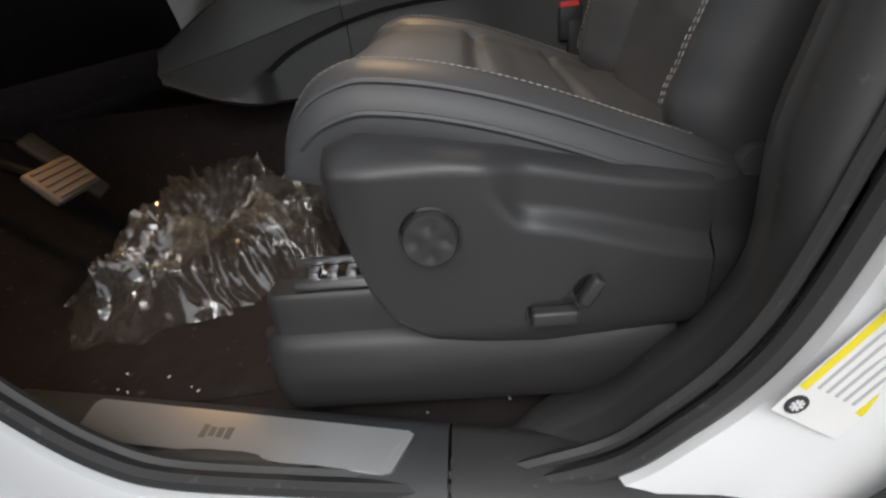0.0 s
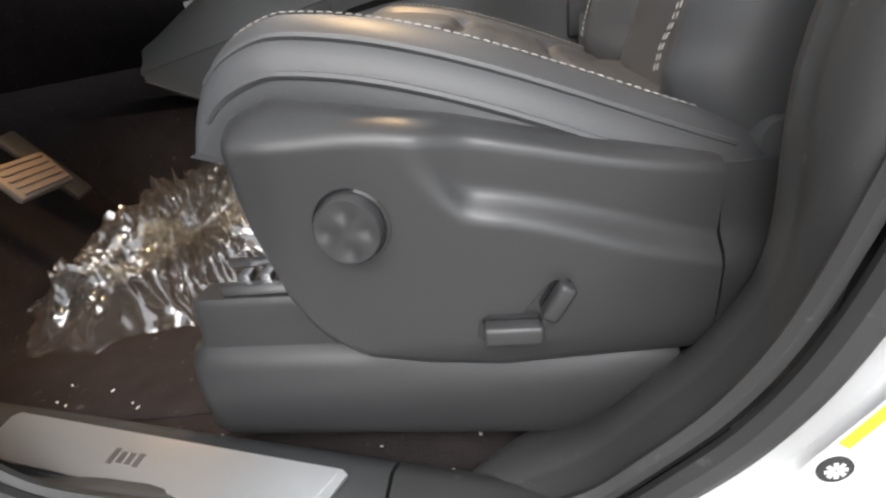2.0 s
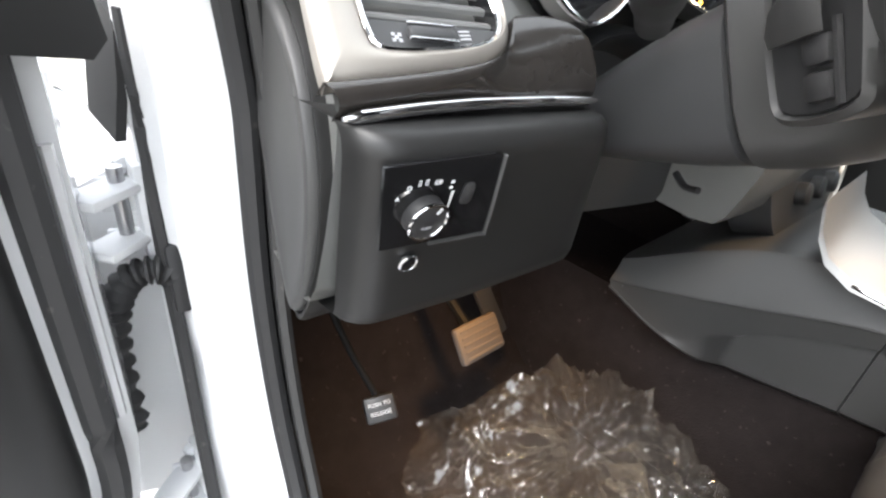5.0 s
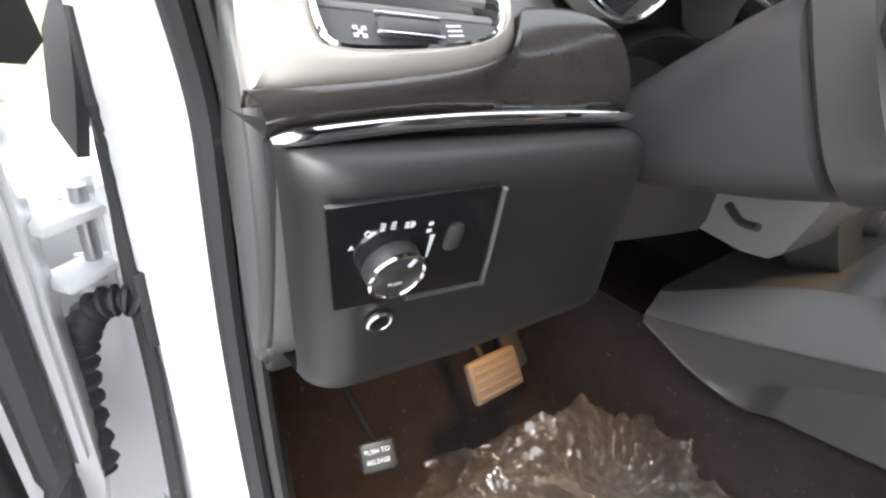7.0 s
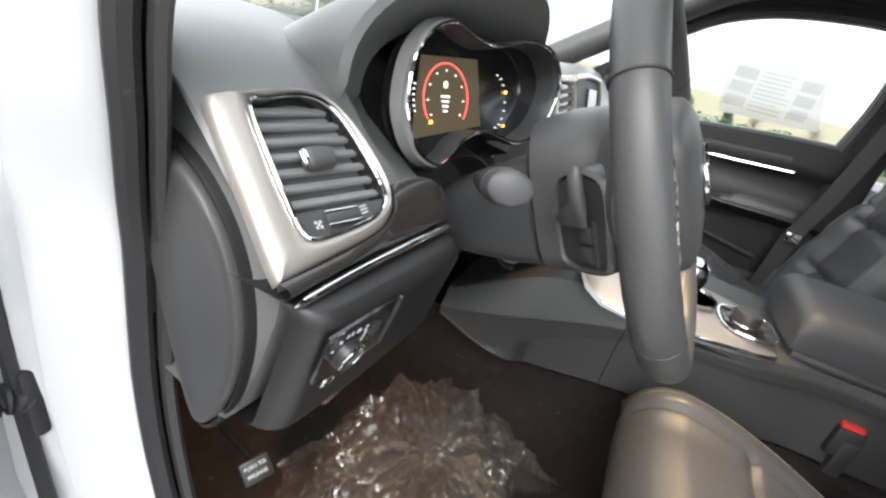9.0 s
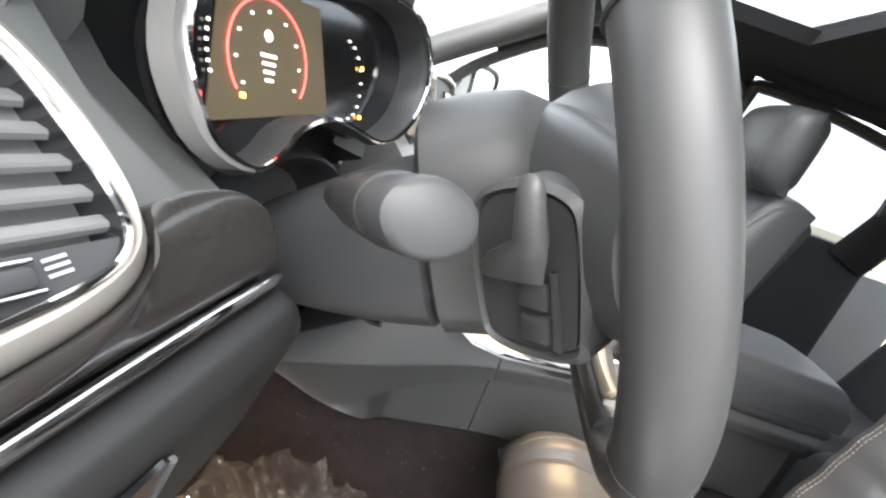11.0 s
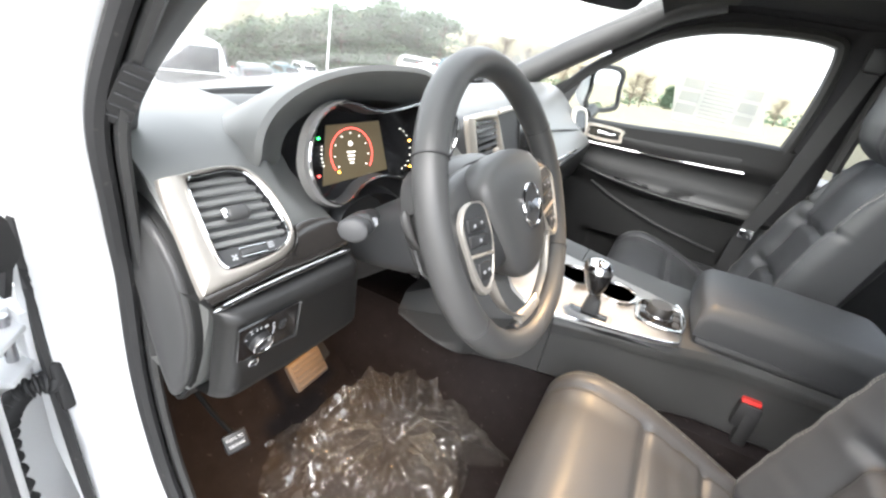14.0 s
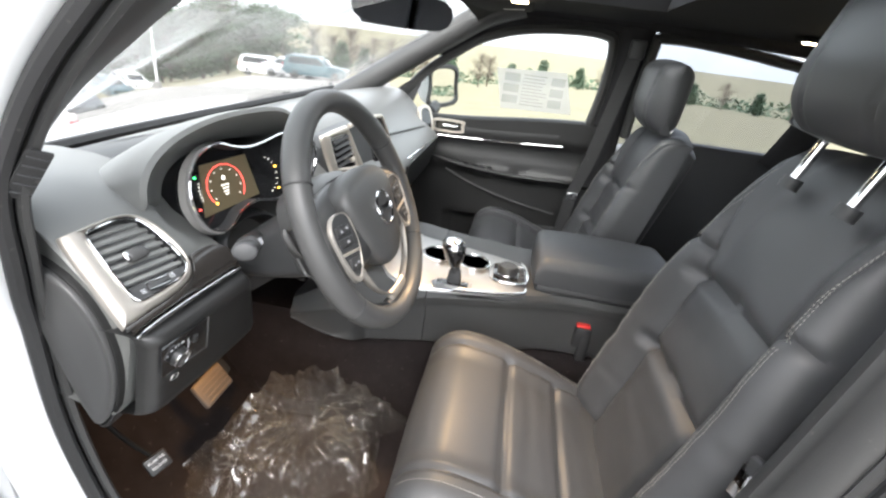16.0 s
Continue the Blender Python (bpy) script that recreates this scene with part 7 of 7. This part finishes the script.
# tyre label on the rear post
lb = empty("tyre_label", (0.43, -0.78, 0.60), "white tyre pressure label with yellow bars on the door post", "label")
t_ = V(0.563, 0, 0.827).normalized()
mlb = frame_of((0.4375, -0.7795, 0.5997), (0.05, -1, 0.05), V(-t_.z, 0, t_.x))
part("label_paper", slab(mlb, [(-0.022, -0.034), (0.075, -0.034), (0.075, 0.024), (-0.022, 0.024)], 0.0006), PAPER, lb, "white label paper")
for yy in (0.0200, -0.0286):
    part("yellow_bar", slab(mlb @ Matrix.Translation((0, 0, 0.0007)), [(0.0, yy - 0.0030), (0.073, yy - 0.0030), (0.073, yy + 0.0030), (0.0, yy + 0.0030)], 0.0003), YELLOW, lb, "yellow heading bar")
tx = bmesh.new()
for i in range(5):
    slab(mlb @ Matrix.Translation((0, 0, 0.0007)), [(0.004, 0.010 - i * 0.0075), (0.02 + rq.uniform(0, 0.05), 0.010 - i * 0.0075), (0.02 + rq.uniform(0, 0.05), 0.0125 - i * 0.0075), (0.004, 0.0125 - i * 0.0075)], 0.0002, tx)
split("print_bar", tx, GREYINK, lb)
part("tyre_icon", disc(mlb @ Matrix.Translation((-0.0113, 0.0135, 0.0009)), [(0.0075, 0), (0.0075, 0.0005), (0.0050, 0.0007)], 28), RUBBER, lb, "black tyre picture")
sp_ = bmesh.new()
for i in range(8):
    slab(mlb @ Matrix.Translation((-0.0113, 0.0135, 0.0018)) @ pose(0, 0, 0, 0, 0, 45 * i), [(0.0007, -0.0006), (0.0046, -0.0010), (0.0046, 0.0010), (0.0007, 0.0006)], 0.0002, sp_)
split("tyre_spoke", sp_, WHITEINK, lb)

# ---- the lot outside ----
def fall(az):
    return lerp(az, [(-180, 0.10), (-120, 0.20), (-78, 0.265), (-66, 0.26), (-51, 0.19), (-45, 0.16), (-40, 0.133), (-36, 0.125), (-30, 0.095), (-24, 0.084), (-10, 0.080), (-4, 0.077), (2, 0.058), (20, 0.055), (90, 0.06), (180, 0.10)])
def ground_z(x, y):
    dx, dy = x - 0.28, y + 1.04
    d = math.hypot(dx, dy)
    return -fall(math.degrees(math.atan2(dx, dy))) * (max(0.0, min(d, 130) - 3.5))
bm = bmesh.new()
radii = [0.0, 1.5, 3.5, 6, 9, 13, 18, 25, 35, 50, 70, 100, 130, 200, 400, 900]
NA = 72
gr = [[bm.verts.new((0.28 + r * math.sin(2 * math.pi * k / NA), -1.04 + r * math.cos(2 * math.pi * k / NA), 0)) for k in range(NA)] for r in radii[1:]]
mid_ = bm.verts.new((0.28, -1.04, 0))
for k in range(NA):
    bm.faces.new((mid_, gr[0][(k + 1) % NA], gr[0][k]))
for i in range(len(gr) - 1):
    for k in range(NA):
        f = bm.faces.new((gr[i][k], gr[i][(k + 1) % NA], gr[i + 1][(k + 1) % NA], gr[i + 1][k]))
        az = ((k + 0.5) * 360 / NA + 180) % 360 - 180
        f.material_index = 1 if (-14 < az < 110 and radii[i + 1] >= 3.4) or (radii[i + 1] >= 49) else 0
for v in bm.verts:
    v.co.z = ground_z(v.co.x, v.co.y)
me = bpy.data.meshes.new("ground")
bmesh.ops.recalc_face_normals(bm, faces=bm.faces)
bm.to_mesh(me)
bm.free()
me.shade_smooth()
me.materials.append(ASPHALT)
me.materials.append(GRASS)
ground.data = me


def spot(az, d):
    az = math.radians(az + 1.6)
    x, y = 0.28 + d * math.sin(az), -1.04 + d * math.cos(az)
    return V(x, y, ground_z(x, y))


CARGLASS = mat("dark_car_glass", (0.03, 0.035, 0.04), 0.08, coat=0.3)
TYRE = mat("tyre_rubber", (0.03, 0.03, 0.03), 0.8)
REDLAMP = mat("red_lamp_lens", (0.5, 0.02, 0.02), 0.2)
def vehicle(name, label, paint, L, Wd, H_, kind, at, heading):
    """A parked vehicle, its front along its own +x."""
    car = empty(name, (0, 0, 0), label, "car" if kind != "pickup" else "pickup truck", "parked vehicles")
    h0 = 0.30
    if kind == "pickup":
        prof = [(-L / 2, 0.55), (-L / 2, 1.12), (-L * 0.05, 1.12), (-L * 0.04, H_ - 0.08), (0.0, H_), (L * 0.13, H_), (L * 0.23, 1.18), (L * 0.46, 1.08), (L / 2, 0.95), (L / 2, 0.5)]
    elif kind == "suv":
        prof = [(-L / 2, 0.5), (-L / 2, 1.0), (-L * 0.46, H_ - 0.1), (-L * 0.40, H_), (L * 0.05, H_), (L * 0.20, 1.05), (L * 0.45, 0.95), (L / 2, 0.8), (L / 2, 0.45)]
    else:
        prof = [(-L / 2, 0.45), (-L / 2, 0.92), (-L * 0.34, 0.98), (-L * 0.20, H_), (L * 0.04, H_), (L * 0.22, 0.95), (L * 0.45, 0.82), (L / 2, 0.7), (L / 2, 0.4)]
    prof = prof + [(L / 2 - 0.15, h0), (-L / 2 + 0.15, h0)]
    rings = []
    for yy, k in ((-Wd / 2, 0.90), (-Wd / 2 + 0.02, 0.96), (-Wd * 0.38, 1.0), (0, 1.01), (Wd * 0.38, 1.0), (Wd / 2 - 0.02, 0.96), (Wd / 2, 0.90)):
        rings.append([V(x * (0.985 if abs(yy) > Wd * 0.45 else 1), yy * (1 if z < 1.0 else 1 - 0.22 * (z - 1.0)), h0 + (z - h0) * (k if z > 0.6 else 1)) for x, z in prof])
    part("body", skin(rings), paint, car, "painted body")
    zt, zb = H_ - 0.12, (1.18 if kind == "pickup" else 0.98)
    fx, bx = {"pickup": (0.16, -0.035), "suv": (0.14, -0.45), "sedan": (0.14, -0.29)}[kind]
    for s in (-1, 1):
        part("side_window", slab(frame_of((0, s * Wd * 0.475, 0), (0, -1, 0), (0, 0, 1)), [(L * bx + 0.1, zb), (L * fx + 0.12, zb), (L * (fx - 0.10), zt), (L * bx + 0.35, zt)], 0.02), CARGLASS, car)
    xb = {"pickup": -0.045, "suv": -0.475, "sedan": -0.27}[kind] * L
    part("rear_window", rbox((0.05, Wd * 0.72, zt - zb), (xb, 0, (zt + zb) / 2), 0.01, (0, 14 if kind != "pickup" else 2, 0)), CARGLASS, car)
    part("windshield", rbox((0.05, Wd * 0.74, (zt - zb) * 1.25), (L * (fx + 0.03), 0, (zt + zb) / 2), 0.01, (0, -42, 0)), CARGLASS, car)
    for sx in (-0.32, 0.32):
        for s in (-1, 1):
            mw_ = frame_of((L * sx, s * (Wd / 2 - 0.10), 0.36), (0, s, 0))
            wh = part("wheel", disc(mw_, [(0.36, -0.1), (0.37, 0.0), (0.36, 0.09), (0.24, 0.10)], 22), TYRE, car, "black tyre")
            part("rim", disc(mw_, [(0.24, 0.085), (0.20, 0.075), (0.06, 0.10), (0.0, 0.10)], 18), STEEL, wh, "alloy rim")
    for s in (-1, 1):
        part("tail_lamp", rbox((0.06, 0.16, 0.30 if kind != "sedan" else 0.14), (-L / 2 + (-0.03 if kind == "pickup" else 0.01), s * (Wd / 2 - 0.075), 0.95 if kind == "pickup" else 0.88), 0.02), REDLAMP, car, "red tail lamp")
        part("headlamp", rbox((0.08, 0.30, 0.14), (L / 2 - 0.04, s * (Wd / 2 - 0.2), 0.72), 0.03), CARGLASS, car)
    part("bumper", rbox((0.16, Wd * 0.96, 0.20), (-L / 2 - 0.02, 0, 0.52), 0.04), STEEL if kind == "pickup" else paint, car, "rear bumper")
    if kind == "pickup":
        part("load_bed", rbox((L * 0.42, Wd * 0.80, 0.02), (-L * 0.27, 0, 1.135), 0.005), TYRE, car, "dark load bed")
        for s in (-1, 1):
            part("bed_side", rbox((L * 0.455, 0.09, 0.62), (-L * 0.272, s * (Wd / 2 - 0.06), 0.93), 0.03), paint, car, "painted side of the load bed")
            part("bed_cap", rbox((L * 0.445, 0.07, 0.02), (-L * 0.272, s * (Wd / 2 - 0.06), 1.248), 0.008), TYRE, car)
            part("wheel_arch", disc(frame_of((-L * 0.32, s * (Wd / 2 - 0.02), 0.40), (0, s, 0)), [(0.46, -0.1), (0.46, 0.012), (0.0, 0.012)], 24), TYRE, car, "dark wheel arch")
        part("tailgate", rbox((0.07, Wd * 0.80, 0.52), (-L / 2 - 0.005, 0, 0.975), 0.02), paint, car, "painted tailgate")
        part("gate_latch", rbox((0.02, 0.18, 0.07), (-L / 2 - 0.045, 0, 1.12), 0.01), TYRE, car)
        part("underside_panel", rbox((0.10, Wd * 0.86, 0.16), (-L / 2 + 0.06, 0, 0.36), 0.03), TYRE, car, "dark underside panel")
    car.matrix_basis = Matrix.Translation(at) @ pose(0, 0, 0, 0, 0, heading)
    return car
WHITE2 = mat("white_car_paint", (0.72, 0.73, 0.74), 0.25, coat=0.6)
BLUE = mat("blue_car_paint", (0.02, 0.07, 0.33), 0.25, coat=0.6)
SILVER = mat("silver_car_paint", (0.42, 0.43, 0.45), 0.3, metal=0.6)
DARKGREY = mat("dark_grey_car_paint", (0.07, 0.08, 0.09), 0.3, coat=0.5)
TEAL = mat("dark_teal_car_paint", (0.04, 0.09, 0.11), 0.3, coat=0.5)
vehicle("pickup_truck", "white pickup truck parked on the lot", WHITE2, 5.6, 1.95, 1.88, "pickup", spot(-54.2, 14.0), 150)
vehicle("pickup_truck", "blue pickup truck with red tail lamps parked on the lot", BLUE, 5.6, 1.95, 1.85, "pickup", spot(-66.8, 15.5), 168)
vehicle("parked_car", "silver crossover parked beside the blue pickup", SILVER, 4.6, 1.85, 1.65, "suv", spot(-73.5, 24), 170)
vehicle("parked_car", "dark van parked beyond the blue pickup", DARKGREY, 4.7, 1.85, 1.7, "suv", spot(-64.0, 25), 165)
vehicle("parked_car", "dark grey sedan parked on the lot", DARKGREY, 4.7, 1.8, 1.45, "sedan", spot(-47.6, 28), -35)
vehicle("parked_car", "silver sedan parked on the lot", SILVER, 4.6, 1.8, 1.45, "sedan", spot(-50.2, 30), -35)
vehicle("parked_car", "dark teal crossover parked far across the lot", TEAL, 4.6, 1.85, 1.65, "suv", spot(-44.2, 54), -20)
vehicle("parked_car", "white crossover parked by the lamp post", WHITE2, 4.5, 1.8, 1.6, "suv", spot(-42.3, 57), -25)
vehicle("parked_car", "dark teal crossover parked far off", TEAL, 4.6, 1.85, 1.6, "suv", spot(-24.6, 39), 10)
vehicle("parked_car", "silver sedan parked far off", SILVER, 4.5, 1.8, 1.45, "sedan", spot(-27.2, 42), 15)
vehicle("parked_car", "white crossover parked far off", WHITE2, 4.5, 1.8, 1.6, "suv", spot(-29.6, 45), 5)
lp = spot(-40.2, 50)
lamp = empty("lamp_post", lp, "tall white lamp post on the lot", "lamp post")
part("post", tube([lp, lp + V(0, 0, 9)], lambda t: 0.13 - 0.05 * t, 12), WHITE2, lamp, "white post")
part("footing", disc(Matrix.Translation(lp), [(0.32, -0.3), (0.32, 0.55), (0.25, 0.6), (0, 0.6)], 16), ASPHALT, lamp, "concrete footing")
part("lamp_head", rbox((0.7, 0.3, 0.12), tuple(lp + V(0.3, 0, 9)), 0.03), STEEL, lamp)

# trees: trunk, limbs and clumped needles
BARK = mat("bark", (0.10, 0.08, 0.06), 0.9)
# Both needle greens are lightened to put distance haze into the colour.
PINE = mat("pine_needles", (0.075, 0.115, 0.072), 0.85, var=0.5, vscale=0.7)
PINE2 = mat("hazed_pine_needles", (0.092, 0.135, 0.085), 0.85, var=0.5, vscale=0.7)
TWIG = mat("bare_twigs", (0.17, 0.14, 0.11), 0.9, var=0.3, vscale=0.6)
def tree(name, label, h, r, kind, seed, at=(0, 0, 0)):
    q = random.Random(seed)
    t = empty(name, at, label, "tree", "trees at the lot's edge")
    o = Vector(at)
    trunk = tube([o + V(0, 0, -0.4), o + V(q.uniform(-.1, .1), q.uniform(-.1, .1), h * 0.4), o + V(q.uniform(-.2, .2), q.uniform(-.2, .2), h * 0.95)], lambda s: 0.16 * (1.1 - s), 7)
    tips = []
    for i in range(46 if kind != "bare" else 60):
        s = q.uniform(0.08 if kind != "bare" else 0.18, 0.97)
        a = q.uniform(0, 2 * math.pi)
        if kind == "cone":
            reach = r * (1.05 - s) * q.uniform(0.6, 1.1)
        else:
            reach = r * math.sqrt(max(0.05, 1 - (1.7 * (s - 0.45)) ** 2)) * q.uniform(0.45, 1.1)
        b = o + V(0, 0, h * s)
        e = b + V(reach * math.cos(a), reach * math.sin(a), reach * (0.25 if kind != "bare" else 0.7))
        tube([b, b.lerp(e, 0.5) + V(0, 0, 0.1), e], lambda s_: 0.05 * (1.1 - s_), 4, bm=trunk)
        tips += [b.lerp(e, f) for f in ((0.45, 0.7, 0.9, 1.0) if kind != "bare" else (0.25, 0.5, 0.7, 0.85, 1.0))]
    part("trunk", trunk, BARK, t, "brown trunk with limbs")
    crown = bmesh.new()
    for p in tips:
        for k in range(11 if kind != "bare" else 8):
            c_ = p + V(q.gauss(0, 0.36), q.gauss(0, 0.36), q.gauss(0, 0.30))
            d1 = V(q.uniform(-1, 1), q.uniform(-1, 1), q.uniform(-0.5, 0.6)).normalized() * q.uniform(0.18, 0.42)
            d2 = V(q.uniform(-1, 1), q.uniform(-1, 1), q.uniform(-0.5, 0.6)).normalized() * (q.uniform(0.10, 0.22) if kind != "bare" else 0.025)
            vs = [crown.verts.new(c_ + d1), crown.verts.new(c_ + d2), crown.verts.new(c_ - d1 * 0.7), crown.verts.new(c_ - d2)]
            crown.faces.new(vs)
    part("crown", crown, {"cone": PINE, "round": PINE2, "bare": TWIG}[kind], t, "ragged crown", smooth=False, flip=False)
    return t
protos = [tree("pine_tree", "dense ragged green pine at the lot's edge", 7.6, 2.6, "round", 1, spot(-52, 88)),
          tree("pine_tree", "dense ragged green pine at the lot's edge", 8.6, 2.9, "round", 2, spot(-36, 86)),
          tree("pine_tree", "pointed dark green conifer", 4.0, 1.3, "cone", 3, spot(-10.3, 62)),
          tree("bare_tree", "bare brown winter tree", 6.5, 2.4, "bare", 4, spot(-21, 84))]
q = random.Random(11)
for i in range(30):
    az = -66 + i * 1.30 + q.uniform(-0.4, 0.4)
    d = q.uniform(82, 94)
    tall = lerp(az, [(-70, 0.72), (-50, 0.78), (-43, 0.78), (-40, 0.85), (-37, 0.96), (-33, 0.95), (-29, 0.85), (-24, 0.7)])
    o = copy_thing(protos[i % 2], Matrix.Translation(spot(az, d)) @ pose(0, 0, 0, 0, 0, q.uniform(0, 360)) @ Matrix.Diagonal((1.5, 1.5, 1.45 * tall * q.uniform(0.85, 1.05), 1)))
for az, d, k, s in ((-25, 90, 3, 1.0), (-23, 95, 3, 0.9), (-18.5, 92, 3, 0.9), (-16.5, 96, 3, 0.9), (-22, 78, 2, 1.0), (-19.5, 88, 2, 1.0), (-14, 95, 3, 0.8), (-12.5, 100, 3, 0.8), (-3, 85, 2, 0.8), (0.5, 90, 2, 0.9), (4.5, 92, 2, 0.8), (7, 95, 3, 0.6), (12, 95, 3, 0.6), (16, 95, 2, 0.8), (19, 95, 3, 0.6), (22, 95, 2, 0.8), (25, 95, 3, 0.6), (-6.5, 80, 3, 0.7), (-5.5, 84, 3, 0.7)):
    copy_thing(protos[k], Matrix.Translation(spot(az, d)) @ pose(0, 0, 0, 0, 0, q.uniform(0, 360)) @ Matrix.Diagonal((s, s, s, 1)))
# far woods along the horizon
bm = bmesh.new()
q = random.Random(5)
for i in range(9000):
    az = -100 + 200 * q.random()
    tall = lerp(az, [(-100, 6.0), (-30, 7.0), (-20, 4.0), (-8, 3.6), (100, 3.6)])
    c_ = spot(az, q.uniform(120, 135)) + V(0, 0, q.random() ** 1.4 * tall * (0.75 + 0.5 * noise.noise(V(az * 0.35, 0, 2))))
    d1 = V(q.uniform(-1, 1), q.uniform(-1, 1), q.uniform(-0.4, 0.8)) * 0.62
    d2 = V(q.uniform(-1, 1), q.uniform(-1, 1), q.uniform(-0.3, 0.9)) * 0.42
    bm.faces.new([bm.verts.new(c_ + d1), bm.verts.new(c_ + d2), bm.verts.new(c_ - d1), bm.verts.new(c_ - d2)])
wood = part("far_woods", bm, PINE2, smooth=False, flip=False)
tagged(wood, "hazy line of far woods along the horizon", "woods", kind="stuff")
